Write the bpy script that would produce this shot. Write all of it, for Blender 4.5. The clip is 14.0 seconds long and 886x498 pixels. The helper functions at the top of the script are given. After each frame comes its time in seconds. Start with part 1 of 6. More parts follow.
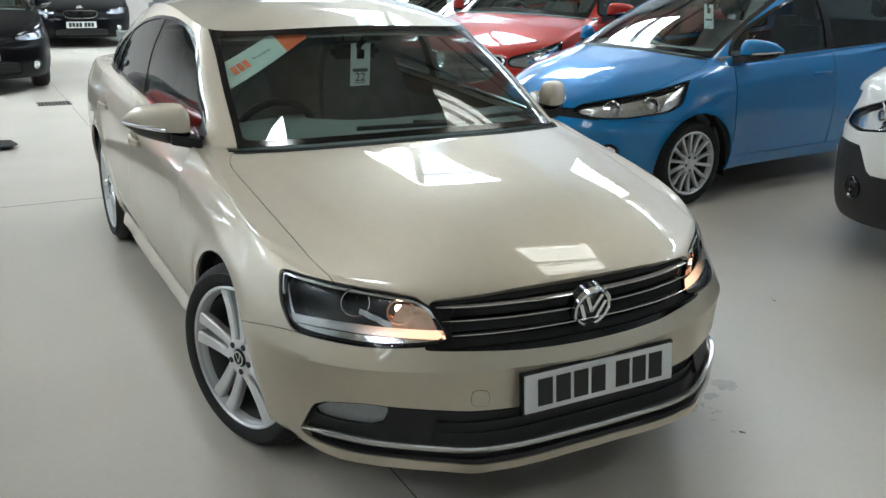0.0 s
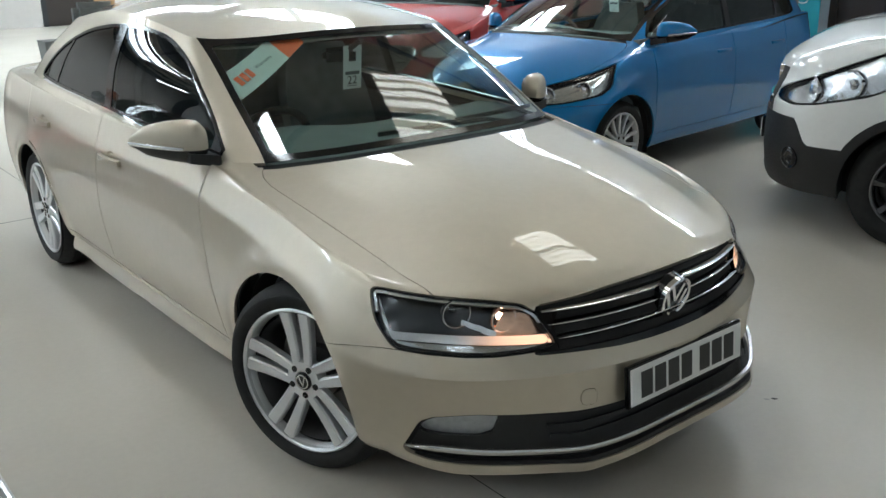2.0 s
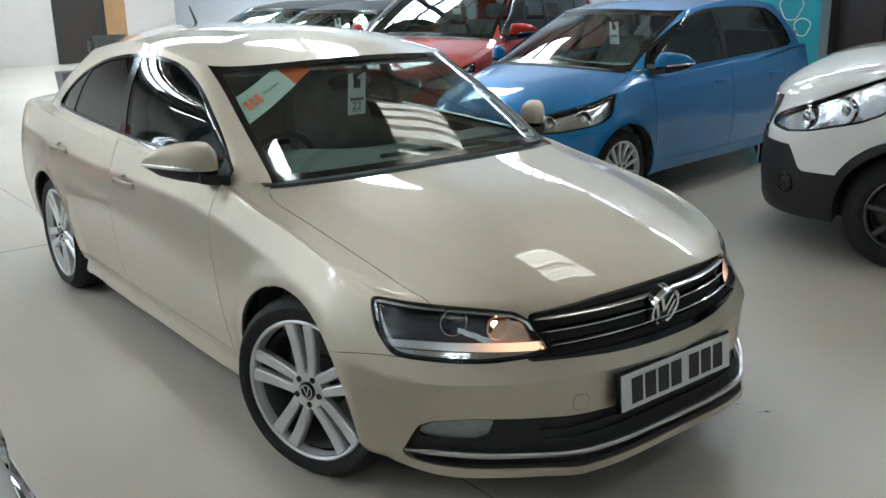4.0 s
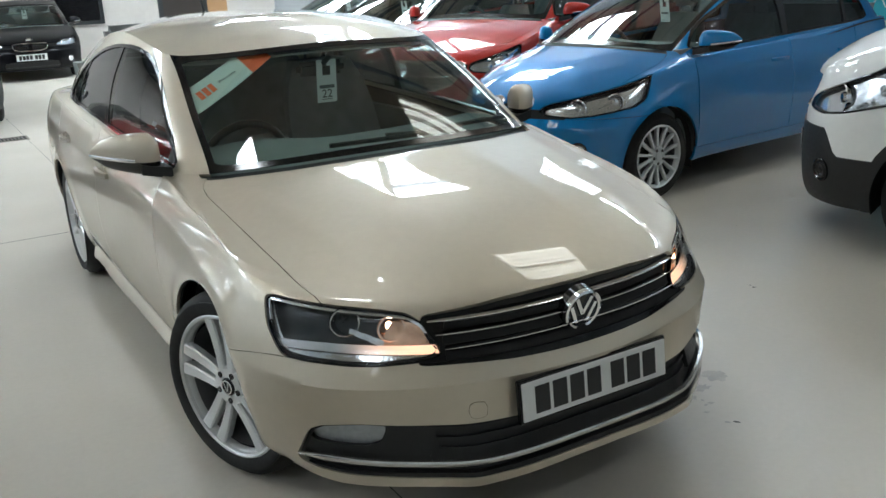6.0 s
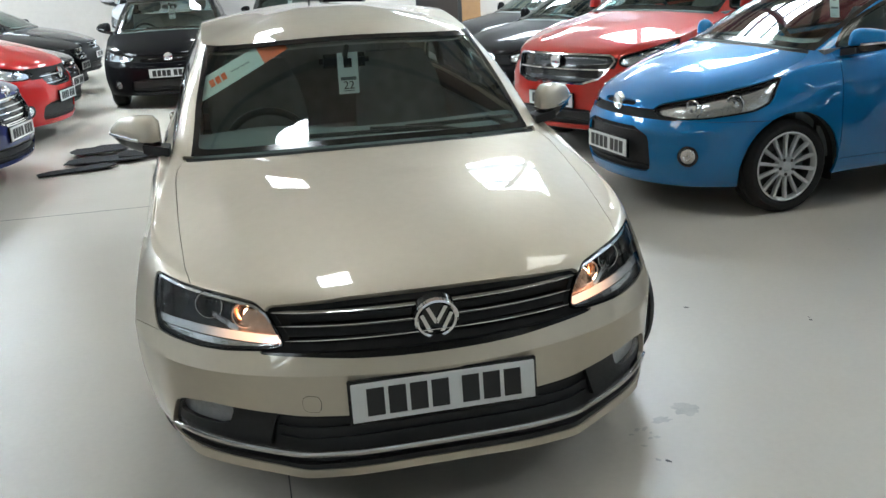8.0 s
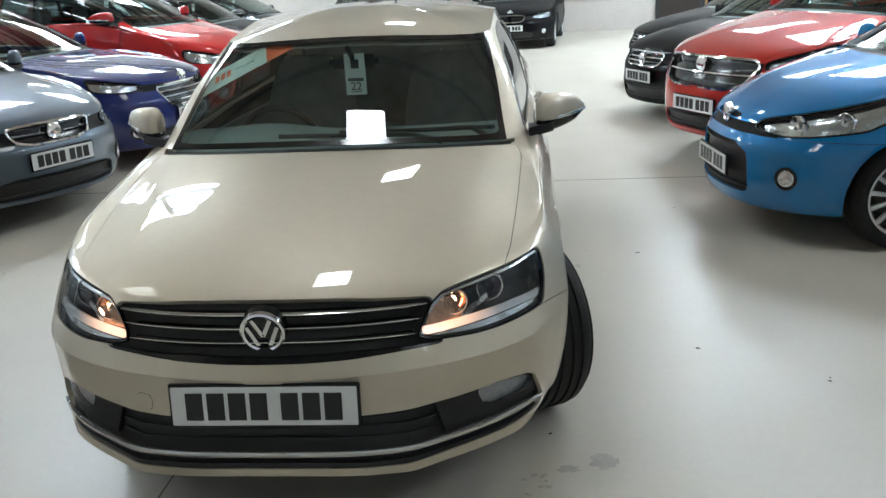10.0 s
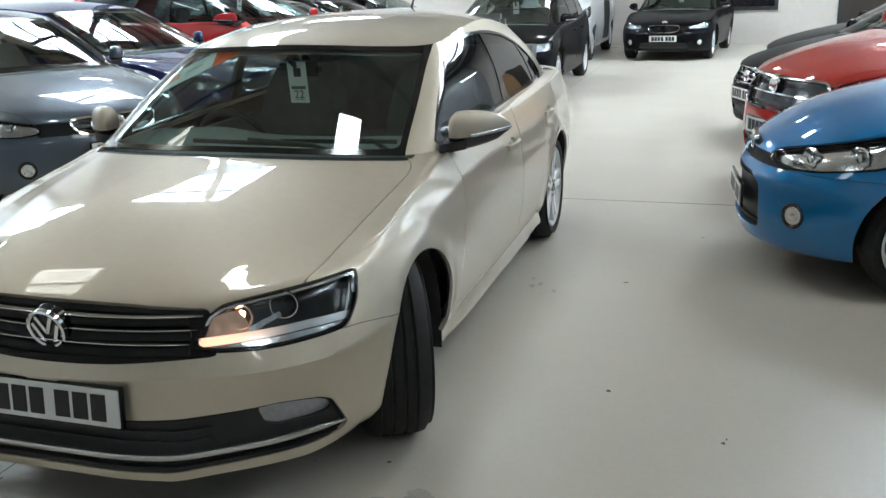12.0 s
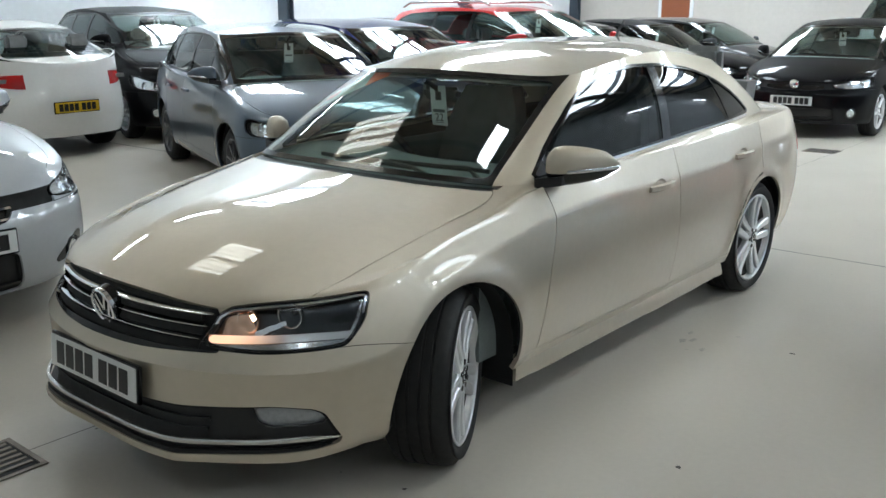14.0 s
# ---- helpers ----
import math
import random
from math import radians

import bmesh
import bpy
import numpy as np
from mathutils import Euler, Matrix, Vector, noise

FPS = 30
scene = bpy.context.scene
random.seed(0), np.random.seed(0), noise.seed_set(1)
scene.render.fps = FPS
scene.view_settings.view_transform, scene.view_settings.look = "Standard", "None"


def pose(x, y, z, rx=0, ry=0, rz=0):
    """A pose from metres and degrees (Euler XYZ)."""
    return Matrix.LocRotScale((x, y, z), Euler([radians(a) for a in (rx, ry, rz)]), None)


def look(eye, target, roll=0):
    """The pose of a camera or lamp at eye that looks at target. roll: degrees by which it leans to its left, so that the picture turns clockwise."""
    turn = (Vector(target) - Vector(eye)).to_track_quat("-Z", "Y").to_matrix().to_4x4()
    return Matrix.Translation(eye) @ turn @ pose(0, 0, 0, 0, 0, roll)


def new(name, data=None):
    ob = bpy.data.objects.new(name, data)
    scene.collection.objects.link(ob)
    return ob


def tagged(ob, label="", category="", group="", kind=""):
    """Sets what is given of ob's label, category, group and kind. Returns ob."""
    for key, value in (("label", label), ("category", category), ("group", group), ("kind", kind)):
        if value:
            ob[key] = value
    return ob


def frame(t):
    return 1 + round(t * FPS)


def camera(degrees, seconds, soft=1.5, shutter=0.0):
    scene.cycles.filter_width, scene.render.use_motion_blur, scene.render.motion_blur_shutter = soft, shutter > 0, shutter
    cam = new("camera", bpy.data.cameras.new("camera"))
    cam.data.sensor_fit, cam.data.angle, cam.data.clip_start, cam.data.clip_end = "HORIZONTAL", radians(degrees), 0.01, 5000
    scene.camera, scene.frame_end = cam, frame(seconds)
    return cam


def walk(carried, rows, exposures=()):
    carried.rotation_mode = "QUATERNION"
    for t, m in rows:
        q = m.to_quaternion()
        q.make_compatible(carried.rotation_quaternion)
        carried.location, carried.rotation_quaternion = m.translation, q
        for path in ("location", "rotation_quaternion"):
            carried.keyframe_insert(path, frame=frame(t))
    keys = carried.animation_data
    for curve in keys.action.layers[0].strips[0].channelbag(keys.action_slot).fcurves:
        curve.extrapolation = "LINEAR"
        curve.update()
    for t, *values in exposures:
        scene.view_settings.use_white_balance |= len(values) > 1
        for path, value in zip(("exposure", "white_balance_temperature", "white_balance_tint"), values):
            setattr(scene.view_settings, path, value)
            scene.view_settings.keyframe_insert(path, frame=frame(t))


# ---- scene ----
cam = camera(52.5, 14.0)
PATH = [
    (0, (-1.5, -2.73, 1.546), (-0.602, -1.047, 0.944), 0.6),
    (0.5, (-1.742, -2.683, 1.577), (-0.779, -1.044, 0.956), 0.6),
    (1, (-1.833, -2.554, 1.564), (-0.809, -0.949, 0.948), 0.5),
    (1.5, (-1.899, -2.405, 1.583), (-0.786, -0.868, 0.952), -0.8),
    (2, (-2.06, -2.317, 1.601), (-0.878, -0.834, 0.967), -0.9),
    (2.5, (-2.166, -2.292, 1.601), (-0.941, -0.841, 0.972), -0.4),
    (3, (-2.198, -2.285, 1.591), (-0.962, -0.843, 0.963), 0.4),
    (3.2, (-2.207, -2.288, 1.589), (-0.975, -0.834, 0.979), 0.6),
    (5.3, (-1.796, -2.723, 1.535), (-0.713, -1.133, 0.99), -4.2),
    (5.5, (-1.745, -2.704, 1.534), (-0.676, -1.108, 0.979), -2.4),
    (6, (-1.528, -2.682, 1.554), (-0.567, -1.03, 0.966), -2.9),
    (6.5, (-1.289, -2.83, 1.552), (-0.497, -1.088, 0.969), -3.8),
    (7, (-1.019, -3.02, 1.556), (-0.386, -1.214, 0.977), -4.2),
    (7.5, (-0.739, -3.035, 1.537), (-0.203, -1.202, 0.942), -3.5),
    (8, (-0.46, -3.101, 1.537), (-0.059, -1.232, 0.95), -3.0),
    (8.2, (-0.337, -3.121, 1.53), (-0.001, -1.239, 0.942), -2.4),
    (10.3, (0.869, -3.053, 1.541), (0.635, -1.154, 0.959), -3.2),
    (10.5, (0.974, -3.04, 1.536), (0.701, -1.141, 0.971), -3.4),
    (11, (1.206, -2.926, 1.507), (0.856, -1.036, 0.952), -2.8),
    (11.5, (1.464, -2.788, 1.515), (1.031, -0.919, 0.949), -1.8),
    (12, (1.805, -2.769, 1.527), (1.226, -0.938, 0.966), -1.7),
    (12.5, (2.02, -2.683, 1.54), (1.353, -0.88, 0.989), -1.4),
    (13, (2.177, -2.47, 1.54), (1.395, -0.715, 0.984), 0.0),
    (13.5, (2.459, -2.323, 1.510), (1.353, -0.739, 0.993), -0.7),
    (14, (2.638, -2.251, 1.540), (1.396, -0.766, 1.033), -0.2),
]
EXPOSURES = ((0, 0.26), (1.5, 0.14), (3, 0.10), (6, 0.14), (7.5, 0.38), (8.2, 0.32), (10.3, 0.22), (12, 0.16), (14, 0.04))
walk(cam, [(t, look(eye, target, roll)) for t, eye, target, roll in PATH], EXPOSURES)


# ---------------------------------------------------------------- light
world = bpy.data.worlds.new("hall_air")
scene.world = world
world.use_nodes = True
world.node_tree.nodes["Background"].inputs[0].default_value = (0.75, 0.85, 1.0, 1)
world.node_tree.nodes["Background"].inputs[1].default_value = 0.3


# ---------------------------------------------------------------- materials
def shader(name):
    m = bpy.data.materials.new(name)
    m.use_nodes = True
    return m, m.node_tree.nodes, m.node_tree.links, m.node_tree.nodes["Principled BSDF"]


def noise_into(nodes, links, target, scale, lo, hi, detail=4.0, coord="Object"):
    tc = nodes.new("ShaderNodeTexCoord")
    nz = nodes.new("ShaderNodeTexNoise")
    nz.inputs["Scale"].default_value, nz.inputs["Detail"].default_value = scale, detail
    links.new(tc.outputs[coord], nz.inputs["Vector"])
    mr = nodes.new("ShaderNodeMapRange")
    mr.inputs["From Min"].default_value, mr.inputs["From Max"].default_value = 0.25, 0.75
    mr.inputs["To Min"].default_value, mr.inputs["To Max"].default_value = lo, hi
    links.new(nz.outputs["Fac"], mr.inputs["Value"])
    if target is not None:
        links.new(mr.outputs[0], target)
    return nz, mr


def tint(nodes, links, target, colour, scale, amount, second=0.0, coord="Object"):
    """A colour that varies at a coarse and a fine scale."""
    mix = nodes.new("ShaderNodeMix")
    mix.data_type = "RGBA"
    mix.blend_type = "MULTIPLY"
    mix.inputs[0].default_value = 1.0
    mix.inputs[6].default_value = (*colour, 1)
    _, mr = noise_into(nodes, links, None, scale, 1 - amount, 1 + amount, 5, coord)
    if second:
        _, m2 = noise_into(nodes, links, None, scale * 14, 1 - second, 1 + second, 3, coord)
        mul = nodes.new("ShaderNodeMath")
        mul.operation = "MULTIPLY"
        links.new(mr.outputs[0], mul.inputs[0])
        links.new(m2.outputs[0], mul.inputs[1])
        links.new(mul.outputs[0], mix.inputs[7])
    else:
        links.new(mr.outputs[0], mix.inputs[7])
    links.new(mix.outputs[2], target)
    return mix


def bump(nodes, links, bsdf, scale, strength, distance=0.002, coord="Object"):
    b = nodes.new("ShaderNodeBump")
    b.inputs["Strength"].default_value, b.inputs["Distance"].default_value = strength, distance
    nz, _ = noise_into(nodes, links, None, scale, 0, 1, 3, coord)
    links.new(nz.outputs["Fac"], b.inputs["Height"])
    links.new(b.outputs[0], bsdf.inputs["Normal"])


def paint(name, colour, metal=0.0, rough=0.4, coat=1.0):
    """Lacquered car paint: flakes under a clear coat, with a faint film of dust."""
    m, nodes, links, b = shader(name)
    tint(nodes, links, b.inputs["Base Color"], colour, 2.2, 0.025, 0.02)
    b.inputs["Metallic"].default_value = metal
    b.inputs["Roughness"].default_value = rough
    b.inputs["Coat Weight"].default_value = coat
    b.inputs["Coat IOR"].default_value = 1.6
    b.inputs["Specular IOR Level"].default_value = 0.12 * coat
    noise_into(nodes, links, b.inputs["Coat Roughness"], 3.0, 0.004, 0.018, 4)
    return m


def plain(name, colour, rough=0.5, metal=0.0, vary=0.06, scale=6.0, rough_vary=0.06, relief=0.0, relief_scale=200.0):
    m, nodes, links, b = shader(name)
    tint(nodes, links, b.inputs["Base Color"], colour, scale, vary, vary * 0.6)
    b.inputs["Metallic"].default_value = metal
    noise_into(nodes, links, b.inputs["Roughness"], scale * 3, max(0.02, rough - rough_vary), min(1, rough + rough_vary))
    if relief:
        bump(nodes, links, b, relief_scale, relief)
    return m


def glass(name, colour, ior=1.5, rough=0.0):
    """A thin pane: clear with a tint, mirrored as glass mirrors."""
    m, nodes, links, b = shader(name)
    nodes.remove(b)
    tr, gl, lw, mix = (nodes.new("ShaderNodeBsdfTransparent"), nodes.new("ShaderNodeBsdfGlossy"),
                       nodes.new("ShaderNodeLayerWeight"), nodes.new("ShaderNodeMixShader"))
    tr.inputs[0].default_value = (*colour, 1)
    gl.inputs["Roughness"].default_value = rough
    lw.inputs["Blend"].default_value = 0.5
    low = ((ior - 1) / (ior + 1)) ** 2
    power, line = nodes.new("ShaderNodeMath"), nodes.new("ShaderNodeMath")
    power.operation, line.operation = "POWER", "MULTIPLY_ADD"
    power.inputs[1].default_value = 5.0
    line.inputs[1].default_value, line.inputs[2].default_value = 1 - low, low
    links.new(lw.outputs["Facing"], power.inputs[0])
    links.new(power.outputs[0], line.inputs[0])
    links.new(line.outputs[0], mix.inputs[0])
    links.new(tr.outputs[0], mix.inputs[1])
    links.new(gl.outputs[0], mix.inputs[2])
    links.new(mix.outputs[0], nodes["Material Output"].inputs[0])
    return m


def glow(name, colour, strength):
    m, nodes, links, b = shader(name)
    b.inputs["Base Color"].default_value = (0.8, 0.8, 0.8, 1)
    b.inputs["Emission Color"].default_value = (*colour, 1)
    b.inputs["Emission Strength"].default_value = strength
    return m


CHAMPAGNE = paint("champagne_paint", (0.60, 0.54, 0.44), 0.9, 0.54)
BLUE = paint("bright_blue_paint", (0.0, 0.165, 0.41), 0.45, 0.42)
RED_DARK = paint("deep_red_paint", (0.44, 0.020, 0.012), 0.2, 0.45)
RED = paint("red_paint", (0.55, 0.018, 0.018), 0.1, 0.4)
BLACK_CAR = paint("black_paint", (0.003, 0.003, 0.004), 0.0, 0.5, 0.3)
NAVY = paint("navy_paint", (0.008, 0.018, 0.12), 0.20, 0.48)
SLATE = paint("slate_grey_paint", (0.085, 0.115, 0.15), 0.6, 0.38)
SILVER = paint("silver_paint", (0.42, 0.44, 0.46), 0.38, 0.48)
WHITE_CAR = paint("white_paint", (0.78, 0.78, 0.76), 0.0, 0.4)
PALE_SILVER = paint("pale_silver_paint", (0.55, 0.56, 0.58), 0.25, 0.48)
DARK_GREY_CAR = paint("dark_grey_paint", (0.03, 0.032, 0.035), 0.4, 0.36)
GLOSS_BLACK = plain("gloss_black_plastic", (0.008, 0.008, 0.009), 0.12, 0, 0.1)
BLACK = plain("grained_black_plastic", (0.010, 0.010, 0.0105), 0.5, 0, 0.15, 20, relief=0.15, relief_scale=900)
DARK = plain("dark_lining", (0.008, 0.008, 0.008), 0.8, 0, 0.1)
RUBBER = plain("tyre_rubber", (0.008, 0.008, 0.008), 0.74, 0, 0.2, 12, relief=0.1, relief_scale=400)
ALLOY = plain("silver_alloy", (0.70, 0.71, 0.72), 0.40, 0.6, 0.04, 9, 0.0)
ALLOY_DARK = plain("dark_alloy", (0.12, 0.12, 0.125), 0.36, 0.7, 0.05, 9, 0.0)
# rim alloy behind the spokes, its shade put into a darker colour
BARREL = plain("shaded_alloy", (0.10, 0.10, 0.102), 0.5, 0.5, 0.1, 9)
DISC = plain("brake_iron", (0.11, 0.105, 0.10), 0.45, 0.7, 0.15, 30)
CHROME = plain("chrome", (0.82, 0.83, 0.85), 0.06, 1.0, 0.02, 8, 0.02)
SATIN = plain("satin_metal", (0.62, 0.62, 0.61), 0.22, 0.9, 0.03, 8, 0.0)
REFLECTOR = plain("lamp_reflector", (0.75, 0.76, 0.78), 0.12, 0.95, 0.05, 30, 0.0, relief=0.3, relief_scale=60)
FOG_BOWL = plain("fog_bowl", (0.42, 0.43, 0.44), 0.3, 0.5, 0.15, 60, 0.0, relief=0.5, relief_scale=45)
LAMP_GLASS = glass("lamp_lens", (0.93, 0.95, 0.97), 1.42)
SCREEN = glass("windscreen_glass", (0.82, 0.95, 0.91), 1.9)
SIDE_GLASS = glass("tinted_side_glass", (0.24, 0.29, 0.285), 1.5)
PRIVACY = glass("privacy_glass", (0.10, 0.115, 0.115), 1.52)
MIRROR = plain("mirror_face", (0.9, 0.9, 0.92), 0.02, 1.0, 0.01, 5, 0.01)
PLATE = plain("white_plate", (0.72, 0.73, 0.72), 0.35, 0, 0.03, 8)
PLATE_REAR = plain("yellow_plate", (0.75, 0.5, 0.03), 0.35, 0, 0.03, 8)
INK = plain("black_ink", (0.012, 0.012, 0.013), 0.4, 0, 0.1)
TAIL_RED = plain("tail_lamp_red", (0.45, 0.012, 0.012), 0.12, 0, 0.1, 30)
CABIN = plain("charcoal_cabin", (0.18, 0.21, 0.21), 0.75, 0, 0.12, 8, relief=0.15, relief_scale=300)
CLOTH = plain("dark_seat_cloth", (0.22, 0.23, 0.23), 0.85, 0, 0.2, 14, relief=0.3, relief_scale=500)
CABIN_PALE = plain("pale_headlining", (0.42, 0.41, 0.38), 0.85, 0, 0.05, 8)
CARD = plain("white_card", (0.72, 0.74, 0.73), 0.5, 0, 0.02, 10)
ORANGE = plain("orange_print", (0.85, 0.13, 0.03), 0.45, 0, 0.04, 10)
PALE_GREEN = plain("pale_sticker", (0.58, 0.66, 0.62), 0.5, 0, 0.03, 10)
GREY_INK = plain("grey_ink", (0.10, 0.11, 0.12), 0.5, 0, 0.05)
TEAL = plain("teal_banner", (0.01, 0.34, 0.42), 0.5, 0, 0.03, 3)
LAMP_CHROME = plain("lamp_chrome", (0.80, 0.81, 0.82), 0.14, 0.92, 0.1, 25, 0.0, relief=0.9, relief_scale=24)
DARK_CHROME = plain("smoked_chrome", (0.07, 0.072, 0.075), 0.14, 0.6, 0.1, 30, 0.0)
BULB = glow("warm_bulb", (1.0, 0.60, 0.34), 22.0)
# lamp reflector with the bulb's warm glow put into its base colour
GLOW_TINT_REFLECTOR = plain("glow_tinted_reflector", (0.82, 0.52, 0.36), 0.20, 0.95, 0.2, 30, 0.0, relief=0.5, relief_scale=38)


def light_guide(name):
    """A clear bar lit from its inner end, its glow dying out along its length."""
    m, nodes, links, b = shader(name)
    b.inputs["Base Color"].default_value = (0.72, 0.72, 0.73, 1)
    b.inputs["Metallic"].default_value, b.inputs["Roughness"].default_value = 0.6, 0.25
    b.inputs["Emission Color"].default_value = (1.0, 0.56, 0.32, 1)
    tc, sep, absx, mr = (nodes.new("ShaderNodeTexCoord"), nodes.new("ShaderNodeSeparateXYZ"),
                         nodes.new("ShaderNodeMath"), nodes.new("ShaderNodeMapRange"))
    absx.operation = "ABSOLUTE"
    mr.interpolation_type = "SMOOTHSTEP"
    mr.inputs["From Min"].default_value, mr.inputs["From Max"].default_value = 0.48, 0.66
    mr.inputs["To Min"].default_value, mr.inputs["To Max"].default_value = 1.3, 0.0
    links.new(tc.outputs["Object"], sep.inputs[0])
    links.new(sep.outputs[0], absx.inputs[0])
    links.new(absx.outputs[0], mr.inputs["Value"])
    links.new(mr.outputs[0], b.inputs["Emission Strength"])
    return m


SIDELIGHT = light_guide("warm_sidelight")

# ---------------------------------------------------------------- mesh tools
def curve(us, vs):
    """A smooth curve through (us, vs), held level outside."""
    us, vs = np.array(us, float), np.array(vs, float)
    h = np.diff(us)
    d = np.diff(vs) / h
    m = np.zeros(len(us))
    if len(us) > 2:
        m[1:-1] = (d[:-1] * h[1:] + d[1:] * h[:-1]) / (h[1:] + h[:-1])
    m[0], m[-1] = d[0], d[-1]

    def f(u):
        u = np.clip(np.asarray(u, float), us[0], us[-1])
        k = np.clip(np.searchsorted(us, u) - 1, 0, len(us) - 2)
        s = (u - us[k]) / h[k]
        return ((2 * s**3 - 3 * s**2 + 1) * vs[k] + (s**3 - 2 * s**2 + s) * h[k] * m[k]
                + (3 * s**2 - 2 * s**3) * vs[k + 1] + (s**3 - s**2) * h[k] * m[k + 1])
    return f


def chaikin(pts, rounds=2):
    p = np.array(pts, float)
    for _ in range(rounds):
        q = np.roll(p, -1, 0)
        p = np.stack([0.8 * p + 0.2 * q, 0.2 * p + 0.8 * q], 1).reshape(-1, p.shape[1])
    return p


def inside(pts, rounds=2):
    """Signed distance to a closed outline in two coordinates, negative inside."""
    p = chaikin(pts, rounds)
    q = np.roll(p, -1, 0)

    def f(u, v):
        w = np.stack([u, v], -1)[:, None]
        e = (q - p)[None]
        s = np.clip(((w - p) * e).sum(-1) / (e**2).sum(-1), 0, 1)
        dist = np.sqrt((((w - p) - s[..., None] * e) ** 2).sum(-1)).min(1)
        a, b = p[None], q[None]
        cross = ((a[..., 1] > w[..., 1]) != (b[..., 1] > w[..., 1])) & (
            w[..., 0] < (b[..., 0] - a[..., 0]) * (w[..., 1] - a[..., 1]) / (b[..., 1] - a[..., 1] + 1e-12) + a[..., 0])
        return np.where(cross.sum(1) % 2 == 1, -dist, dist)
    return f


def clip(verts, faces, f):
    """The part of a mesh where the values f of its vertices are below zero."""
    val = np.where(np.abs(f) < 1e-7, 1e-7, f)
    keep = val < 0
    out_v, out_f, index, cut = [], [], {}, {}

    def old(i):
        if i not in index:
            index[i] = len(out_v)
            out_v.append(verts[i])
        return index[i]

    def mid(i, j):
        key = (i, j) if i < j else (j, i)
        if key not in cut:
            a, b = key
            s = val[a] / (val[a] - val[b])
            cut[key] = len(out_v)
            out_v.append(verts[a] + s * (verts[b] - verts[a]))
        return cut[key]

    for face in faces:
        k = [keep[i] for i in face]
        if all(k):
            out_f.append([old(i) for i in face])
        elif any(k):
            poly = []
            for n, i in enumerate(face):
                j = face[n - 1]
                if keep[i] != keep[j]:
                    poly.append(mid(i, j))
                if keep[i]:
                    poly.append(old(i))
            if len(poly) > 2:
                out_f.append(poly)
    return (np.array(out_v) if out_v else np.zeros((0, verts.shape[1]))), out_f


def mesh_of(name, verts, faces, material, sharp=27, smooth=True):
    me = bpy.data.meshes.new(name)
    me.from_pydata([tuple(map(float, v)) for v in verts], [], [list(map(int, f)) for f in faces])
    me.materials.append(material)
    if smooth:
        me.polygons.foreach_set("use_smooth", [True] * len(me.polygons))
        me.set_sharp_from_angle(angle=radians(sharp))
    me.update()
    return me


def part(name, me, parent=None, label="", m=None):
    ob = new(name, me)
    ob.parent = parent
    if m is not None:
        ob.matrix_basis = m
    if label:
        ob["label"] = label
    return ob


class Build:
    """Collects vertices and faces of one mesh."""

    def __init__(self):
        self.v, self.f = [], []

    def add(self, verts, faces, m=None):
        n = len(self.v)
        self.v += [tuple((m @ Vector(v)) if m is not None else v) for v in verts]
        self.f += [[i + n for i in f] for f in faces]
        return self

    def box(self, lo, hi, m=None, bevel=0.0):
        (a, b, c), (d, e, g) = lo, hi
        if bevel <= 0:
            vs = [(a, b, c), (d, b, c), (d, e, c), (a, e, c), (a, b, g), (d, b, g), (d, e, g), (a, e, g)]
            return self.add(vs, [(0, 3, 2, 1), (4, 5, 6, 7), (0, 1, 5, 4), (1, 2, 6, 5), (2, 3, 7, 6), (3, 0, 4, 7)], m)
        bm = bmesh.new()
        bmesh.ops.create_cube(bm, size=1)
        bmesh.ops.scale(bm, vec=(d - a, e - b, g - c), verts=bm.verts)
        bmesh.ops.translate(bm, vec=((a + d) / 2, (b + e) / 2, (c + g) / 2), verts=bm.verts)
        bmesh.ops.bevel(bm, geom=bm.edges[:], offset=bevel, segments=2, affect="EDGES", clamp_overlap=True)
        bm.verts.index_update()
        self.add([v.co[:] for v in bm.verts], [[v.index for v in f.verts] for f in bm.faces], m)
        bm.free()
        return self

    def lathe(self, profile, n=32, m=None, closed=False):
        """Profile of (radius, x) turned about the x axis."""
        vs = [(x, r * math.cos(2 * math.pi * k / n), r * math.sin(2 * math.pi * k / n)) for r, x in profile for k in range(n)]
        fs = []
        rows = len(profile)
        for i in range(rows if closed else rows - 1):
            i2 = (i + 1) % rows
            for k in range(n):
                fs.append((i * n + k, i * n + (k + 1) % n, i2 * n + (k + 1) % n, i2 * n + k))
        return self.add(vs, fs, m)

    def loft(self, sections, m=None, caps=True):
        n = len(sections[0])
        vs = [p for s in sections for p in s]
        fs = [(i * n + k, i * n + (k + 1) % n, (i + 1) * n + (k + 1) % n, (i + 1) * n + k) for i in range(len(sections) - 1) for k in range(n)]
        if caps:
            fs += [list(range(n))[::-1], [(len(sections) - 1) * n + k for k in range(n)]]
        return self.add(vs, fs, m)

    def tube(self, pts, r, n=8, m=None, flat=1.0):
        pts = [Vector(p) for p in pts]
        secs = []
        for i, p in enumerate(pts):
            d = (pts[min(i + 1, len(pts) - 1)] - pts[max(i - 1, 0)]).normalized()
            u = d.cross(Vector((0, 0, 1)))
            u = u.normalized() if u.length > 1e-3 else Vector((1, 0, 0))
            w = u.cross(d)
            rr = r[i] if isinstance(r, (list, tuple)) else r
            secs.append([tuple(p + u * rr * math.cos(2 * math.pi * k / n) + w * rr * flat * math.sin(2 * math.pi * k / n)) for k in range(n)])
        return self.loft(secs, m)

    def mesh(self, name, material, sharp=35, smooth=True):
        return mesh_of(name, self.v, self.f, material, sharp, smooth)


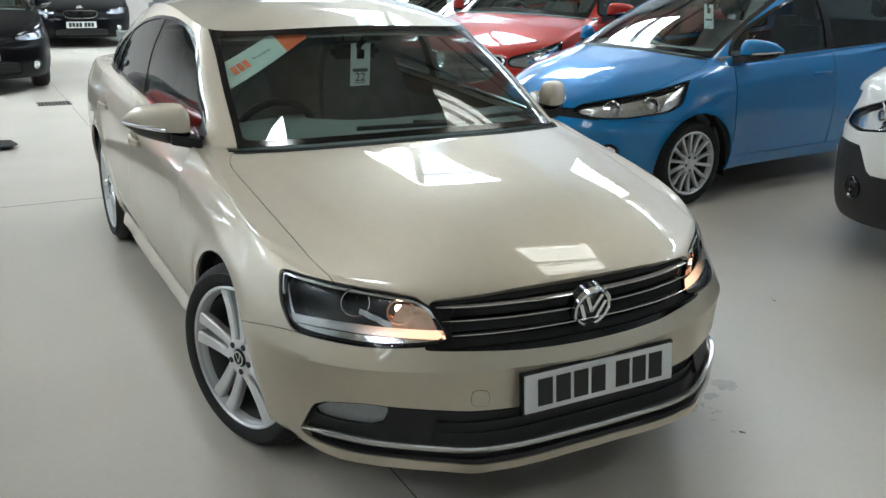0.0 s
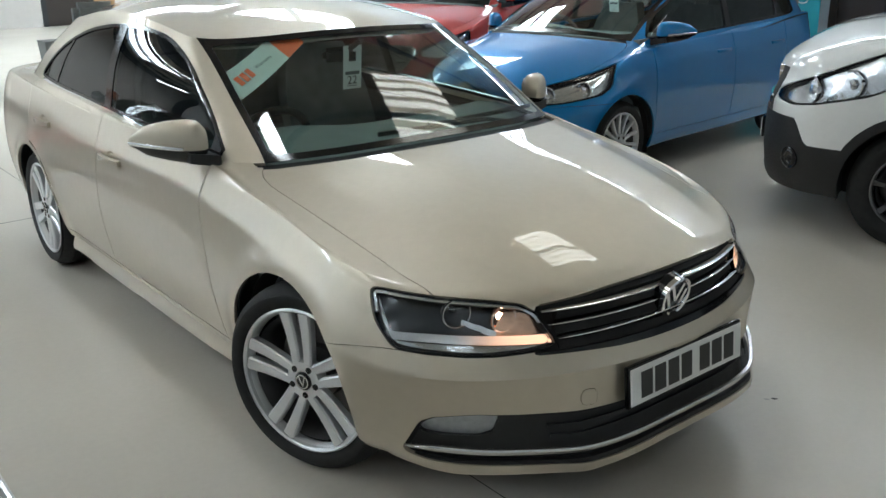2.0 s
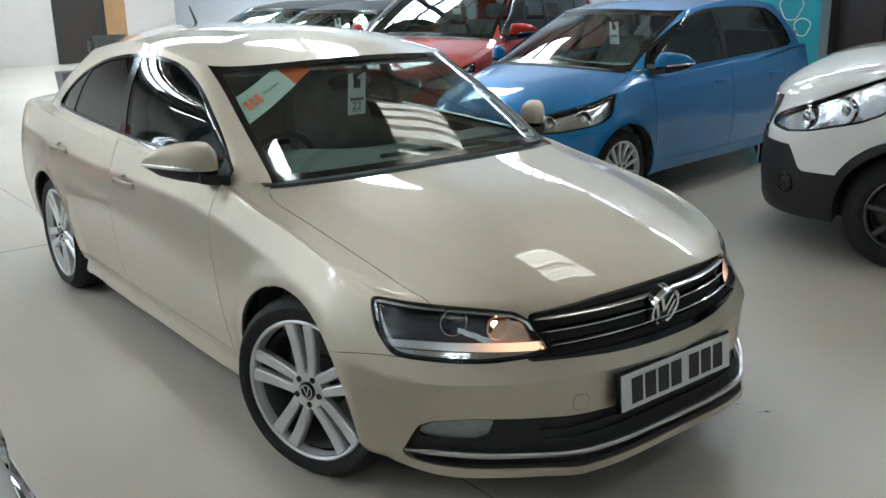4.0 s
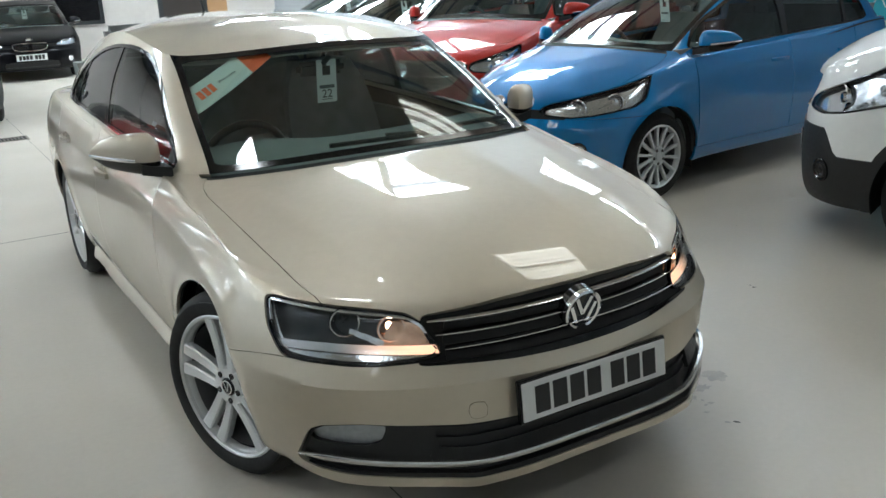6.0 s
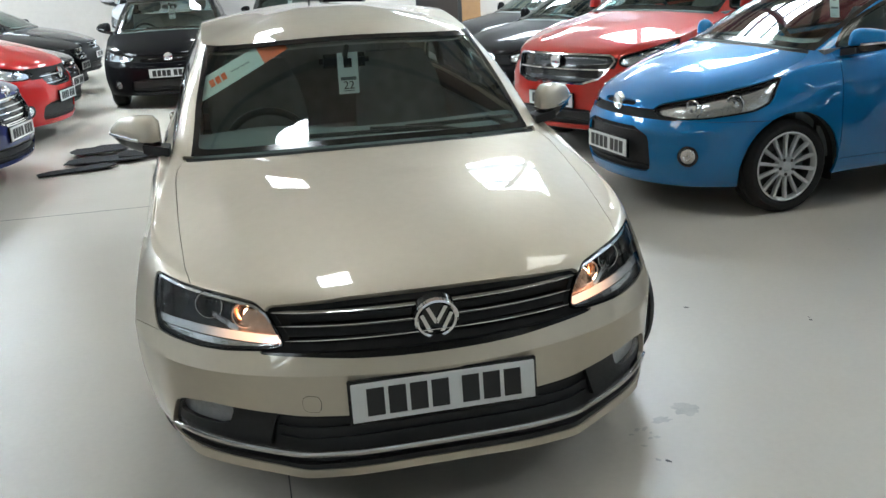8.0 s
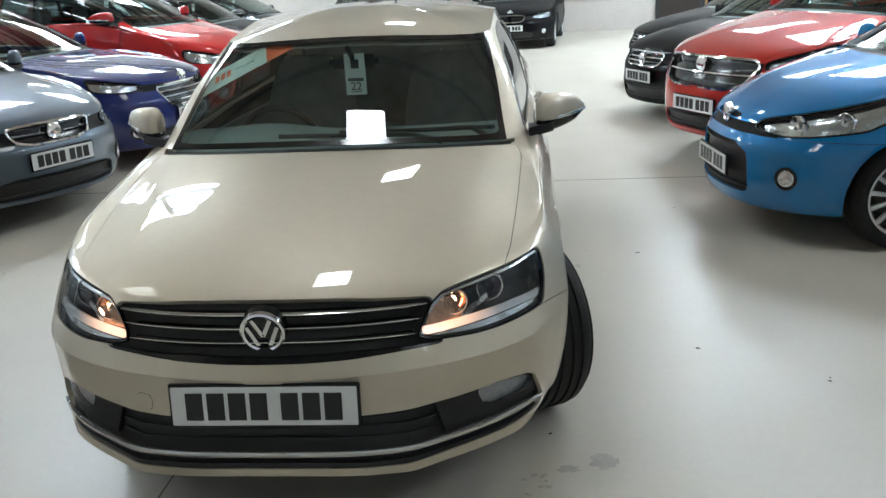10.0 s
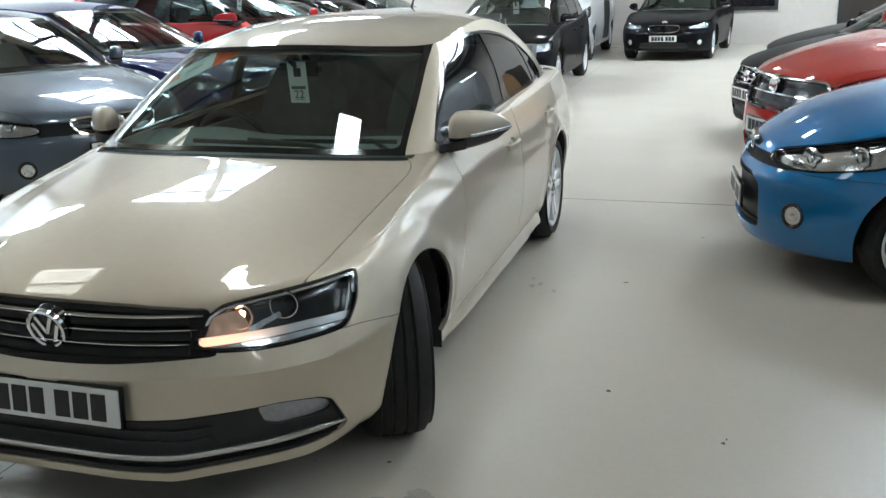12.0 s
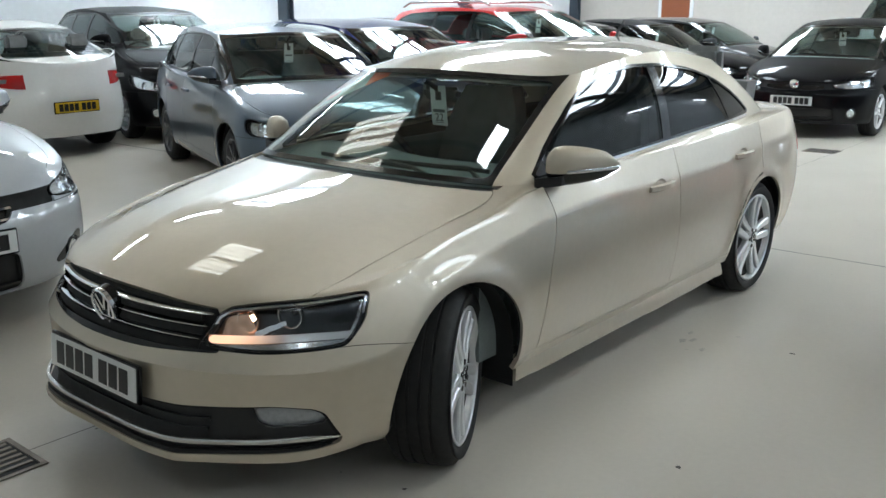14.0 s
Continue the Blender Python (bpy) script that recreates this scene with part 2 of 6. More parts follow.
# ---------------------------------------------------------------- car bodies
class Shell:
    """The outer surface of one half of a car (x >= 0), nose towards -y, front axle at y = 0.
    A vertex holds place, normal, girth q from the middle of the nose, row v and column c."""

    def __init__(self, rails, sharp, steps):
        rails = np.array(rails)
        rows, vs = [], []
        for k in range(len(rails) - 1):
            a, b = rails[k], rails[k + 1]
            fold_a, fold_b = self.fold(sharp, k, len(a)), self.fold(sharp, k + 1, len(a))
            pa = rails[k - 1] * (1 - fold_a) + (2 * a - b) * fold_a if k > 0 else 2 * a - b
            nb = rails[k + 2] * (1 - fold_b) + (2 * b - a) * fold_b if k + 2 < len(rails) else 2 * b - a
            ta, tb = (b - pa) / 2, (nb - a) / 2
            n = steps[k]
            for j in range(n + (k == len(rails) - 2)):
                s = j / n
                rows.append((2 * s**3 - 3 * s**2 + 1) * a + (s**3 - 2 * s**2 + s) * ta + (3 * s**2 - 2 * s**3) * b + (s**3 - s**2) * tb)
                vs.append(k + s)
        self.p = np.array(rows)
        self.rows = np.array(vs)
        self.q = np.r_[0, np.cumsum(np.linalg.norm(np.diff(rails[4], axis=0), axis=1))]
        self.rail4 = rails[4]
        self.update()

    @staticmethod
    def fold(sharp, k, n):
        """How sharply the surface folds along rail k, column by column."""
        f = sharp.get(k, 0.0)
        return (np.zeros(n) + f)[:, None]

    def update(self):
        p = self.p
        du = np.gradient(p, axis=1)
        dv = np.gradient(p, axis=0)
        n = np.cross(du, dv)
        n /= np.linalg.norm(n, axis=-1, keepdims=True) + 1e-9
        n[:, 0, 0] = 0
        n[:, -1, 0] = 0
        n /= np.linalg.norm(n, axis=-1, keepdims=True) + 1e-9
        self.n = n

    def flare(self, y0, z0, r, grow=0.012, wide=0.05):
        """Swells the side round a wheel arch."""
        d = np.hypot(self.p[..., 1] - y0, self.p[..., 2] - z0) - r
        swell = grow * np.exp(-((d - 0.015) / wide) ** 2) * (self.p[..., 0] > 0.45)
        self.p[..., 0] += swell
        self.update()

    def q_at(self, x, y):
        return self.q[np.argmin((self.rail4[:, 0] - x) ** 2 + (self.rail4[:, 1] - y) ** 2)]

    def base(self, v0, v1, q0=-1.0, q1=99.0):
        r = np.where((self.rows >= v0 - 1e-6) & (self.rows <= v1 + 1e-6))[0]
        c = np.where((self.q >= q0) & (self.q <= q1))[0]
        nr, nc = len(r), len(c)
        vs = np.concatenate([self.p[r][:, c], self.n[r][:, c], np.broadcast_to(self.q[c][None, :, None], (nr, nc, 1)),
                             np.broadcast_to(self.rows[r][:, None, None], (nr, nc, 1))], -1).reshape(-1, 8)
        i = np.arange((nr - 1) * (nc - 1))
        a = i // (nc - 1) * nc + i % (nc - 1)
        return vs, np.stack([a, a + 1, a + nc + 1, a + nc], 1).tolist()

    def cut(self, v0, v1, fields, q0=-1.0, q1=99.0):
        vs, fs = self.base(v0, v1, q0, q1)
        for f in fields:
            if len(vs):
                vs, fs = clip(vs, fs, f(vs))
        return vs, fs


def thicken(vs, fs, out=0.0, thick=0.012, sides="both"):
    """A panel of some thickness from a cut piece: the middle one (sides 'both'), or one side's piece (+1, -1)."""
    pos, nor = vs[:, :3].copy(), vs[:, 3:6]
    if sides == "both":
        on = np.abs(pos[:, 0]) < 1e-4
        m = len(pos)
        mp, mn = pos * [-1, 1, 1], nor * [-1, 1, 1]
        pos2, nor2 = np.concatenate([pos, mp]), np.concatenate([nor, mn])
        twin = np.where(on, np.arange(m), np.arange(m) + m)
        fs2 = list(fs) + [[int(twin[i]) for i in reversed(f)] for f in fs]
    elif sides > 0:
        pos2, nor2, fs2 = pos, nor, list(fs)
    else:
        pos2, nor2, fs2 = pos * [-1, 1, 1], nor * [-1, 1, 1], [list(reversed(f)) for f in fs]
    n = len(pos2)
    if thick == 0:
        used = sorted({i for f in fs2 for i in f})
        remap = {i: k for k, i in enumerate(used)}
        return (pos2 + nor2 * out)[used], [[remap[i] for i in f] for f in fs2]
    top, low = pos2 + nor2 * out, pos2 + nor2 * (out - thick)
    count = {}
    for f in fs2:
        for i, a in enumerate(f):
            b = f[(i + 1) % len(f)]
            count[(a, b)] = count.get((a, b), 0) + 1
    faces = [list(f) for f in fs2] + [[i + n for i in reversed(f)] for f in fs2]
    for (a, b) in count:
        if (b, a) not in count:
            faces.append([b, a, a + n, b + n])
    used = sorted({i for f in faces for i in f})
    remap = {i: k for k, i in enumerate(used)}
    return np.concatenate([top, low])[used], [[remap[i] for i in f] for f in faces]


def panel(name, shell, v0, v1, fields, material, parent, out=0.0, thick=0.012, sides="both", label="", q0=-1.0, q1=99.0):
    vs, fs = shell.cut(v0, v1, fields, q0, q1)
    if not fs:
        return None
    if sides == "pair":
        return [part(name, mesh_of(name, *thicken(vs, fs, out, thick, s), material), parent, label) for s in (1, -1)]
    return part(name, mesh_of(name, *thicken(vs, fs, out, thick, sides), material), parent, label)


def outline(yf, yr, df, dr, nf, nr, wide, high, crown=0.0, cols=(60, 70, 20)):
    """One rail round half the car: across the nose, along the side, across the tail."""
    a, b, c = cols
    phi = np.linspace(0, math.pi / 2, a, endpoint=False)
    fx, fy = np.sin(phi) ** (2 / nf), yf + df * (1 - np.cos(phi) ** (2 / nf))
    sy = np.linspace(yf + df, yr - dr, b, endpoint=False)
    psi = np.linspace(math.pi / 2, 0, c)
    rx, ry = np.sin(psi) ** (2 / nr), yr - dr * (1 - np.cos(psi) ** (2 / nr))
    y = np.r_[fy, sy, ry]
    x = np.r_[fx, np.ones(b), rx]
    x[-1] = 0
    return np.stack([x * wide(y), y, high(y) + crown * (1 - x**2)], -1)


def car_shell(s, cols=(60, 70, 20), steps=(3, 6, 8, 7, 7, 8, 8, 8, 8, 6, 6)):
    """Rails from a table of sizes: nose, tail, widths, heights (metres, front axle at y = 0)."""
    W, g, F, R = s["half"], s["clear"], -s["nose"], s["tail"]
    hl, belt_f, belt_r, tail_z = s["hood_z"], s["belt_f"], s["belt_r"], s["tail_z"]
    cy, cz, gy, gz = s["cowl_y"], s["cowl_z"], s["glass_y"], s["glass_z"]
    hy, hz, ry, rz = s["head_y"], s["head_z"], s["rear_y"], s["rear_z"]
    mid = 0.5 * (cy + gy)
    df, dr, nf = s.get("df", 0.62), s.get("dr", 0.45), s.get("nf", 2.1)
    kw = dict(cols=cols)
    fend = s.get("fender_z", hl + 0.5 * (belt_f - hl))
    pinch = s.get("pinch", 0.035)

    def w(d, tail=0.05):
        return curve([F, F + 0.5, 0, 0.7, mid, R - 0.9, R], [W - d - pinch, W - d - 0.6 * pinch, W - d - 0.008, W - d, W - d, W - d - 0.01, W - d - tail])

    def z(front, side, rear):
        return curve([F, F + 0.35, 0, 0.6, mid, R - 0.6, R], [front, front + 0.03 * (side - front), 0.45 * front + 0.55 * side, side, side, 0.4 * side + 0.6 * rear, rear])

    fr = lambda a: g + (hl - g) * a
    sd = lambda a: g + 0.03 + (belt_f - g) * a
    rr = lambda a: g + 0.05 + (tail_z - g) * a
    fb = s.get("front_set", (0.03, 0.01, 0.0, 0.01, 0.055, 0.11))
    rb = s.get("rear_set", (0.04, 0.01, 0.0, 0.03, 0.06, 0.08))
    wd = s.get("side_set", (0.055, 0.03, 0.004, 0.0, 0.012, 0.05))
    fz = s.get("front_z", (0.0, 0.09, 0.33, 0.66, 0.83, 1.0))
    sz = (0.0, 0.1, 0.36, 0.58, 0.80, None)
    rails = []
    for k in range(5):
        rails.append(outline(F + fb[k], R - rb[k], df, dr, nf, 2.6, w(wd[k]), z(fr(fz[k]), sd(sz[k]), rr((0.0, 0.12, 0.36, 0.62, 0.82)[k])), **kw))
    if s.get("lip"):
        # the lower bumper runs straight across and turns a corner each side
        plan = curve([0.0, 0.33, 0.40, 0.46, 0.62, 0.79], [-0.888, -0.873, -0.856, -0.815, -0.685, -0.47])
        for k, f in ((0, 1.0), (1, 1.0), (2, 0.45)):
            r_ = rails[k]
            on = (r_[:, 1] < -0.42) & (r_[:, 0] < 0.79)
            fade = np.clip((0.79 - r_[:, 0]) / 0.12, 0, 1)
            r_[:, 1] = np.where(on, r_[:, 1] + f * fade * (plan(r_[:, 0]) - r_[:, 1]), r_[:, 1])
            r_[:, 0] += 0.022 * f * np.exp(-(((r_[:, 1] + 0.60) / 0.13) ** 2)) * np.clip((r_[:, 0] - 0.4) / 0.2, 0, 1)
    sh = curve([F + 0.1, F + 0.45, 0, cy + 0.15, mid, gy, R], [hl, hl + 0.25 * (fend - hl), fend, belt_f - 0.035, 0.5 * (belt_f + belt_r) - 0.035, belt_r - 0.02, tail_z])
    rails.append(outline(F + fb[5], R - rb[5], df, dr * 0.8, nf, 2.6, w(wd[5], 0.08), sh, **kw))
    bw = s.get("belt_half", W - 0.085)
    bx = curve([cy, cy + 0.28, mid, gy - 0.6, gy], [bw - 0.045, bw - 0.03, bw, bw - 0.025, bw - s.get("belt_tail", 0.1)])
    bz = curve([cy, cy + 0.3, mid, gy - 0.5, gy], [cz - 0.01, belt_f, 0.5 * (belt_f + belt_r) + 0.005, belt_r, gz - 0.01])
    belt = outline(cy, gy, 0.28, 0.35, 2.6, 2.6, bx, bz, 0.012, **kw)
    hood = s.get("hood_bulge", 0.04)
    sho = rails[5]
    sidefac = np.clip((W - 0.12 - np.minimum(sho[:, 0], belt[:, 0] + 0.08)) / (W * 0.6), 0, 1)[:, None]
    a6 = sho + (belt - sho) * 0.38
    a6[:, 2] += hood * (0.35 + 0.65 * sidefac[:, 0]) * (sho[:, 1] < mid) * np.clip((belt[:, 1] - sho[:, 1]) / 0.5, 0, 1)
    rails.append(a6)
    rails.append(belt)
    rw = s["roof_half"]
    rx = curve([hy, hy + 0.3, 0.5 * (hy + ry), ry], [rw - 0.01, rw, rw + 0.005, rw - 0.03])
    top = s.get("cant_z", 0.5 * (hz + rz) + 0.05)
    rzf = curve([hy, hy + 0.2, 0.5 * (hy + ry), ry - 0.35, ry], [hz - 0.035, hz - 0.01, top, rz + 0.0, rz - 0.05])
    roof = outline(hy, ry, 0.3, 0.3, 2.6, 2.6, rx, rzf, 0.04, **kw)
    bow = s.get("bow", 0.025)
    g8 = 0.5 * (belt + roof)
    nx = np.r_[0 * np.arange(cols[0]) + np.linspace(0, 1, cols[0]) ** 2, np.ones(cols[1]), np.linspace(1, 0, cols[2])]
    g8[:, 0] += bow * nx
    screen_bow = s.get("screen_bow", bow)
    g8[:cols[0], 1] -= 0.6 * screen_bow * (1 - nx[:cols[0]])
    g8[:, 2] += 0.48 * screen_bow * (1 - nx)
    rails += [g8, roof]
    n = sum(cols)
    t = np.linspace(0, 1, n)
    spine = np.stack([0 * t, (hy + 0.80) + (ry - hy - 1.25) * np.clip((t - 0.25) / 0.6, 0, 1), 0 * t + s["roof_z"]], -1)
    i1 = roof + (spine - roof) * 0.3
    i1[:, 2] = roof[:, 2] + (s["roof_z"] - roof[:, 2]) * 0.52
    i2 = roof + (spine - roof) * 0.65
    i2[:, 2] = roof[:, 2] + (s["roof_z"] - roof[:, 2]) * 0.9
    rails += [i1, i2, spine]
    cut = np.clip((cols[0] + 6 - np.arange(n)) / 12, 0, 1)
    sh = Shell(rails, {0: 1.0, 3: 0.95 * cut, 4: 0.9 * (1 - cut) * (np.arange(n) < cols[0] + cols[1]), 7: 1.0, 9: 1.0}, steps)
    sh.p[:, 0, 0] = 0
    sh.p[:, -1, 0] = 0
    sh.update()
    return sh

# ---------------------------------------------------------------- shared car parts
TYRES = {}


def plate_thing(parent, m, material=PLATE, groups=((3.05, 4), (0, 0)), w=0.52, h=0.111, surround=True, chars=7):
    """A number plate with plain bars where its characters stand."""
    if surround:
        part("plate_surround", Build().box((-w / 2 - 0.008, -0.002, -h / 2 - 0.008), (w / 2 + 0.008, 0.012, h / 2 + 0.008), bevel=0.003).mesh("plate_surround", GLOSS_BLACK), parent, "", m)
    pl = part("number_plate", Build().box((-w / 2, -0.009, -h / 2), (w / 2, -0.003, h / 2), bevel=0.002).mesh("number_plate", material), parent,
              "number plate with plain dark bars", m)
    cw, gap = w * 0.094, w * 0.022
    x = -(chars * cw + (chars - 1) * gap + w * 0.05) / 2
    if "bar" not in TYRES:
        TYRES["bar"] = Build().box((0, -0.0105, -h * 0.355), (cw, -0.0092, h * 0.355)).mesh("plate_bar", INK, smooth=False)
    for k in range(chars):
        if k == 4:
            x += w * 0.05
        part("plate_bar", TYRES["bar"], pl, "", Matrix.Translation((x, 0, 0)))
        x += cw + gap
    return pl


def wheel_meshes(r, rim, width, style, rim_mat):
    """Tyre, rim, disc and cap of one wheel; its outer face looks along +x, its middle is the origin."""
    key = (r, rim, width, style, rim_mat.name)
    if key in TYRES:
        return TYRES[key]
    h = width / 2
    n = 72
    prof = [(rim - 0.012, -h + 0.03), (rim + 0.012, -h + 0.008), ((r + rim) / 2, -h - 0.004), (r - 0.03, -h + 0.004), (r - 0.008, -h + 0.02)]
    for g0 in (-0.055, -0.02, 0.02, 0.055):
        gx = g0 * width / 0.22
        prof += [(r - 0.001, gx - 0.006), (r - 0.008, gx - 0.004), (r - 0.008, gx + 0.004), (r - 0.001, gx + 0.006)]
    prof += [(r - 0.008, h - 0.02), (r - 0.03, h - 0.004), ((r + rim) / 2 + 0.01, h + 0.004), ((r + rim) / 2 + 0.006, h + 0.006), (rim + 0.014, h - 0.004), (rim + 0.004, h - 0.012), (rim - 0.012, h - 0.03)]
    t = Build().lathe(prof, n)
    # shoulder cuts across the tread edge
    tyre = t.mesh("wheel", RUBBER, 50)
    b = Build().lathe([(rim - 0.012, -h + 0.02), (rim - 0.03, -h + 0.05), (rim - 0.035, h - 0.06), (rim - 0.024, h - 0.032)], n)
    barrel = b.mesh("rim_barrel", BARREL, 40)
    b = Build()
    b.lathe([(rim - 0.014, h - 0.04), (rim - 0.010, h - 0.018), (rim - 0.004, h - 0.012), (rim + 0.006, h - 0.008), (rim + 0.007, h - 0.004), (rim + 0.001, h - 0.001), (rim - 0.006, h - 0.006), (rim - 0.012, h - 0.03)], n)
    face = h - 0.014
    spokes = {"twin": 10, "multi": 14, "five": 5, "ten": 10, "seven": 7}[style]
    for k in range(spokes):
        if style == "twin":
            a = 2 * math.pi * (k // 2) / 5 + math.pi / 2
            w0, w1 = 0.032, 0.045
            shift = (0.022, 0.038) if k % 2 else (-0.022, -0.038)
        else:
            a = 2 * math.pi * k / spokes + math.pi / 2
            w0, w1 = {"multi": (0.016, 0.024), "five": (0.035, 0.045), "ten": (0.015, 0.024), "seven": (0.022, 0.034)}[style]
            shift = (0.0, 0.0)
        secs = []
        for f in (0.0, 0.3, 0.65, 1.0):
            rad = 0.055 + (rim - 0.008 - 0.055) * f
            ww = w0 + (w1 - w0) * f
            out = face + 0.004 - 0.010 * math.sin(f * math.pi * 0.5) + 0.012 * f * f
            c, s_ = math.cos(a), math.sin(a)
            off = shift[0] + (shift[1] - shift[0]) * f
            rad = math.sqrt(max(1e-6, rad * rad - off * off))

            def at(t_, x_):
                return (x_, rad * c - (t_ + off) * s_, rad * s_ + (t_ + off) * c)
            secs.append([at(-ww / 2, out - 0.028), at(ww / 2, out - 0.028), at(ww / 2, out - 0.006), at(ww / 2 - 0.005, out), at(-ww / 2 + 0.005, out), at(-ww / 2, out - 0.006)])
        b.loft(secs)
    b.lathe([(0.070, face - 0.03), (0.068, face - 0.006), (0.062, face + 0.004), (0.034, face + 0.006), (0.030, face - 0.002), (0.0005, face - 0.002)], 40)
    rim_me = b.mesh("rim", rim_mat, 38)
    d = Build().lathe([(0.03, -0.02), (rim * 0.70, -0.02), (rim * 0.70, 0.0), (0.09, 0.0), (0.085, 0.02), (0.03, 0.025)], 40)
    d.lathe([(0.04, -h + 0.02), (rim - 0.03, -h + 0.03)], 32)
    disc = d.mesh("brake_disc", DISC, 40)
    c = Build().lathe([(0.030, face), (0.030, face + 0.007), (0.027, face + 0.009), (0.0005, face + 0.0095)], 28)
    cap = c.mesh("centre_cap", GLOSS_BLACK if style == "twin" else rim_mat, 40)
    emblem = Build().lathe([(0.0245, face + 0.009), (0.0245, face + 0.0122), (0.0205, face + 0.0122), (0.0205, face + 0.009)], 28)
    for y0, y1 in ((-0.012, 0.0), (0.012, 0.0)):
        emblem.loft([[(face + x_, y0 - 0.002, 0.017), (face + x_, y0 + 0.002, 0.017), (face + x_, y1 + 0.002, -0.016), (face + x_, y1 - 0.002, -0.016)] for x_ in (0.009, 0.0118)])
    emblem = emblem.mesh("cap_emblem", CHROME, 40) if style == "twin" else None
    bolt = Build().lathe([(0.0105, face), (0.0105, face + 0.0078), (0.0005, face + 0.0082)], 12).mesh("wheel_bolt", DISC if style != "twin" else GLOSS_BLACK, 40)
    spread = math.pi / 2 + math.pi / 5 * (style == "twin")
    bolts = (bolt, [Matrix.Translation((0, 0.048 * math.cos(spread + 2 * math.pi * k / 5), 0.048 * math.sin(spread + 2 * math.pi * k / 5))) for k in range(5)])
    TYRES[key] = (tyre, rim_me, disc, cap, bolts, barrel, emblem)
    return TYRES[key]


def wheels(car, y_list, x, r, rim, width, style, steer=0.0, rim_mat=ALLOY):
    tyre, rim_me, disc, cap, bolts, barrel, emblem = wheel_meshes(r, rim, width, style, rim_mat)
    for n, y in enumerate(y_list):
        for side in (1, -1):
            m = pose(side * x, y, r - 0.004, 0, 0, ((steer + 3 * side) if n == 0 and steer else 0) + (0 if side > 0 else 180)) @ pose(0, 0, 0, 17 + 31 * n + 11 * side, 0, 0)
            w = part("wheel", tyre, car, "black road tyre", m)
            part("rim", rim_me, w, "silver alloy rim" if rim_mat is ALLOY else "dark alloy rim")
            part("brake_disc", disc, w)
            part("rim_barrel", barrel, w)
            part("centre_cap", cap, w)
            if emblem:
                part("cap_emblem", emblem, w, "chrome emblem ring")
            for mb in bolts[1]:
                part("wheel_bolt", bolts[0], w, "", mb)


def arch(y0, z0, r, far=0.4):
    """Outside a wheel arch."""
    return lambda v: np.where(v[:, 0] > far, r - np.hypot(v[:, 1] - y0, v[:, 2] - z0), -1.0)


def wells(car, ys, z0, r, x0, x1):
    for y in ys:
        for side in (1, -1):
            b = Build()
            n = 20
            pts = [(y + r * math.cos(math.pi * k / n), z0 + r * math.sin(math.pi * k / n)) for k in range(n + 1)]
            pts = [(y + r, 0.165)] + pts + [(y - r, 0.215)]
            # the lining draws in towards its lower front end
            vs = [(side * (x1 - (0.5 * max(0.0, z0 + 0.02 - p[1]) if p[0] < y else 0.0)), p[0], p[1]) for p in pts] + [(side * x0, p[0], p[1]) for p in pts]
            m = len(pts)
            b.add(vs, [(k, k + 1, m + k + 1, m + k) for k in range(m - 1)] + [list(range(m, 2 * m))])
            part("wheel_well", b.mesh("wheel_well", DARK), car)


def door_mirror(car, m, body_mat, side, scale=1.0):
    """A door mirror: painted cap, black lower shell and foot, mirror face. Local +x points outwards, -y ahead."""
    secs = []
    for k in range(11):
        f = k / 10
        rr = min(1.0, math.sin(math.pi * (0.10 + 0.885 * f)) * 1.7) ** 0.5
        x = 0.022 + 0.205 * f
        y0, y1 = -0.05 + 0.20 * f**1.8, 0.07 + 0.10 * f
        z0, z1 = -0.012 + 0.050 * f**1.8, 0.153 - 0.012 * (1 - f) ** 2 - 0.050 * f**2.2
        ym, zm, dy, dz = 0.5 * (y0 + y1), 0.5 * (z0 + z1), 0.5 * (y1 - y0) * rr, 0.5 * (z1 - z0) * rr
        ring = []
        for a in np.linspace(0, 2 * math.pi, 24, endpoint=False):
            c, s_ = math.cos(a), math.sin(a)
            ring.append((x, ym + dy * math.copysign(abs(c) ** 0.75, c), zm + dz * math.copysign(abs(s_) ** 0.8, s_)))
        secs.append(ring)
    S = Matrix.Diagonal((side * scale, scale, scale, 1))
    split = lambda x: 0.044 + 0.10 * max(0.0, x - 0.1)
    b = Build().loft([[(x, y, max(z, split(x))) for x, y, z in s] for s in secs], m @ S)
    cap = part("mirror_cap", b.mesh("mirror_cap", body_mat, 60), car)
    low = Build().loft([[(x, y * 0.985 + 0.002, min(z, split(x) - 0.0005)) for x, y, z in s] for s in secs], m @ S)
    part("mirror_base", low.mesh("mirror_base", GLOSS_BLACK, 60), cap)
    strip_ = [(s[12][0], s[12][1] - 0.002, split(s[12][0]) + 0.006) for s in secs[4:11]]
    part("mirror_indicator", Build().tube([tuple(m @ S @ Vector(p)) for p in strip_], 0.006, 6, flat=1.2).mesh("mirror_indicator", REFLECTOR, 60), cap)
    foot = Build().loft([[(0.09, -0.03, 0.0), (0.09, 0.035, 0.0), (0.09, 0.035, 0.035), (0.09, -0.03, 0.035)], [(-0.01, -0.06, -0.02), (-0.01, 0.06, -0.02), (-0.01, 0.06, 0.02), (-0.01, -0.06, 0.02)]], m @ S)
    part("mirror_foot", foot.mesh("mirror_foot", BLACK), cap)
    face = Build().loft([[(x, 0.075 + 0.45 * (x - 0.03) + 0.002 * k, z) for x, z in ((0.04, 0.035), (0.15, 0.052), (0.165, 0.075), (0.15, 0.10), (0.06, 0.118), (0.038, 0.09))] for k in (0, 1)], m @ S)
    part("mirror_face", face.mesh("mirror_face", MIRROR), cap)
    return cap


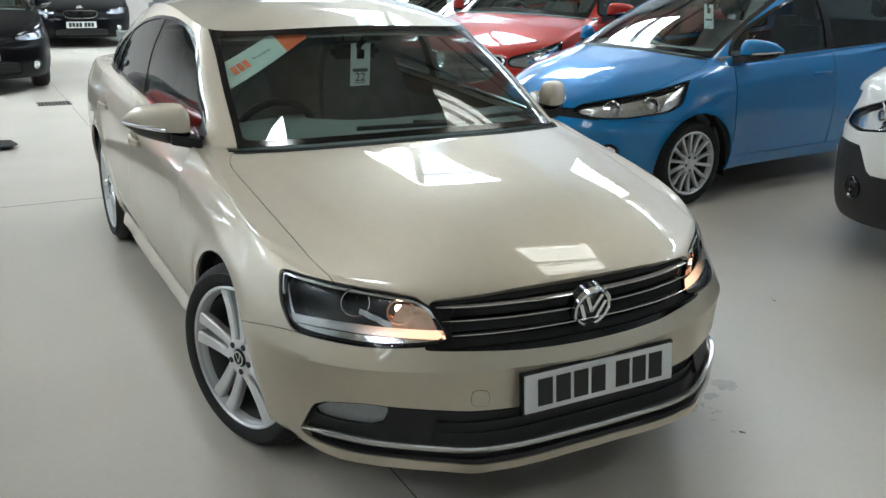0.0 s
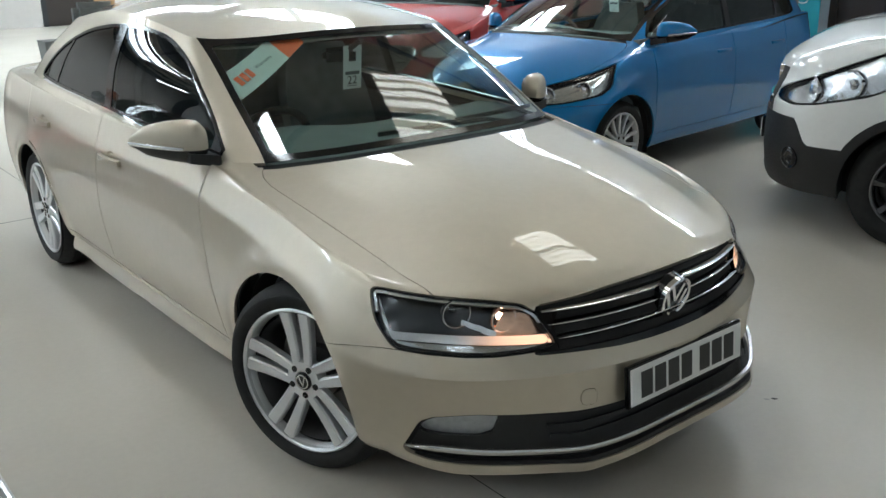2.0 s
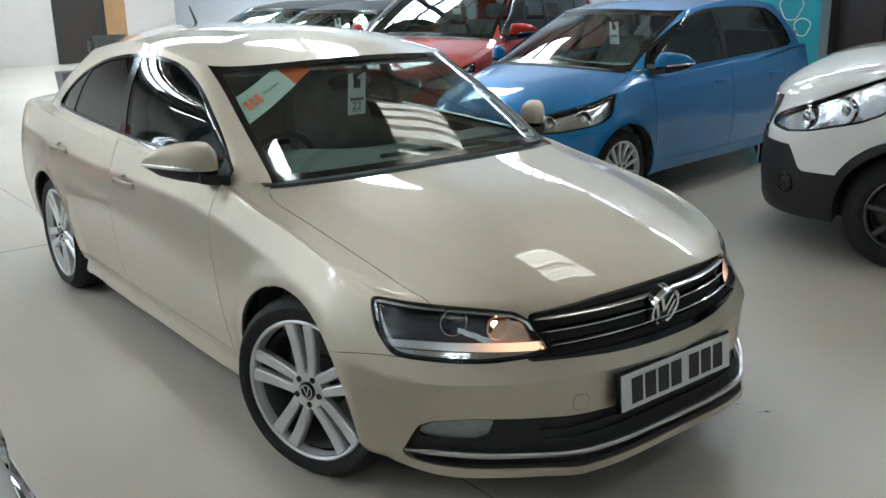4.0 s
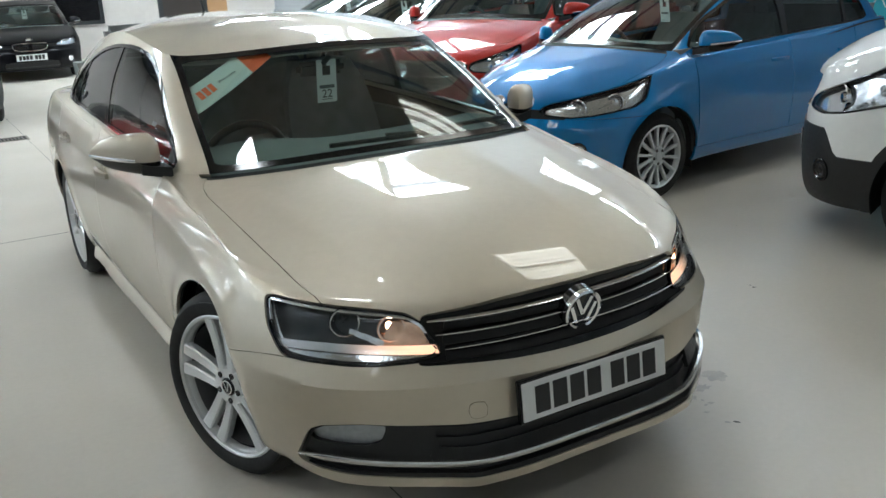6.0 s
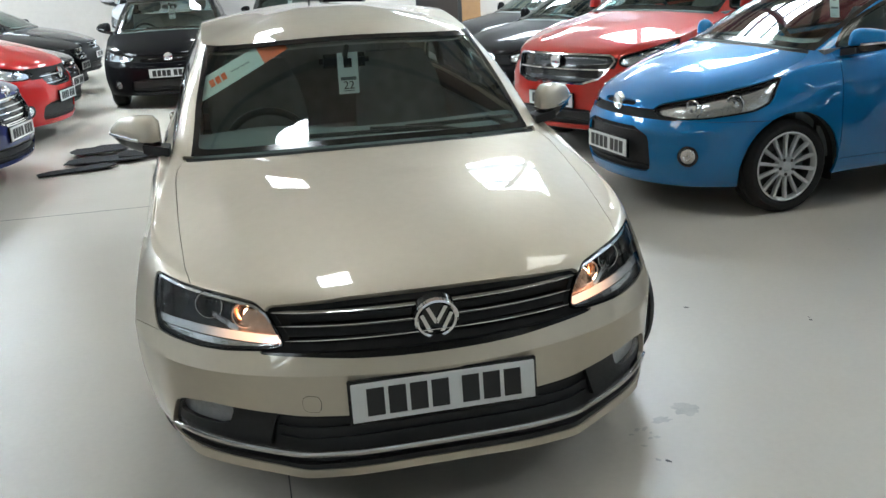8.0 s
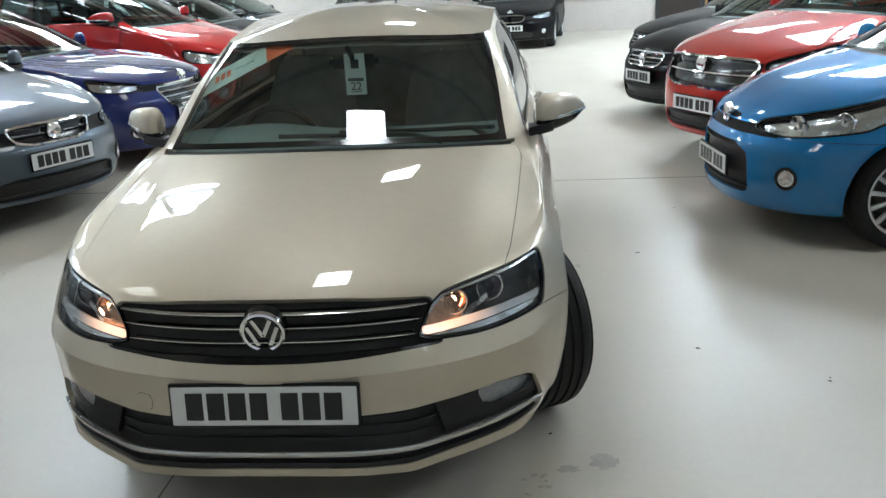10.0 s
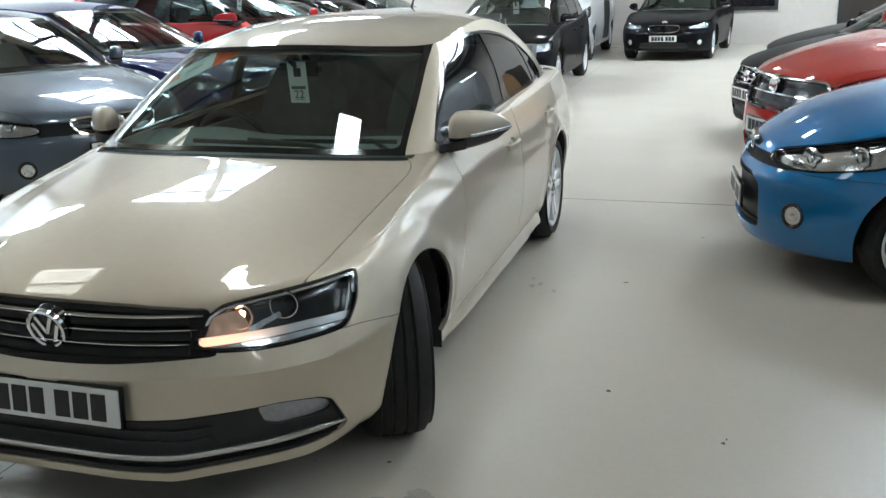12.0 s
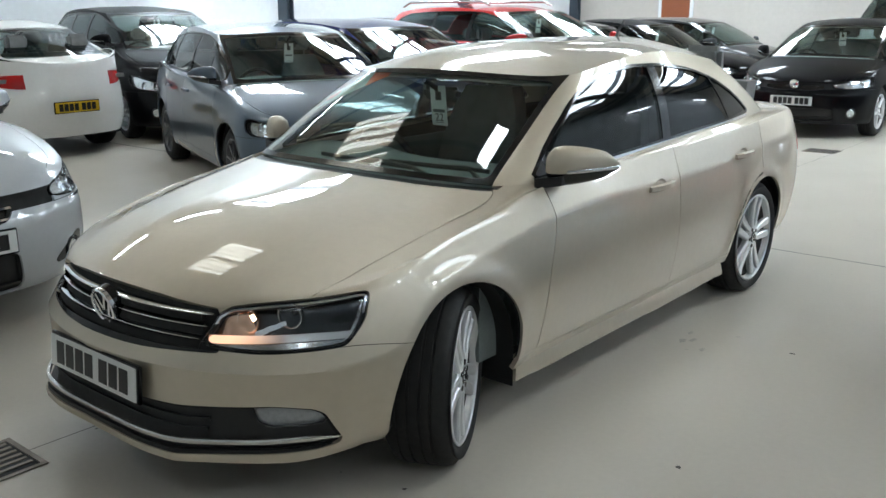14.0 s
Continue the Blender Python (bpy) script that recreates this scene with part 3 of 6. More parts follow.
def seat_parts(car, x, y, z, back=True):
    b = Build()
    b.loft([[(x - 0.24, y - 0.26, z + 0.02), (x + 0.24, y - 0.26, z + 0.02), (x + 0.25, y - 0.24, z + 0.14), (x - 0.25, y - 0.24, z + 0.14)],
            [(x - 0.25, y + 0.22, z), (x + 0.25, y + 0.22, z), (x + 0.24, y + 0.22, z + 0.11), (x - 0.24, y + 0.22, z + 0.11)]])
    part("seat_cushion", b.mesh("seat_cushion", CLOTH), car)
    b = Build()
    secs = []
    for f in np.linspace(0, 1, 6):
        hw = 0.25 * (1 - 0.38 * f**4)
        yy, zz = y + 0.2 + 0.2 * f, z + 0.08 + 0.58 * f
        secs.append([(x - hw, yy - 0.05, zz), (x - hw * 0.6, yy - 0.02, zz), (x + hw * 0.6, yy - 0.02, zz), (x + hw, yy - 0.05, zz), (x + hw * 0.9, yy + 0.08, zz), (x - hw * 0.9, yy + 0.08, zz)])
    b.loft(secs)
    part("seat_back", b.mesh("seat_back", CLOTH, 60), car)
    b = Build().box((x - 0.13, y + 0.37, z + 0.71), (x + 0.13, y + 0.47, z + 0.89), bevel=0.035)
    b.tube([(x - 0.06, y + 0.42, z + 0.6), (x - 0.06, y + 0.42, z + 0.75)], 0.008)
    b.tube([(x + 0.06, y + 0.42, z + 0.6), (x + 0.06, y + 0.42, z + 0.75)], 0.008)
    part("headrest", b.mesh("headrest", CLOTH), car)


def cabin(car, s, wheel_side=-1, rear_seat=True):
    """Dashboard, steering wheel, seats, floor and lining of a car."""
    cy, cz, hx = s["cowl_y"], s["cowl_z"], s["half"] - 0.13
    fz = s["clear"] + 0.12
    b = Build()
    secs = []
    for x in np.linspace(-hx, hx, 15):
        e = abs(x / hx)
        hump = 0.03 * math.exp(-((x - wheel_side * 0.36) / 0.2) ** 2)
        y0 = cy + 0.04 + 0.12 * e**2
        secs.append([(x, y0, cz - 0.26), (x, y0, cz - 0.03), (x, y0 + 0.32, cz - 0.005 + hump), (x, y0 + 0.46, cz - 0.015 + hump), (x, y0 + 0.52, cz - 0.07), (x, y0 + 0.5, cz - 0.26), (x, y0 + 0.40, cz - 0.42)])
    part("dashboard", b.loft(secs).mesh("dashboard", CABIN, 40), car, "charcoal dashboard")
    m = Matrix.Translation((wheel_side * 0.36, cy + 0.66, cz - 0.09)) @ pose(0, 0, 0, 24, 0, 0) @ pose(0, 0, 0, 0, 0, 90)
    ring = []
    for k in range(36):
        a = 2 * math.pi * k / 36
        ring.append([(0.017 * math.sin(c) , (0.175 + 0.017 * math.cos(c)) * math.cos(a), (0.175 + 0.017 * math.cos(c)) * math.sin(a)) for c in np.linspace(0, 2 * math.pi, 8, endpoint=False)])
    b = Build().loft(ring + ring[:1], m, caps=False)
    b.lathe([(0.075, -0.02), (0.075, 0.015), (0.05, 0.03), (0.0005, 0.035)], 20, m)
    for a in (0, math.pi, -math.pi / 2):
        b.tube([(0, 0.06 * math.cos(a), 0.06 * math.sin(a)), (0, 0.17 * math.cos(a), 0.17 * math.sin(a))], 0.016, 6, m)
    part("steering_wheel", b.mesh("steering_wheel", BLACK, 60), car)
    for sx in (-0.37, 0.37):
        seat_parts(car, sx, cy + 1.12, fz + 0.16)
    if rear_seat:
        b = Build()
        b.box((-hx + 0.06, cy + 2.0, fz + 0.15), (hx - 0.06, cy + 2.45, fz + 0.32), bevel=0.05)
        b.loft([[(-hx + 0.06, cy + 2.36 + o, z_), (hx - 0.06, cy + 2.36 + o, z_), (hx - 0.06, cy + 2.5 + o, z_), (-hx + 0.06, cy + 2.5 + o, z_)] for o, z_ in ((0, fz + 0.25), (0.1, fz + 0.6), (0.17, fz + 0.83))])
        for sx in (-0.36, 0.36):
            b.box((sx - 0.12, cy + 2.54, fz + 0.86), (sx + 0.12, cy + 2.63, fz + 1.02), bevel=0.03)
        part("rear_bench", b.mesh("rear_bench", CLOTH, 50), car)
    b = Build().box((-hx, cy + 0.1, fz - 0.06), (hx, s["glass_y"] - 0.1, fz))
    b.box((-hx, cy - 0.02, fz - 0.06), (hx, cy + 0.12, cz - 0.3))
    if s["glass_y"] - 0.3 > cy + 2.3:
        b.box((-hx + 0.02, cy + 2.55, s["belt_f"] - 0.16), (hx - 0.02, s["glass_y"] - 0.05, s["belt_f"] - 0.12))
    for sx in (-1, 1):
        b.box((sx * (hx + 0.005) - 0.015, cy + 0.15, fz), (sx * (hx + 0.005) + 0.015, s["glass_y"] - 0.35, s["belt_f"] - 0.04))
    part("cabin_floor", b.mesh("cabin_floor", CABIN), car)
    b = Build().box((-0.11, s["head_y"] + 0.05, s["head_z"] - 0.135), (0.11, s["head_y"] + 0.09, s["head_z"] - 0.075), bevel=0.018)
    b.tube([(0, s["head_y"] + 0.05, s["head_z"] - 0.09), (0, s["head_y"] - 0.055, s["head_z"] - 0.04)], 0.012)
    part("rear_view_mirror", b.mesh("rear_view_mirror", BLACK, 50), car)


def wiper(car, pts, blade):
    b = Build().tube(pts, [0.012, 0.009, 0.007, 0.006][: len(pts)], 6)
    b.tube(blade, 0.006, 6, flat=1.6)
    part("wiper", b.mesh("wiper", BLACK, 50), car)


# ---------------------------------------------------------------- the saloon in the middle
SALOON = dict(nose=0.875, tail=3.72, half=0.85, clear=0.214, hood_z=0.698, fender_z=0.815, belt_f=0.915, belt_r=0.992, tail_z=0.985,
              cowl_y=0.27, cowl_z=0.935, glass_y=3.22, glass_z=1.01, head_y=0.83, head_z=1.298, rear_y=2.72, rear_z=1.31, cant_z=1.362,
              roof_half=0.60, roof_z=1.418, screen_bow=0.008, lip=True, belt_half=0.775, belt_tail=0.12, hood_bulge=0.05, nf=2.12, df=0.63, dr=0.58, rear_set=(0.07, 0.04, 0.03, 0.05, 0.08, 0.11), pinch=0.012, front_set=(0.03, 0.018, 0.024, 0.0, 0.060, 0.113), front_z=(0.0, 0.08, 0.315, 0.595, 0.80, 1.0), side_set=(0.05, 0.022, -0.008, -0.010, 0.008, 0.05))


def saloon():
    s = SALOON
    car = new("saloon_car")
    tagged(car, "champagne beige metallic four-door saloon with its sidelights lit", "car")
    sh = car_shell(s, (95, 120, 30), (5, 9, 11, 9, 9, 14, 14, 12, 12, 7, 6, 5))
    az, ar = 0.313, 0.352
    sh.flare(0.0, az, ar)
    sh.flare(2.65, az, ar)
    ridge = curve([-0.80, -0.55, -0.2, 0.3], [0.385, 0.47, 0.545, 0.61])
    deck = (sh.rows >= 5) & (sh.rows <= 7)
    pd = sh.p[deck]
    fade = np.clip((sh.rows[deck] - 5) / 0.35, 0, 1)[:, None] * (pd[..., 1] < 0.5)
    beyond = np.logaddexp(0, (pd[..., 0] - ridge(pd[..., 1])) / 0.010) * 0.010
    pd[..., 2] -= 0.016 * (1 - np.exp(-beyond / 0.09)) * fade * np.clip((0.45 - pd[..., 1]) / 0.2, 0, 1)
    sh.p[deck] = pd
    sh.update()
    A1, A2 = arch(0.0, az, ar), arch(2.65, az, ar)
    Q = sh.q_at
    P = CHAMPAGNE
    Y, Z, X, G, V = (lambda v: v[:, 1]), (lambda v: v[:, 2]), (lambda v: v[:, 0]), (lambda v: v[:, 6]), (lambda v: v[:, 7])
    gap = 0.0022
    # outlines: head lamps and grille by girth and height, doors by length and height, bonnet from above
    qi, qo = Q(0.415, -0.75), Q(0.760, -0.38)
    up = lambda pts: [(a, b + 0.02) for a, b in pts]
    lamp = inside(up([(qi - 0.005, 0.556), (qi + 0.06, 0.543), (qi + 0.22, 0.536), (qo - 0.11, 0.546), (qo - 0.070, 0.552), (qo - 0.056, 0.566), (qo - 0.02, 0.62), (qo + 0.008, 0.69), (qo - 0.02, 0.697), (qo - 0.10, 0.691), (qi + 0.2, 0.676), (qi + 0.082, 0.660)]), 1)
    grille = inside(up([(-0.2, 0.676), (0.2, 0.674), (qi - 0.02, 0.662), (qi + 0.078, 0.655), (qi + 0.04, 0.61), (qi - 0.012, 0.556), (qi + 0.10, 0.535), (qi - 0.04, 0.531), (0.2, 0.522), (-0.2, 0.520)]), 1)
    q6, q7 = Q(0.613, -0.678) + 0.02, Q(0.765, -0.53) + 0.025
    intake = inside(up([(-0.2, 0.36), (0.28, 0.36), (q6 - 0.05, 0.372), (q6 + 0.03, 0.376), (q7 - 0.05, 0.358), (q7 - 0.005, 0.296), (q7 + 0.045, 0.242), (q7 - 0.05, 0.226), (0.3, 0.219), (-0.2, 0.219)]), 1)
    fog = inside(up([(q6 - 0.045, 0.366), (q6 + 0.03, 0.370), (q7 - 0.055, 0.352), (q7 - 0.018, 0.312), (q7 - 0.06, 0.303), (q6 - 0.01, 0.305)]), 1)
    hood = inside([(-0.4, -1.2), (0.55, -1.2), (0.60, -0.70), (0.672, -0.50), (0.702, -0.15), (0.722, 0.25), (0.715, 0.33), (0.66, 0.40), (0.3, 0.45), (-0.4, 0.45)], 1)
    f_lamp = lambda v: lamp(G(v), Z(v))
    f_gr = lambda v: grille(G(v), Z(v))
    f_int = lambda v: intake(G(v), Z(v))
    f_hood = lambda v: hood(X(v), Y(v))
    bump_top = curve([-1.0, -0.5, -0.46, -0.33, -0.20, -0.0], [0.566, 0.566, 0.566, 0.55, 0.526, 0.49])
    f_bump = lambda v: np.maximum(Z(v) - bump_top(Y(v)), Y(v) + 0.05)
    doorline = curve([0.15, 0.3, 0.6, 0.8, 0.95], [0.47, 0.485, 0.515, 0.565, 0.54])
    dB = curve([0.15, 0.6, 0.95], [1.60, 1.60, 1.625])
    sill = 0.285
    # bumper
    neg = lambda f, o=0.0: (lambda v: -f(v) + o)
    panel("front_bumper", sh, 0, 6, [f_bump, A1, neg(f_lamp, gap), neg(f_gr, gap), neg(f_int, 0.001)], P, car, thick=0.015, q1=2.0)
    tow = inside(up([(0.335, 0.375), (0.385, 0.378), (0.385, 0.425), (0.335, 0.422)]), 1)
    panel("towing_cover", sh, 0, 5, [lambda v: tow(G(v), Z(v))], P, car, out=0.0015, thick=0.004, sides=-1, q1=1.2)
    part("tow", mesh_of("tow", *thicken(*sh.cut(0, 5, [lambda v: tow(G(v), Z(v)) - 0.0012, lambda v: -tow(G(v), Z(v))], q1=1.2), 0.0003, 0.002, -1), DARK), car).name = "towing_cover_gap"
    # wings
    panel("front_wing", sh, 0, 7, [lambda v: -f_bump(v) + gap, A1, neg(f_lamp, gap), neg(f_gr, gap), neg(f_hood, gap), lambda v: Y(v) - doorline(Z(v)) + gap,
                                   lambda v: V(v) - 6.93 - 0.3 * (X(v) > 0.7)], P, car, thick=0.012, sides="pair", q1=2.6)
    # bonnet
    panel("bonnet", sh, 4, 7, [f_hood, neg(f_lamp, gap), neg(f_gr, gap), lambda v: 0.615 - Z(v), lambda v: V(v) - 6.90, lambda v: Y(v) - 1.0], P, car, thick=0.02, q1=2.6)
    panel("scuttle", sh, 6, 7, [lambda v: 6.90 - V(v), lambda v: Y(v) - 0.47, lambda v: X(v) - 0.70], BLACK, car, out=-0.012, thick=0.01)
    # doors, sills, rear quarter
    def side_poly(y0, y1):
        return [lambda v: y0(Z(v)) + gap - Y(v), lambda v: Y(v) - y1(Z(v)) + gap, lambda v: sill + gap - Z(v)]
    for name, y0, y1 in (("front_door", doorline, dB),):
        d = panel(name, sh, 0, 7, side_poly(y0, y1), P, car, sides="pair", thick=0.012)
    rear_edge = lambda z: np.minimum(curve([0.2, 0.55, 0.7, 0.95, 1.05], [2.6, 2.6, 2.62, 2.66, 2.70])(z), 9)
    a_rear = arch(2.65, az, ar + 0.035)
    d2 = panel("rear_door", sh, 0, 7, side_poly(dB, rear_edge) + [a_rear], P, car, sides="pair", thick=0.012)
    panel("sill", sh, 0, 3, [lambda v: Z(v) - sill, lambda v: 0.25 - Y(v), lambda v: Y(v) - 2.5, A1, A2, lambda v: doorline(Z(v)) - Y(v) - 0.3], P, car, out=0.001, sides="pair", thick=0.02)
    panel("rear_quarter", sh, 0, 7, [A2, lambda v: np.where(a_rear(v) > 0, -0.01, rear_edge(Z(v)) + gap - Y(v)), lambda v: 2.2 - Y(v)], P, car, sides="both", thick=0.012)
    tailp = inside([(3.30, 0.70), (3.36, 0.90), (3.9, 0.92), (3.9, 0.72)], 1)
    panel("tail_lamp", sh, 2, 6, [lambda v: tailp(Y(v), Z(v)), lambda v: 0.35 - X(v)], TAIL_RED, car, out=0.004, thick=0.01, sides="pair")
    # dark shell under the panels
    panel("inner_shell", sh, 0, 7, [A1, A2, neg(f_lamp, -0.012), neg(f_gr, -0.01), neg(f_int, -0.01), lambda v: V(v) - 6.9], DARK, car, out=-0.016, thick=0.004)
    # grille
    back = panel("grille_backing", sh, 2, 6, [lambda v: f_gr(v) - 0.006], DARK, car, out=-0.03, thick=0.01, q1=1.3)
    for zc, end in ((0.660, 0.058), (0.623, 0.030), (0.586, 0.0)):
        rib("grille_bar", sh, lambda g: zc + 0.006 * max(0.0, 1 - g / 0.45), qi + end, 0.0046, 0.022, 0.002, CHROME, car)
        panel("grille_slat", sh, 2, 6, [lambda v: zc - 0.024 - Z(v), lambda v: Z(v) - zc + 0.005, lambda v: G(v) - qi], DARK, car, out=-0.012, thick=0.02, q1=1.3)
    panel("grille_lip", sh, 2, 6, [lambda v: f_gr(v) - 0.001, lambda v: Z(v) - 0.558], GLOSS_BLACK, car, out=-0.001, thick=0.02, q1=1.5)
    # lower intake, its bright blade and the fog lamps
    panel("intake_backing", sh, 0, 4, [lambda v: f_int(v) - 0.004], BLACK, car, out=-0.035, thick=0.01, q1=1.5)
    panel("fog_bezel", sh, 0, 4, [f_int, lambda v: 0.294 - Z(v), lambda v: (q6 - 0.17 + 0.5 * (0.38 - Z(v))) - G(v), lambda v: -fog(G(v), Z(v))], BLACK, car, out=-0.017, thick=0.015, sides="pair", q1=1.5)
    blade = curve([0, 0.3, q6, q7 - 0.05, q7 + 0.04], [0.281, 0.281, 0.284, 0.288, 0.280])
    rib("intake_blade", sh, blade, q7 + 0.02, 0.016, 0.012, 0.008, SATIN, car)
    for zz in (0.315, 0.342):
        panel("intake_slat", sh, 0, 4, [lambda v: zz - 0.004 - Z(v), lambda v: Z(v) - zz - 0.004, lambda v: G(v) - q6 + 0.16], BLACK, car, out=-0.022, thick=0.01, q1=1.5)
    for side in (1, -1):
        fg = part("fog_lamp", mesh_of("fog_lamp", *thicken(*sh.cut(0, 4, [lambda v: fog(G(v), Z(v)) + 0.001], q1=1.5), -0.012, 0.0, side), LAMP_GLASS), car, "clear fog lamp")
        part("fog_reflector", mesh_of("fog_reflector", *thicken(*sh.cut(0, 4, [lambda v: fog(G(v), Z(v)) - 0.002], q1=1.5), -0.034, 0.004, side), FOG_BOWL), fg)
    panel("lower_lip", sh, 0, 1, [lambda v: Y(v) + 0.33], BLACK, car, out=-0.006, thick=0.03, q1=1.8)
    # head lamps
    for side in (1, -1):
        cut = lambda fs: sh.cut(2, 7, fs, q1=1.8)
        hl = part("head_lamp", mesh_of("head_lamp", *thicken(*cut([lambda v: f_lamp(v) + 0.002]), 0.0, 0.0, side), LAMP_GLASS), car, "clear head lamp with a warm lit bulb")
        part("lamp_surround", mesh_of("lamp_surround", *thicken(*cut([lambda v: f_lamp(v) + 0.0015, lambda v: -f_lamp(v) - 0.004]), -0.003, 0.015, side), GLOSS_BLACK), hl)
        part("lamp_housing", mesh_of("lamp_housing", *thicken(*cut([lambda v: f_lamp(v) - 0.006]), -0.055, 0.006, side), DARK_CHROME), hl)
        # bright blade along the foot of the lamp, its inner half lit, and up the outer end
        low = lambda v: 0.580 + 0.012 * np.clip((G(v) - qi) / 0.35, 0, 1)
        part("sidelight", mesh_of("sidelight", *thicken(*cut([lambda v: f_lamp(v) + 0.005, lambda v: low(v) - Z(v), lambda v: Z(v) - low(v) - 0.02]), -0.016, 0.012, side), SIDELIGHT), hl, "warm lit sidelight strip")
        part("lamp_foot", mesh_of("lamp_foot", *thicken(*cut([lambda v: f_lamp(v) + 0.004, lambda v: Z(v) - low(v) + 0.003]), -0.02, 0.012, side), LAMP_CHROME), hl)
        part("lamp_corner", mesh_of("lamp_corner", *thicken(*cut([lambda v: f_lamp(v) + 0.004, lambda v: (qo - 0.060 + 0.6 * (Z(v) - 0.62)) - G(v)]), -0.02, 0.03, side), LAMP_CHROME), hl)
        part("lamp_brow", mesh_of("lamp_brow", *thicken(*cut([lambda v: f_lamp(v) + 0.004, lambda v: -f_lamp(v) - 0.011, lambda v: 0.625 + 0.03 * np.clip((G(v) - qi) / 0.3, 0, 1) - Z(v)]), -0.007, 0.012, side), LAMP_CHROME), hl)
        part("inner_reflector", mesh_of("inner_reflector", *thicken(*cut([lambda v: f_lamp(v) + 0.012, lambda v: G(v) - qi - 0.175 + 0.35 * (Z(v) - 0.60), lambda v: 0.604 - Z(v)]), -0.042, 0.01, side), GLOW_TINT_REFLECTOR), hl)
        web = lambda v: np.abs(Z(v) - 0.606 - 0.30 * (G(v) - qi - 0.16)) - 0.007
        part("lamp_web", mesh_of("lamp_web", *thicken(*cut([lambda v: f_lamp(v) + 0.008, web, lambda v: qi + 0.165 - G(v), lambda v: G(v) - qi - 0.27]), -0.036, 0.012, side), LAMP_CHROME), hl)
        for (gx, gz, r, lit) in ((qi + 0.150, 0.640, 0.036, True), (qi + 0.285, 0.652, 0.040, False)):
            i = np.argmin(np.abs(sh.q - gx))
            col = sh.p[:, i]
            j = np.argmin(np.abs(col[:, 2] - gz) + 9 * (sh.rows > 6))
            pt, nr = Vector(col[j]), Vector((*sh.n[j, i][:2], 0)).normalized()
            ax = (nr * 0.45 + Vector((0, -1, 0)) * 0.55).normalized()
            m = Matrix.Diagonal((side, 1, 1, 1)) @ Matrix.Translation(pt - nr * 0.045) @ ax.to_track_quat("X", "Z").to_matrix().to_4x4()
            b = Build().lathe([(r, 0.012), (r + 0.004, 0.012), (r + 0.004, 0.0), (r * 0.92, -0.004), (r * 0.7, -0.02), (r * 0.35, -0.034), (0.006, -0.036)], 32, m)
            rf = part("lamp_bowl", b.mesh("lamp_bowl", GLOW_TINT_REFLECTOR if lit else DARK_CHROME, 60), hl)
            b = Build().lathe([(r * 1.02, 0.004), (r * 1.02, 0.014), (r * 0.97, 0.014), (r * 0.95, 0.004)], 32, m)
            part("bowl_ring", b.mesh("bowl_ring", CHROME, 40), rf)
            if lit:
                part("bulb", Build().lathe([(0.0005, 0.0), (0.009, -0.003), (0.011, -0.016), (0.009, -0.03)], 16, m).mesh("bulb", BULB, 60), rf, "glowing warm bulb")
            else:
                part("bulb_shade", Build().lathe([(0.0005, -0.006), (0.010, -0.010), (0.013, -0.03)], 16, m).mesh("bulb_shade", DARK_CHROME, 60), rf)
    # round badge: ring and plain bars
    m = Matrix.Translation((0, -0.818, 0.624)) @ pose(0, 0, 0, 12, 0, 0) @ pose(0, 0, 0, 0, 0, -90)
    b = Build().lathe([(0.049, 0.0), (0.051, 0.010), (0.057, 0.013), (0.063, 0.010), (0.064, -0.004)], 48, m)
    for x0, z0, x1, z1 in ((-0.026, 0.040, 0.0, -0.012), (0.026, 0.040, 0.0, -0.012), (-0.043, 0.018, -0.016, -0.043), (0.043, 0.018, 0.016, -0.043)):
        d = Vector((x1 - x0, 0, z1 - z0))
        u = Vector((d.z, 0, -d.x)).normalized() * 0.0055
        mm = Matrix.Translation((0, -0.818, 0.624)) @ pose(0, 0, 0, 12, 0, 0)
        q4 = [Vector((x0, 0, z0)) + u, Vector((x0, 0, z0)) - u, Vector((x1, 0, z1)) - u, Vector((x1, 0, z1)) + u]
        b.loft([[tuple(p + Vector((0, o, 0))) for p in q4] for o in (0.004, -0.008)], mm)
    part("badge", b.mesh("badge", CHROME, 40), car, "round chrome badge on the grille")
    part("badge_backing", Build().lathe([(0.066, -0.03), (0.063, 0.002), (0.0005, 0.002)], 40, m).mesh("badge_backing", GLOSS_BLACK, 40), car)
    plate_thing(car, Matrix.Translation((0, -0.88, 0.431)) @ pose(0, 0, 0, -5, 0, 0))
    # greenhouse
    wsx = curve([0.88, 0.95, 1.1, 1.25, 1.4], [0.675, 0.658, 0.63, 0.592, 0.565])
    f_ws = lambda v: np.maximum(X(v) - wsx(Z(v)), Y(v) - 1.25)
    panel("windscreen", sh, 7, 9, [f_ws, lambda v: V(v) - 8.97], SCREEN, car, thick=0.0, q1=2.6, label="green-tinted laminated windscreen")
    panel("windscreen_border", sh, 7, 9, [lambda v: f_ws(v) - 0.002, lambda v: -np.maximum(np.maximum(X(v) - wsx(Z(v)) + 0.020, V(v) - 8.90), 7.09 - V(v))], GLOSS_BLACK, car, out=0.001, thick=0.002, q1=2.6)
    rwx = curve([0.95, 1.1, 1.35], [0.60, 0.585, 0.54])
    f_rw = lambda v: np.maximum(X(v) - rwx(Z(v)), 2.5 - Y(v))
    panel("rear_window", sh, 7, 9, [f_rw, lambda v: V(v) - 8.95], PRIVACY, car, thick=0.0)
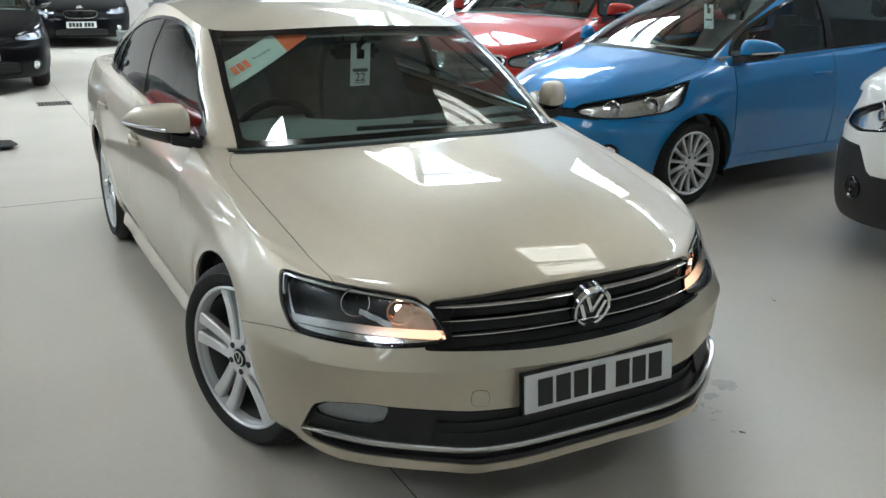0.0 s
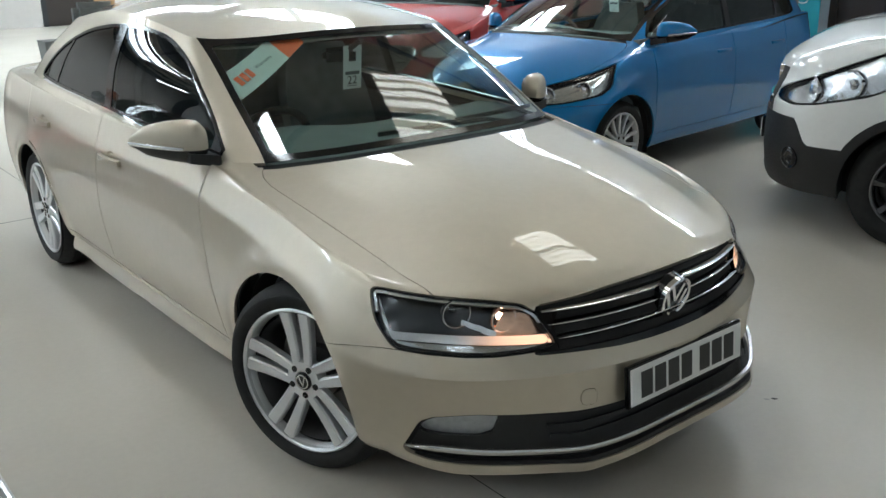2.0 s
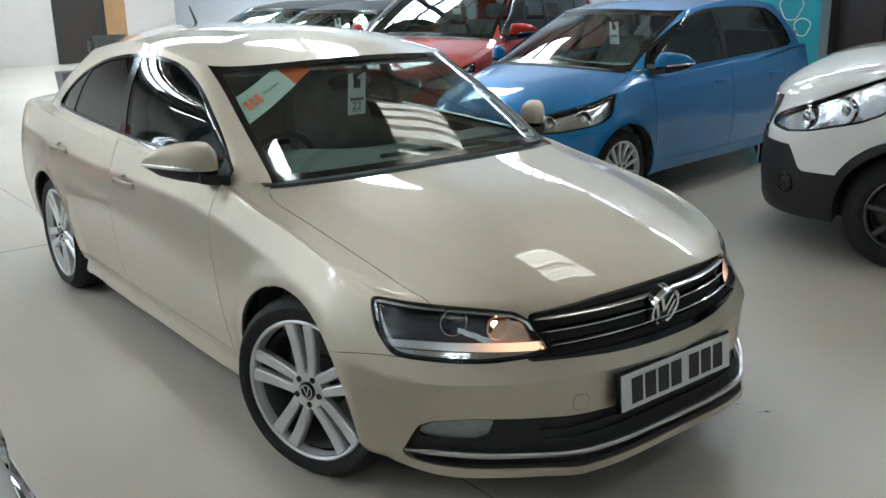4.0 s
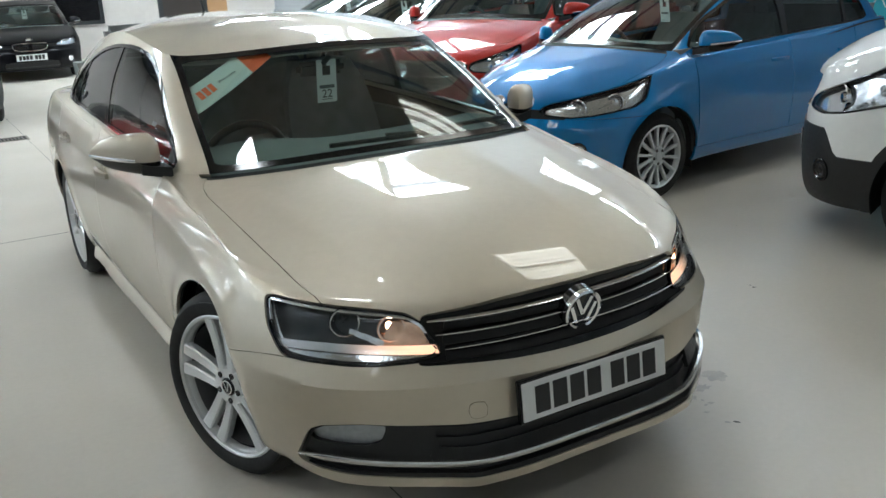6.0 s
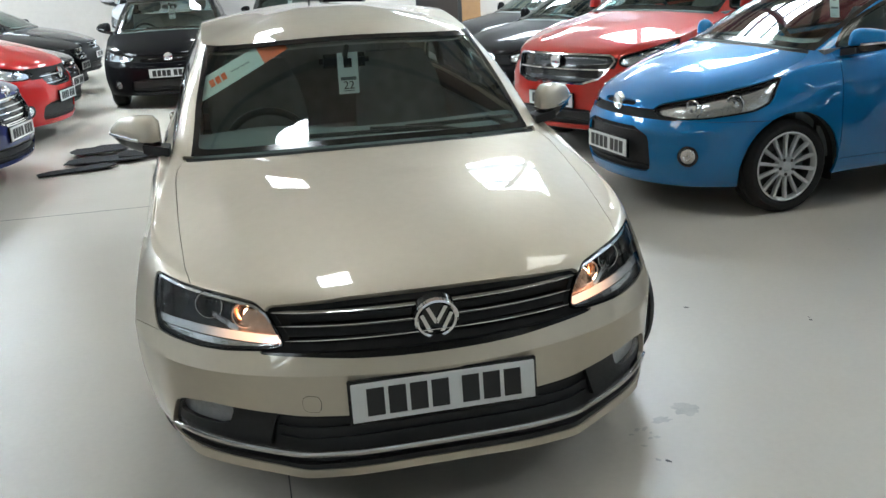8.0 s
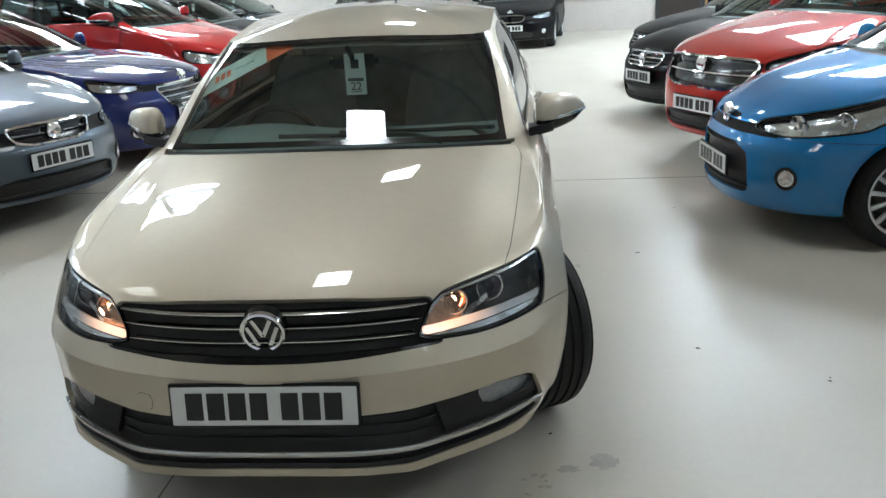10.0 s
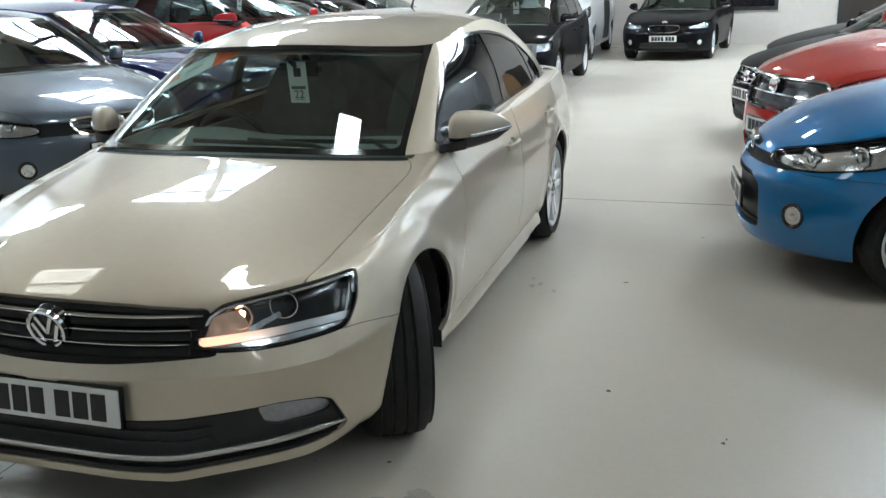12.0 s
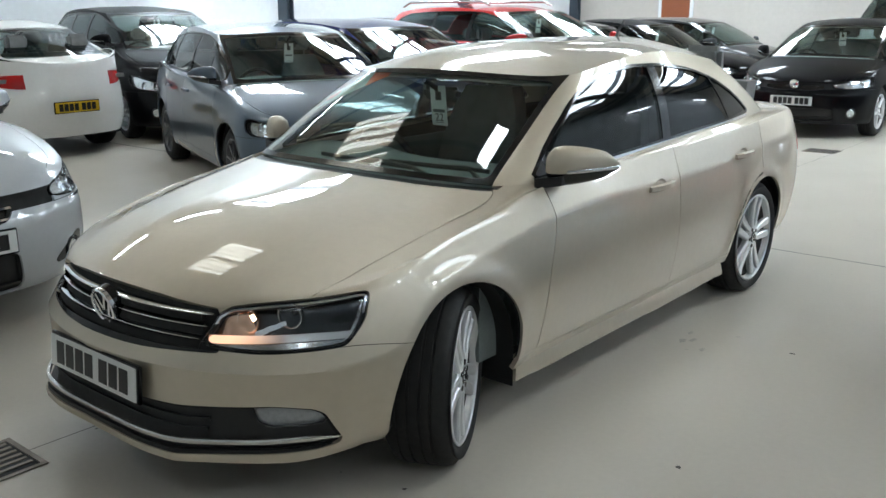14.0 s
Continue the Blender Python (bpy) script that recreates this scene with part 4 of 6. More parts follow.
    dlo = inside([(a, b + 0.01) for a, b in [(0.515, 0.908), (0.8, 0.925), (1.6, 0.958), (2.3, 0.985), (2.60, 1.0), (2.64, 1.02), (2.50, 1.11), (2.30, 1.205), (2.05, 1.268), (1.75, 1.302), (1.45, 1.306), (1.20, 1.278), (0.95, 1.195), (0.70, 1.055)]], 1)
    f_dlo = lambda v: dlo(Y(v), Z(v))
    side_only = lambda v: 0.45 - X(v)
    panel("side_frame", sh, 7, 9, [lambda v: -f_ws(v) + gap, lambda v: np.where(X(v) > 0.45, -f_dlo(v) + 0.001, -1), lambda v: -f_rw(v) + gap], P, car, thick=0.02)
    pB = curve([0.9, 1.35], [1.60, 1.66])
    pC = curve([0.9, 1.25], [2.40, 2.22])
    for nm, conds, mat in (("front_window", [lambda v: Y(v) - pB(Z(v)) + 0.03, lambda v: 0.60 - Y(v)], SIDE_GLASS), ("rear_side_window", [lambda v: pB(Z(v)) + 0.035 - Y(v), lambda v: Y(v) - pC(Z(v)) + 0.012], PRIVACY), ("quarter_window", [lambda v: pC(Z(v)) + 0.012 - Y(v)], PRIVACY)):
        panel(nm, sh, 6, 9, [lambda v: f_dlo(v) + 0.012, side_only] + conds, mat, car, out=-0.004, thick=0.0, sides="pair")
    panel("window_trim", sh, 6, 9, [lambda v: f_dlo(v) + 0.0, lambda v: -f_dlo(v) - 0.014, side_only], GLOSS_BLACK, car, out=0.001, thick=0.012, sides="pair")
    panel("pillar_trim", sh, 6, 9, [lambda v: f_dlo(v) + 0.008, side_only, lambda v: np.abs(Y(v) - pB(Z(v))) - 0.037], GLOSS_BLACK, car, out=-0.001, thick=0.02, sides="pair")
    panel("quarter_bar", sh, 6, 9, [lambda v: f_dlo(v) + 0.008, side_only, lambda v: np.abs(Y(v) - pC(Z(v))) - 0.014], GLOSS_BLACK, car, out=-0.001, thick=0.02, sides="pair")
    panel("mirror_sail", sh, 6, 9, [lambda v: f_dlo(v) + 0.008, side_only, lambda v: Y(v) - 0.62 - 0.35 * (1.03 - Z(v))], BLACK, car, out=-0.001, thick=0.02, sides="pair")
    # bright line of reflected light under the windows, modelled as a chrome sliver
    panel("waist_glint", sh, 6, 9, [lambda v: np.abs(f_dlo(v) - 0.004) - 0.006, side_only, lambda v: Z(v) - 0.950 - 0.036 * (Y(v) - 0.8)], CHROME, car, out=0.003, thick=0.008, sides="pair")
    panel("roof", sh, 9, 12, [], P, car, thick=0.02)
    panel("headlining", sh, 9, 12, [], CABIN_PALE, car, out=-0.035, thick=0.01)
    b = Build().tube([(0, 2.45, 1.385), (0, 2.47, 1.42), (0, 2.54, 1.50)], [0.016, 0.008, 0.004], 8)
    part("aerial", b.mesh("aerial", BLACK, 60), car)
    # handles
    for side in (1, -1):
        for yy, zz in ((1.415, 0.79), (2.365, 0.82)):
            i = np.argmin(np.hypot(sh.p[..., 1] - yy, sh.p[..., 2] - zz) + 9 * (sh.p[..., 0] < 0.5) + 9 * (sh.rows[:, None] > 7))
            x = sh.p.reshape(-1, 3)[i][0]
            b = Build()
            secs = []
            for f in np.linspace(0, 1, 9):
                o = 0.034 * math.sin(math.pi * min(1, 0.08 + f * 0.84)) ** 0.5
                h = 0.013 + 0.004 * math.sin(math.pi * f)
                y = yy - 0.115 + 0.23 * f
                secs.append([(side * (x + o - 0.014), y, zz - h), (side * (x + o), y, zz - h * 0.6), (side * (x + o), y, zz + h * 0.7), (side * (x + o - 0.014), y, zz + h)])
            b.loft(secs)
            hd = part("door_handle", b.mesh("door_handle", P, 50), car, "body-coloured pull handle")
            cupv = [(side * (x + 0.002), yy - 0.01 + 0.058 * math.cos(a), zz + 0.036 * math.sin(a)) for a in np.linspace(0, 2 * math.pi, 20, endpoint=False)]
            b = Build().add(cupv + [(side * (x - 0.02), yy - 0.01, zz)], [(k, (k + 1) % 20, 20) for k in range(20)])
            part("handle_cup", b.mesh("handle_cup", P, 80), hd)
    for side in (1, -1):
        door_mirror(car, pose(side * 0.765, 0.60, 0.915), P, side)
    for side in (1, -1):
        secs = []
        for y in np.linspace(0.39, 2.25, 24):
            near = np.hypot(sh.p[..., 1] - y, sh.p[..., 2] - 0.25) + 9 * (sh.p[..., 0] < 0.5) + 9 * (sh.rows[:, None] > 5)
            x = sh.p.reshape(-1, 3)[np.argmin(near)][0]
            grow = min(1.0, max(0.0, (y - 0.39) / 0.25))
            secs.append([(side * (x - 0.020 + (o_ + 0.020) * (1 if o_ < -0.01 else grow)), y, z_) for o_, z_ in ((-0.06, 0.172), (0.0, 0.172), (0.013, 0.184), (0.015, 0.200), (0.003, 0.244), (-0.004, 0.258), (-0.06, 0.258))])
        part("side_skirt", Build().loft(secs).mesh("side_skirt", P, 30), car)
    wheels(car, (0.0, 2.65), 0.718, 0.317, 0.238, 0.225, "twin", 24)
    wells(car, (0.0, 2.65), az, ar + 0.005, 0.5, 0.80)
    b = Build().box((-0.62, -0.6, 0.235), (0.62, -0.38, 0.5))
    b.box((-0.74, 0.37, 0.19), (0.74, 2.27, 0.24))
    b.box((-0.49, -0.5, 0.225), (0.49, 3.5, 0.28))
    part("underbody", b.mesh("underbody", DARK), car)
    cabin(car, s)
    wiper(car, [(0.42, 0.335, 0.93), (0.30, 0.36, 0.955), (0.02, 0.37, 0.972)], [(0.30, 0.355, 0.955), (0.0, 0.345, 0.962), (-0.22, 0.36, 0.962)])
    wiper(car, [(0.60, 0.40, 0.93), (0.52, 0.44, 0.965), (0.30, 0.39, 0.965)], [(0.62, 0.44, 0.962), (0.40, 0.40, 0.965), (0.16, 0.375, 0.966)])
    return car, sh


def rib(name, sh, height, end, tall, deep, out, material, parent):
    """A slim bar that runs round the nose at a height given along the girth."""
    front = sh.rows <= 6
    row = []
    for k in np.where(sh.q <= end)[0]:
        z, y, x = sh.p[front, k, 2], sh.p[front, k, 1], sh.p[front, k, 0]
        zz = float(height(sh.q[k]))
        low = [i for i in range(len(z) - 1) if (z[i] - zz) * (z[i + 1] - zz) <= 0 and z[i] != z[i + 1]]
        if low:
            i = max(low, key=lambda n: math.hypot(x[n], y[n] - 0.3))
            f = (zz - z[i]) / (z[i + 1] - z[i])
            row.append((x[i] + f * (x[i + 1] - x[i]), y[i] + f * (y[i + 1] - y[i]), zz))
    row = np.array(row)
    s = np.r_[0, np.cumsum(np.linalg.norm(np.diff(row, axis=0), axis=1))]
    row = np.stack([np.interp(np.linspace(0, s[-1], 64), s, row[:, k]) for k in range(3)], -1)
    row[0, 0] = 0
    for _ in range(14):
        row[1:-1] = 0.5 * row[1:-1] + 0.25 * (row[:-2] + row[2:])
    row = np.concatenate([(row * (-1, 1, 1))[:0:-1], row])
    d = np.gradient(row, axis=0)
    secs = []
    n = len(row)
    for k in range(n):
        nx, ny = d[k, 1], -d[k, 0]
        ln = math.hypot(nx, ny)
        nx, ny = nx / ln, ny / ln
        taper = min(1.0, 0.25 + 0.75 * min(k, n - 1 - k) / 6)
        h2 = tall * taper / 2
        x, y, z = row[k]
        at = lambda o, dz: (x + nx * o, y + ny * o, z + dz)
        secs.append([at(out - deep, -h2), at(out - 0.002, -h2), at(out + 0.0005, -h2 * 0.5), at(out + 0.0005, h2 * 0.5), at(out - 0.002, h2), at(out - deep, h2)])
    return part(name, Build().loft(secs).mesh(name, material, 50), parent)


def on_screen(sh, x, z):
    """Where a point of the windscreen lies, with its normal, for x and height given."""
    g = (sh.rows >= 7) & (sh.rows <= 9)
    p, n = sh.p[g][:, :95], sh.n[g][:, :95]
    d2 = ((p[..., 0] - abs(x)) ** 2 + (p[..., 2] - z) ** 2).ravel()
    near = np.argsort(d2)[:9]
    wt = 1 / (d2[near] + 2e-5)
    wt = (wt / wt.sum())[:, None]
    P3 = p.reshape(-1, 3)[near]
    N3 = n.reshape(-1, 3)[near]
    b = (N3 * wt).sum(0)
    b = b / np.linalg.norm(b)
    a = (P3 * wt).sum(0)
    # slide along the surface to the very point asked for
    a = a + np.array([abs(x) - a[0], -((abs(x) - a[0]) * b[0] + (z - a[2]) * b[2]) / b[1], z - a[2]])
    s = 1 if x >= 0 else -1
    return Vector((x, a[1], z)), Vector((b[0] * s, b[1], b[2]))


def sticker(sh):
    """A pale warranty strip across the corner of the windscreen, inside the glass."""
    st = new("warranty_sticker")
    tagged(st, "pale green strip sticker with an orange end inside the windscreen", "sticker")

    def strip(name, a, b, w0, lo, hi, mat, depth, cut=0.0):
        vs = []
        d = Vector((b[0] - a[0], b[1] - a[1]))
        u = Vector((-d.y, d.x)).normalized()
        n = 12
        for k in range(n + 1):
            f = lo + (hi - lo) * k / n
            for t_ in (-w0, w0):
                skew = cut * t_
                q = Vector(a) + d * (f + skew) + u * t_
                q.y = min(q.y, 1.312)
                p, nn = on_screen(sh, q.x, q.y)
                vs.append(tuple(p - nn * depth))
        b_ = Build().add(vs, [(2 * i, 2 * i + 1, 2 * i + 3, 2 * i + 2) for i in range(n)])
        return part(name, b_.mesh(name, mat), st)
    a, b = (-0.655, 1.118), (-0.27, 1.300)
    strip("pale_strip", a, b, 0.034, 0.02, 0.76, PALE_GREEN, 0.011)
    strip("orange_end", a, b, 0.034, 0.76, 1.03, ORANGE, 0.011)
    for lo in (0.20, 0.265, 0.33):
        strip("logo_bar", a, b, 0.012, lo, lo + 0.05, ORANGE, 0.0085)
    p, nn = on_screen(sh, -0.449, 1.2155)
    d = (on_screen(sh, b[0], b[1])[0] - on_screen(sh, a[0], a[1])[0]).normalized()
    words(st, "Warranty", p + nn * -0.0085, d, nn, 0.023, GREY_INK)


def words(parent, text, at, along, normal, size, material, align="CENTER"):
    cu = bpy.data.curves.new("lettering", "FONT")
    cu.body, cu.size, cu.extrude = text, size, 0.0004
    cu.align_x, cu.align_y = align, "CENTER"
    cu.materials.append(material)
    ob = new("lettering", cu)
    ob.parent = parent
    along = Vector(along).normalized()
    nn = Vector(normal).normalized()
    upv = nn.cross(along)
    m = Matrix((along, upv, nn)).transposed().to_4x4()
    ob.matrix_basis = Matrix.Translation(at) @ m
    return ob


def hanger(at, number, tilt=0.0, parent=None):
    """A white card hung from a car's inner mirror."""
    hg = new("hanging_tag")
    tagged(hg, "white card tag hung from the rear-view mirror inside the windscreen", "tag")
    hg.matrix_basis = at
    sx, sz = 1.12, 1.0
    b = Build()
    for x0, x1, z0, z1 in ((-0.04, 0.04, -0.088, 0.026), (-0.04, -0.016, 0.026, 0.092), (0.016, 0.04, 0.026, 0.092), (0.002, 0.016, 0.066, 0.092)):
        b.box((x0 * sx, -0.0006, z0 * sz), (x1 * sx, 0.0006, z1 * sz))
    part("card", b.mesh("card", CARD, smooth=False), hg)
    part("printed_bar", Build().box((-0.034, -0.0025, -0.028), (0.034, -0.0009, -0.014)).mesh("printed_bar", GREY_INK), hg)
    part("printed_line", Build().box((-0.024, -0.0025, -0.076), (0.024, -0.0009, -0.073)).mesh("printed_line", GREY_INK), hg)
    if number:
        words(hg, number, (0, -0.002, -0.052), (1, 0, 0), (0, -1, 0), 0.05, INK)
    return hg

# ---------------------------------------------------------------- the other cars
def make_car(kind, label, s, body, m, front="plain", wheel_style="ten", rim_mat=ALLOY, wheel_r=0.315, rim=0.215, skirt=None, rear="plain", grille_mat=CHROME,
             cladding=None, dlo_rise=0.0, doors=True, steer=0.0, category="car", tag=True):
    """A car with its own panels, glass, lamps, wheels and cabin from a table of sizes."""
    car = new(kind)
    tagged(car, label, category)
    car.matrix_basis = m
    sh = car_shell(s, (34, 46, 16), (2, 4, 5, 4, 4, 5, 5, 5, 5, 3, 3, 2))
    wb = s["wb"]
    az, ar = wheel_r, wheel_r + 0.045
    sh.flare(0.0, az, ar)
    sh.flare(wb, az, ar)
    A1, A2 = arch(0.0, az, ar), arch(wb, az, ar)
    Y, Z, X, G, V = (lambda v: v[:, 1]), (lambda v: v[:, 2]), (lambda v: v[:, 0]), (lambda v: v[:, 6]), (lambda v: v[:, 7])
    gap = 0.003
    W, hl, g = s["half"], s["hood_z"], s["clear"]
    F = -s["nose"]
    neg = lambda f, o=0.0: (lambda v: -f(v) + o)
    qi, qo = s["lamp_in"] * W, s["lamp_out"] * W
    l0, l1 = s.get("lamp_z", (hl - 0.13, hl + 0.0))
    rise = s.get("lamp_rise", 0.09)
    lamp = inside([(qi, l0 + 0.02), (qi + 0.35 * (qo - qi), l0), (qo - 0.05, l0 + 0.45 * rise), (qo, l1 + rise - 0.01), (qo - 0.08, l1 + rise), (qi + 0.4 * (qo - qi), l1 + 0.3 * rise), (qi + 0.02, l1 - 0.02)], 1)
    f_lamp = lambda v: lamp(G(v), Z(v))
    gw, g0, g1 = s.get("grille", (0.42, hl - 0.16, hl - 0.03))
    gt = s.get("grille_taper", 0.8)
    grille = inside([(-0.2, g1), (gw * W * 0.6, g1), (gw * W, g1 - 0.01), (gw * W * gt, g0), (-0.2, g0)], 1)
    f_gr = lambda v: grille(G(v), Z(v))
    iw, i0, i1 = s.get("intake", (0.5, g + 0.06, g + 0.2))
    intake = inside([(-0.2, i1), (iw * W * 0.9, i1), (iw * W, i0 + 0.02), (iw * W * 0.9, i0), (-0.2, i0)], 1)
    f_in = lambda v: intake(G(v), Z(v))
    hood = inside([(-0.4, F - 0.3), (0.55 * W, F - 0.3), (0.62 * W, F + 0.22), (W - 0.17, F + 0.5), (W - 0.13, s["cowl_y"] - 0.05), (W - 0.2, s["cowl_y"] + 0.14), (-0.4, s["cowl_y"] + 0.2)], 1)
    f_hood = lambda v: hood(X(v), Y(v))
    d0, dB, d1 = s["cowl_y"] + 0.22, s["pillar"], s["door_end"]
    sill = g + 0.12
    seam_y = -0.2
    low_mat = skirt or body
    holes = [neg(f_lamp, gap), neg(f_gr, gap), neg(f_in, gap)]
    bt = s.get("bumper_z", l0 - 0.005)
    step_y, step_z = s.get("bumper_step", (0.0, bt))
    f_b = lambda v: np.maximum(Z(v) - np.interp(Y(v), [step_y, step_y + 0.07], [bt, step_z]), Y(v) + 0.1)
    panel("front_bumper", sh, 0, 6, [f_b, A1] + holes, low_mat, car, thick=0.015, q1=2.2)
    panel("front_wing", sh, 0, 7, [lambda v: -f_b(v) + gap, A1] + holes + [neg(f_hood, gap), lambda v: Y(v) - d0 + gap], body, car, sides="pair", q1=2.8)
    panel("bonnet", sh, 4.5, 7, [f_hood, neg(f_lamp, gap), neg(f_gr, gap), lambda v: bt + 0.003 - Z(v), lambda v: V(v) - 6.88, lambda v: Y(v) - s["cowl_y"] - 0.6], body, car, thick=0.02, q1=2.8)
    panel("scuttle", sh, 6, 7, [lambda v: 6.88 - V(v), lambda v: Y(v) - s["cowl_y"] - 0.2, lambda v: X(v) - W + 0.15], BLACK, car, out=-0.012, thick=0.01)
    a2 = arch(wb, az, ar + 0.03)
    side_mat = body
    panel("front_door", sh, 0, 7, [lambda v: d0 + gap - Y(v), lambda v: Y(v) - dB + gap, lambda v: sill - Z(v)], body, car, sides="pair")
    if d1 > dB + 0.3:
        panel("rear_door", sh, 0, 7, [lambda v: dB + gap - Y(v), lambda v: Y(v) - d1 + gap, lambda v: sill - Z(v), a2], body, car, sides="pair")
    panel("sill", sh, 0, 3, [lambda v: Z(v) - sill + gap, lambda v: 0.2 - Y(v), lambda v: Y(v) - wb + 0.1, A1, A2], cladding or body, car, sides="pair", thick=0.02)
    panel("rear_quarter", sh, 0, 7, [A2, lambda v: np.where(a2(v) > 0, -0.01, max(d1, dB) + gap - Y(v)), lambda v: wb - 0.45 - Y(v)], body, car, thick=0.012)
    panel("inner_shell", sh, 0, 7, [A1, A2, neg(f_lamp, -0.012), neg(f_gr, -0.012), neg(f_in, -0.012), lambda v: V(v) - 6.85], DARK, car, out=-0.018, thick=0.004)
    if cladding:
        panel("arch_trim", sh, 0, 5, [A1, lambda v: -arch(0.0, az, ar + 0.05)(v), lambda v: 0.4 - X(v)], cladding, car, out=0.006, sides="pair")
        panel("arch_trim", sh, 0, 5, [A2, lambda v: -arch(wb, az, ar + 0.05)(v), lambda v: 0.4 - X(v)], cladding, car, out=0.006, sides="pair")
    # nose
    panel("grille_backing", sh, 1, 6, [lambda v: f_gr(v) - 0.006], GLOSS_BLACK, car, out=-0.03, thick=0.01, q1=1.4)
    nb = s.get("bars", 3)
    for k in range(nb):
        zz = g0 + (g1 - g0) * (k + 0.5) / nb
        panel("grille_bar", sh, 1, 6, [lambda v: zz - 0.005 - Z(v), lambda v: Z(v) - zz - 0.005, lambda v: f_gr(v) - 0.0], grille_mat, car, out=-0.006, thick=0.02, q1=1.4)
    if s.get("hood_vent"):
        vent_in = inside([(0.36, -0.20), (0.62, -0.12), (0.62, -0.02), (0.36, -0.10)], 1)
        panel("bonnet_vent", sh, 5, 7, [lambda v: vent_in(X(v), Y(v))], BLACK, car, out=0.004, thick=0.008, sides="pair")
    if front in ("frame", "kidney"):
        panel("grille_frame", sh, 1, 6, [lambda v: f_gr(v) - 0.002, lambda v: -f_gr(v) - 0.012], CHROME, car, out=0.004, thick=0.02, q1=1.4)
    if front == "kidney":
        panel("grille_divider", sh, 1, 6, [lambda v: f_gr(v) + 0.002, lambda v: G(v) - 0.035], body, car, out=0.004, thick=0.03, q1=1.0)
    panel("intake_backing", sh, 0, 5, [lambda v: f_in(v) - 0.006], BLACK, car, out=-0.03, thick=0.01, q1=1.4)
    for zz in np.linspace(i0 + 0.03, i1 - 0.03, 2):
        panel("intake_slat", sh, 0, 5, [lambda v: zz - 0.006 - Z(v), lambda v: Z(v) - zz - 0.006, lambda v: f_in(v)], BLACK, car, out=-0.01, thick=0.02, q1=1.4)
    fq, fz = s.get("fog", (0.78, g + 0.16))
    for side in (1, -1):
        hlp = part("head_lamp", mesh_of("head_lamp", *thicken(*sh.cut(1, 7, [lambda v: f_lamp(v) + 0.002], q1=2.2), 0.0, 0.0, side), LAMP_GLASS), car, "clear head lamp")
        part("lamp_housing", mesh_of("lamp_housing", *thicken(*sh.cut(1, 7, [lambda v: f_lamp(v) - 0.004], q1=2.2), -0.035, 0.006, side), s.get("lamp_mat", LAMP_CHROME)), hlp)
        part("lamp_surround", mesh_of("lamp_surround", *thicken(*sh.cut(1, 7, [lambda v: f_lamp(v) + 0.002, lambda v: -f_lamp(v) - 0.006], q1=2.2), -0.003, 0.015, side), GLOSS_BLACK), hlp)
        for f in (0.35, 0.65):
            gx = qi + (qo - qi) * f
            gz = 0.5 * (l0 + l1) + rise * (f - 0.1) * 0.6
            i = np.argmin(np.abs(sh.q - gx))
            col = sh.p[:, i]
            j = np.argmin(np.abs(col[:, 2] - gz) + 9 * (sh.rows > 6))
            nr = Vector((*sh.n[j, i][:2], 0)).normalized()
            mm = Matrix.Diagonal((side, 1, 1, 1)) @ Matrix.Translation(Vector(col[j]) - nr * 0.04) @ (nr * 0.6 + Vector((0, -0.4, 0))).to_track_quat("X", "Z").to_matrix().to_4x4()
            r = 0.30 * (l1 - l0 + rise * 0.5)
            b = Build().lathe([(r, 0.012), (r * 1.08, 0.010), (r * 1.08, -0.01), (r * 0.85, -0.004), (r * 0.5, -0.02), (0.004, -0.025)], 20, mm)
            b.lathe([(r * 0.45, 0.0), (r * 0.38, 0.012), (0.001, 0.016)], 16, mm)
            part("lamp_bowl", b.mesh("lamp_bowl", CHROME, 50), hlp)
        i = np.argmin(np.abs(sh.q - fq * W))
        col = sh.p[:, i]
        j = np.argmin(np.abs(col[:, 2] - fz) + 9 * (sh.rows > 5))
        mm = Matrix.Diagonal((side, 1, 1, 1)) @ Matrix.Translation(Vector(col[j])) @ Vector(sh.n[j, i]).to_track_quat("X", "Z").to_matrix().to_4x4()
        b = Build().lathe([(0.064, -0.01), (0.064, 0.006), (0.058, 0.009), (0.048, 0.002)], 24, mm)
        bezel = part("fog_bezel", b.mesh("fog_bezel", GLOSS_BLACK, 50), car)
        b = Build().lathe([(0.048, 0.001), (0.044, 0.006), (0.030, 0.007), (0.026, 0.003), (0.012, 0.003), (0.001, 0.009)], 24, mm)
        part("fog_lamp", b.mesh("fog_lamp", s.get("fog_mat", LAMP_CHROME), 50), bezel)
    if s.get("strip_z"):
        z0 = s["strip_z"]
        panel("lamp_strip", sh, 1, 6, [lambda v: np.abs(Z(v) - z0 - 0.02 * G(v)) - 0.009, lambda v: 0.78 * W - G(v)], CHROME, car, out=0.006, thick=0.014, sides="pair", q1=1.3 * W)
        panel("lip_strip", sh, 0, 4, [lambda v: np.abs(Z(v) - z0 + 0.31 - 0.03 * G(v)) - 0.010, lambda v: 0.5 * W - G(v)], SATIN, car, out=0.005, thick=0.014, sides="pair", q1=1.2 * W)
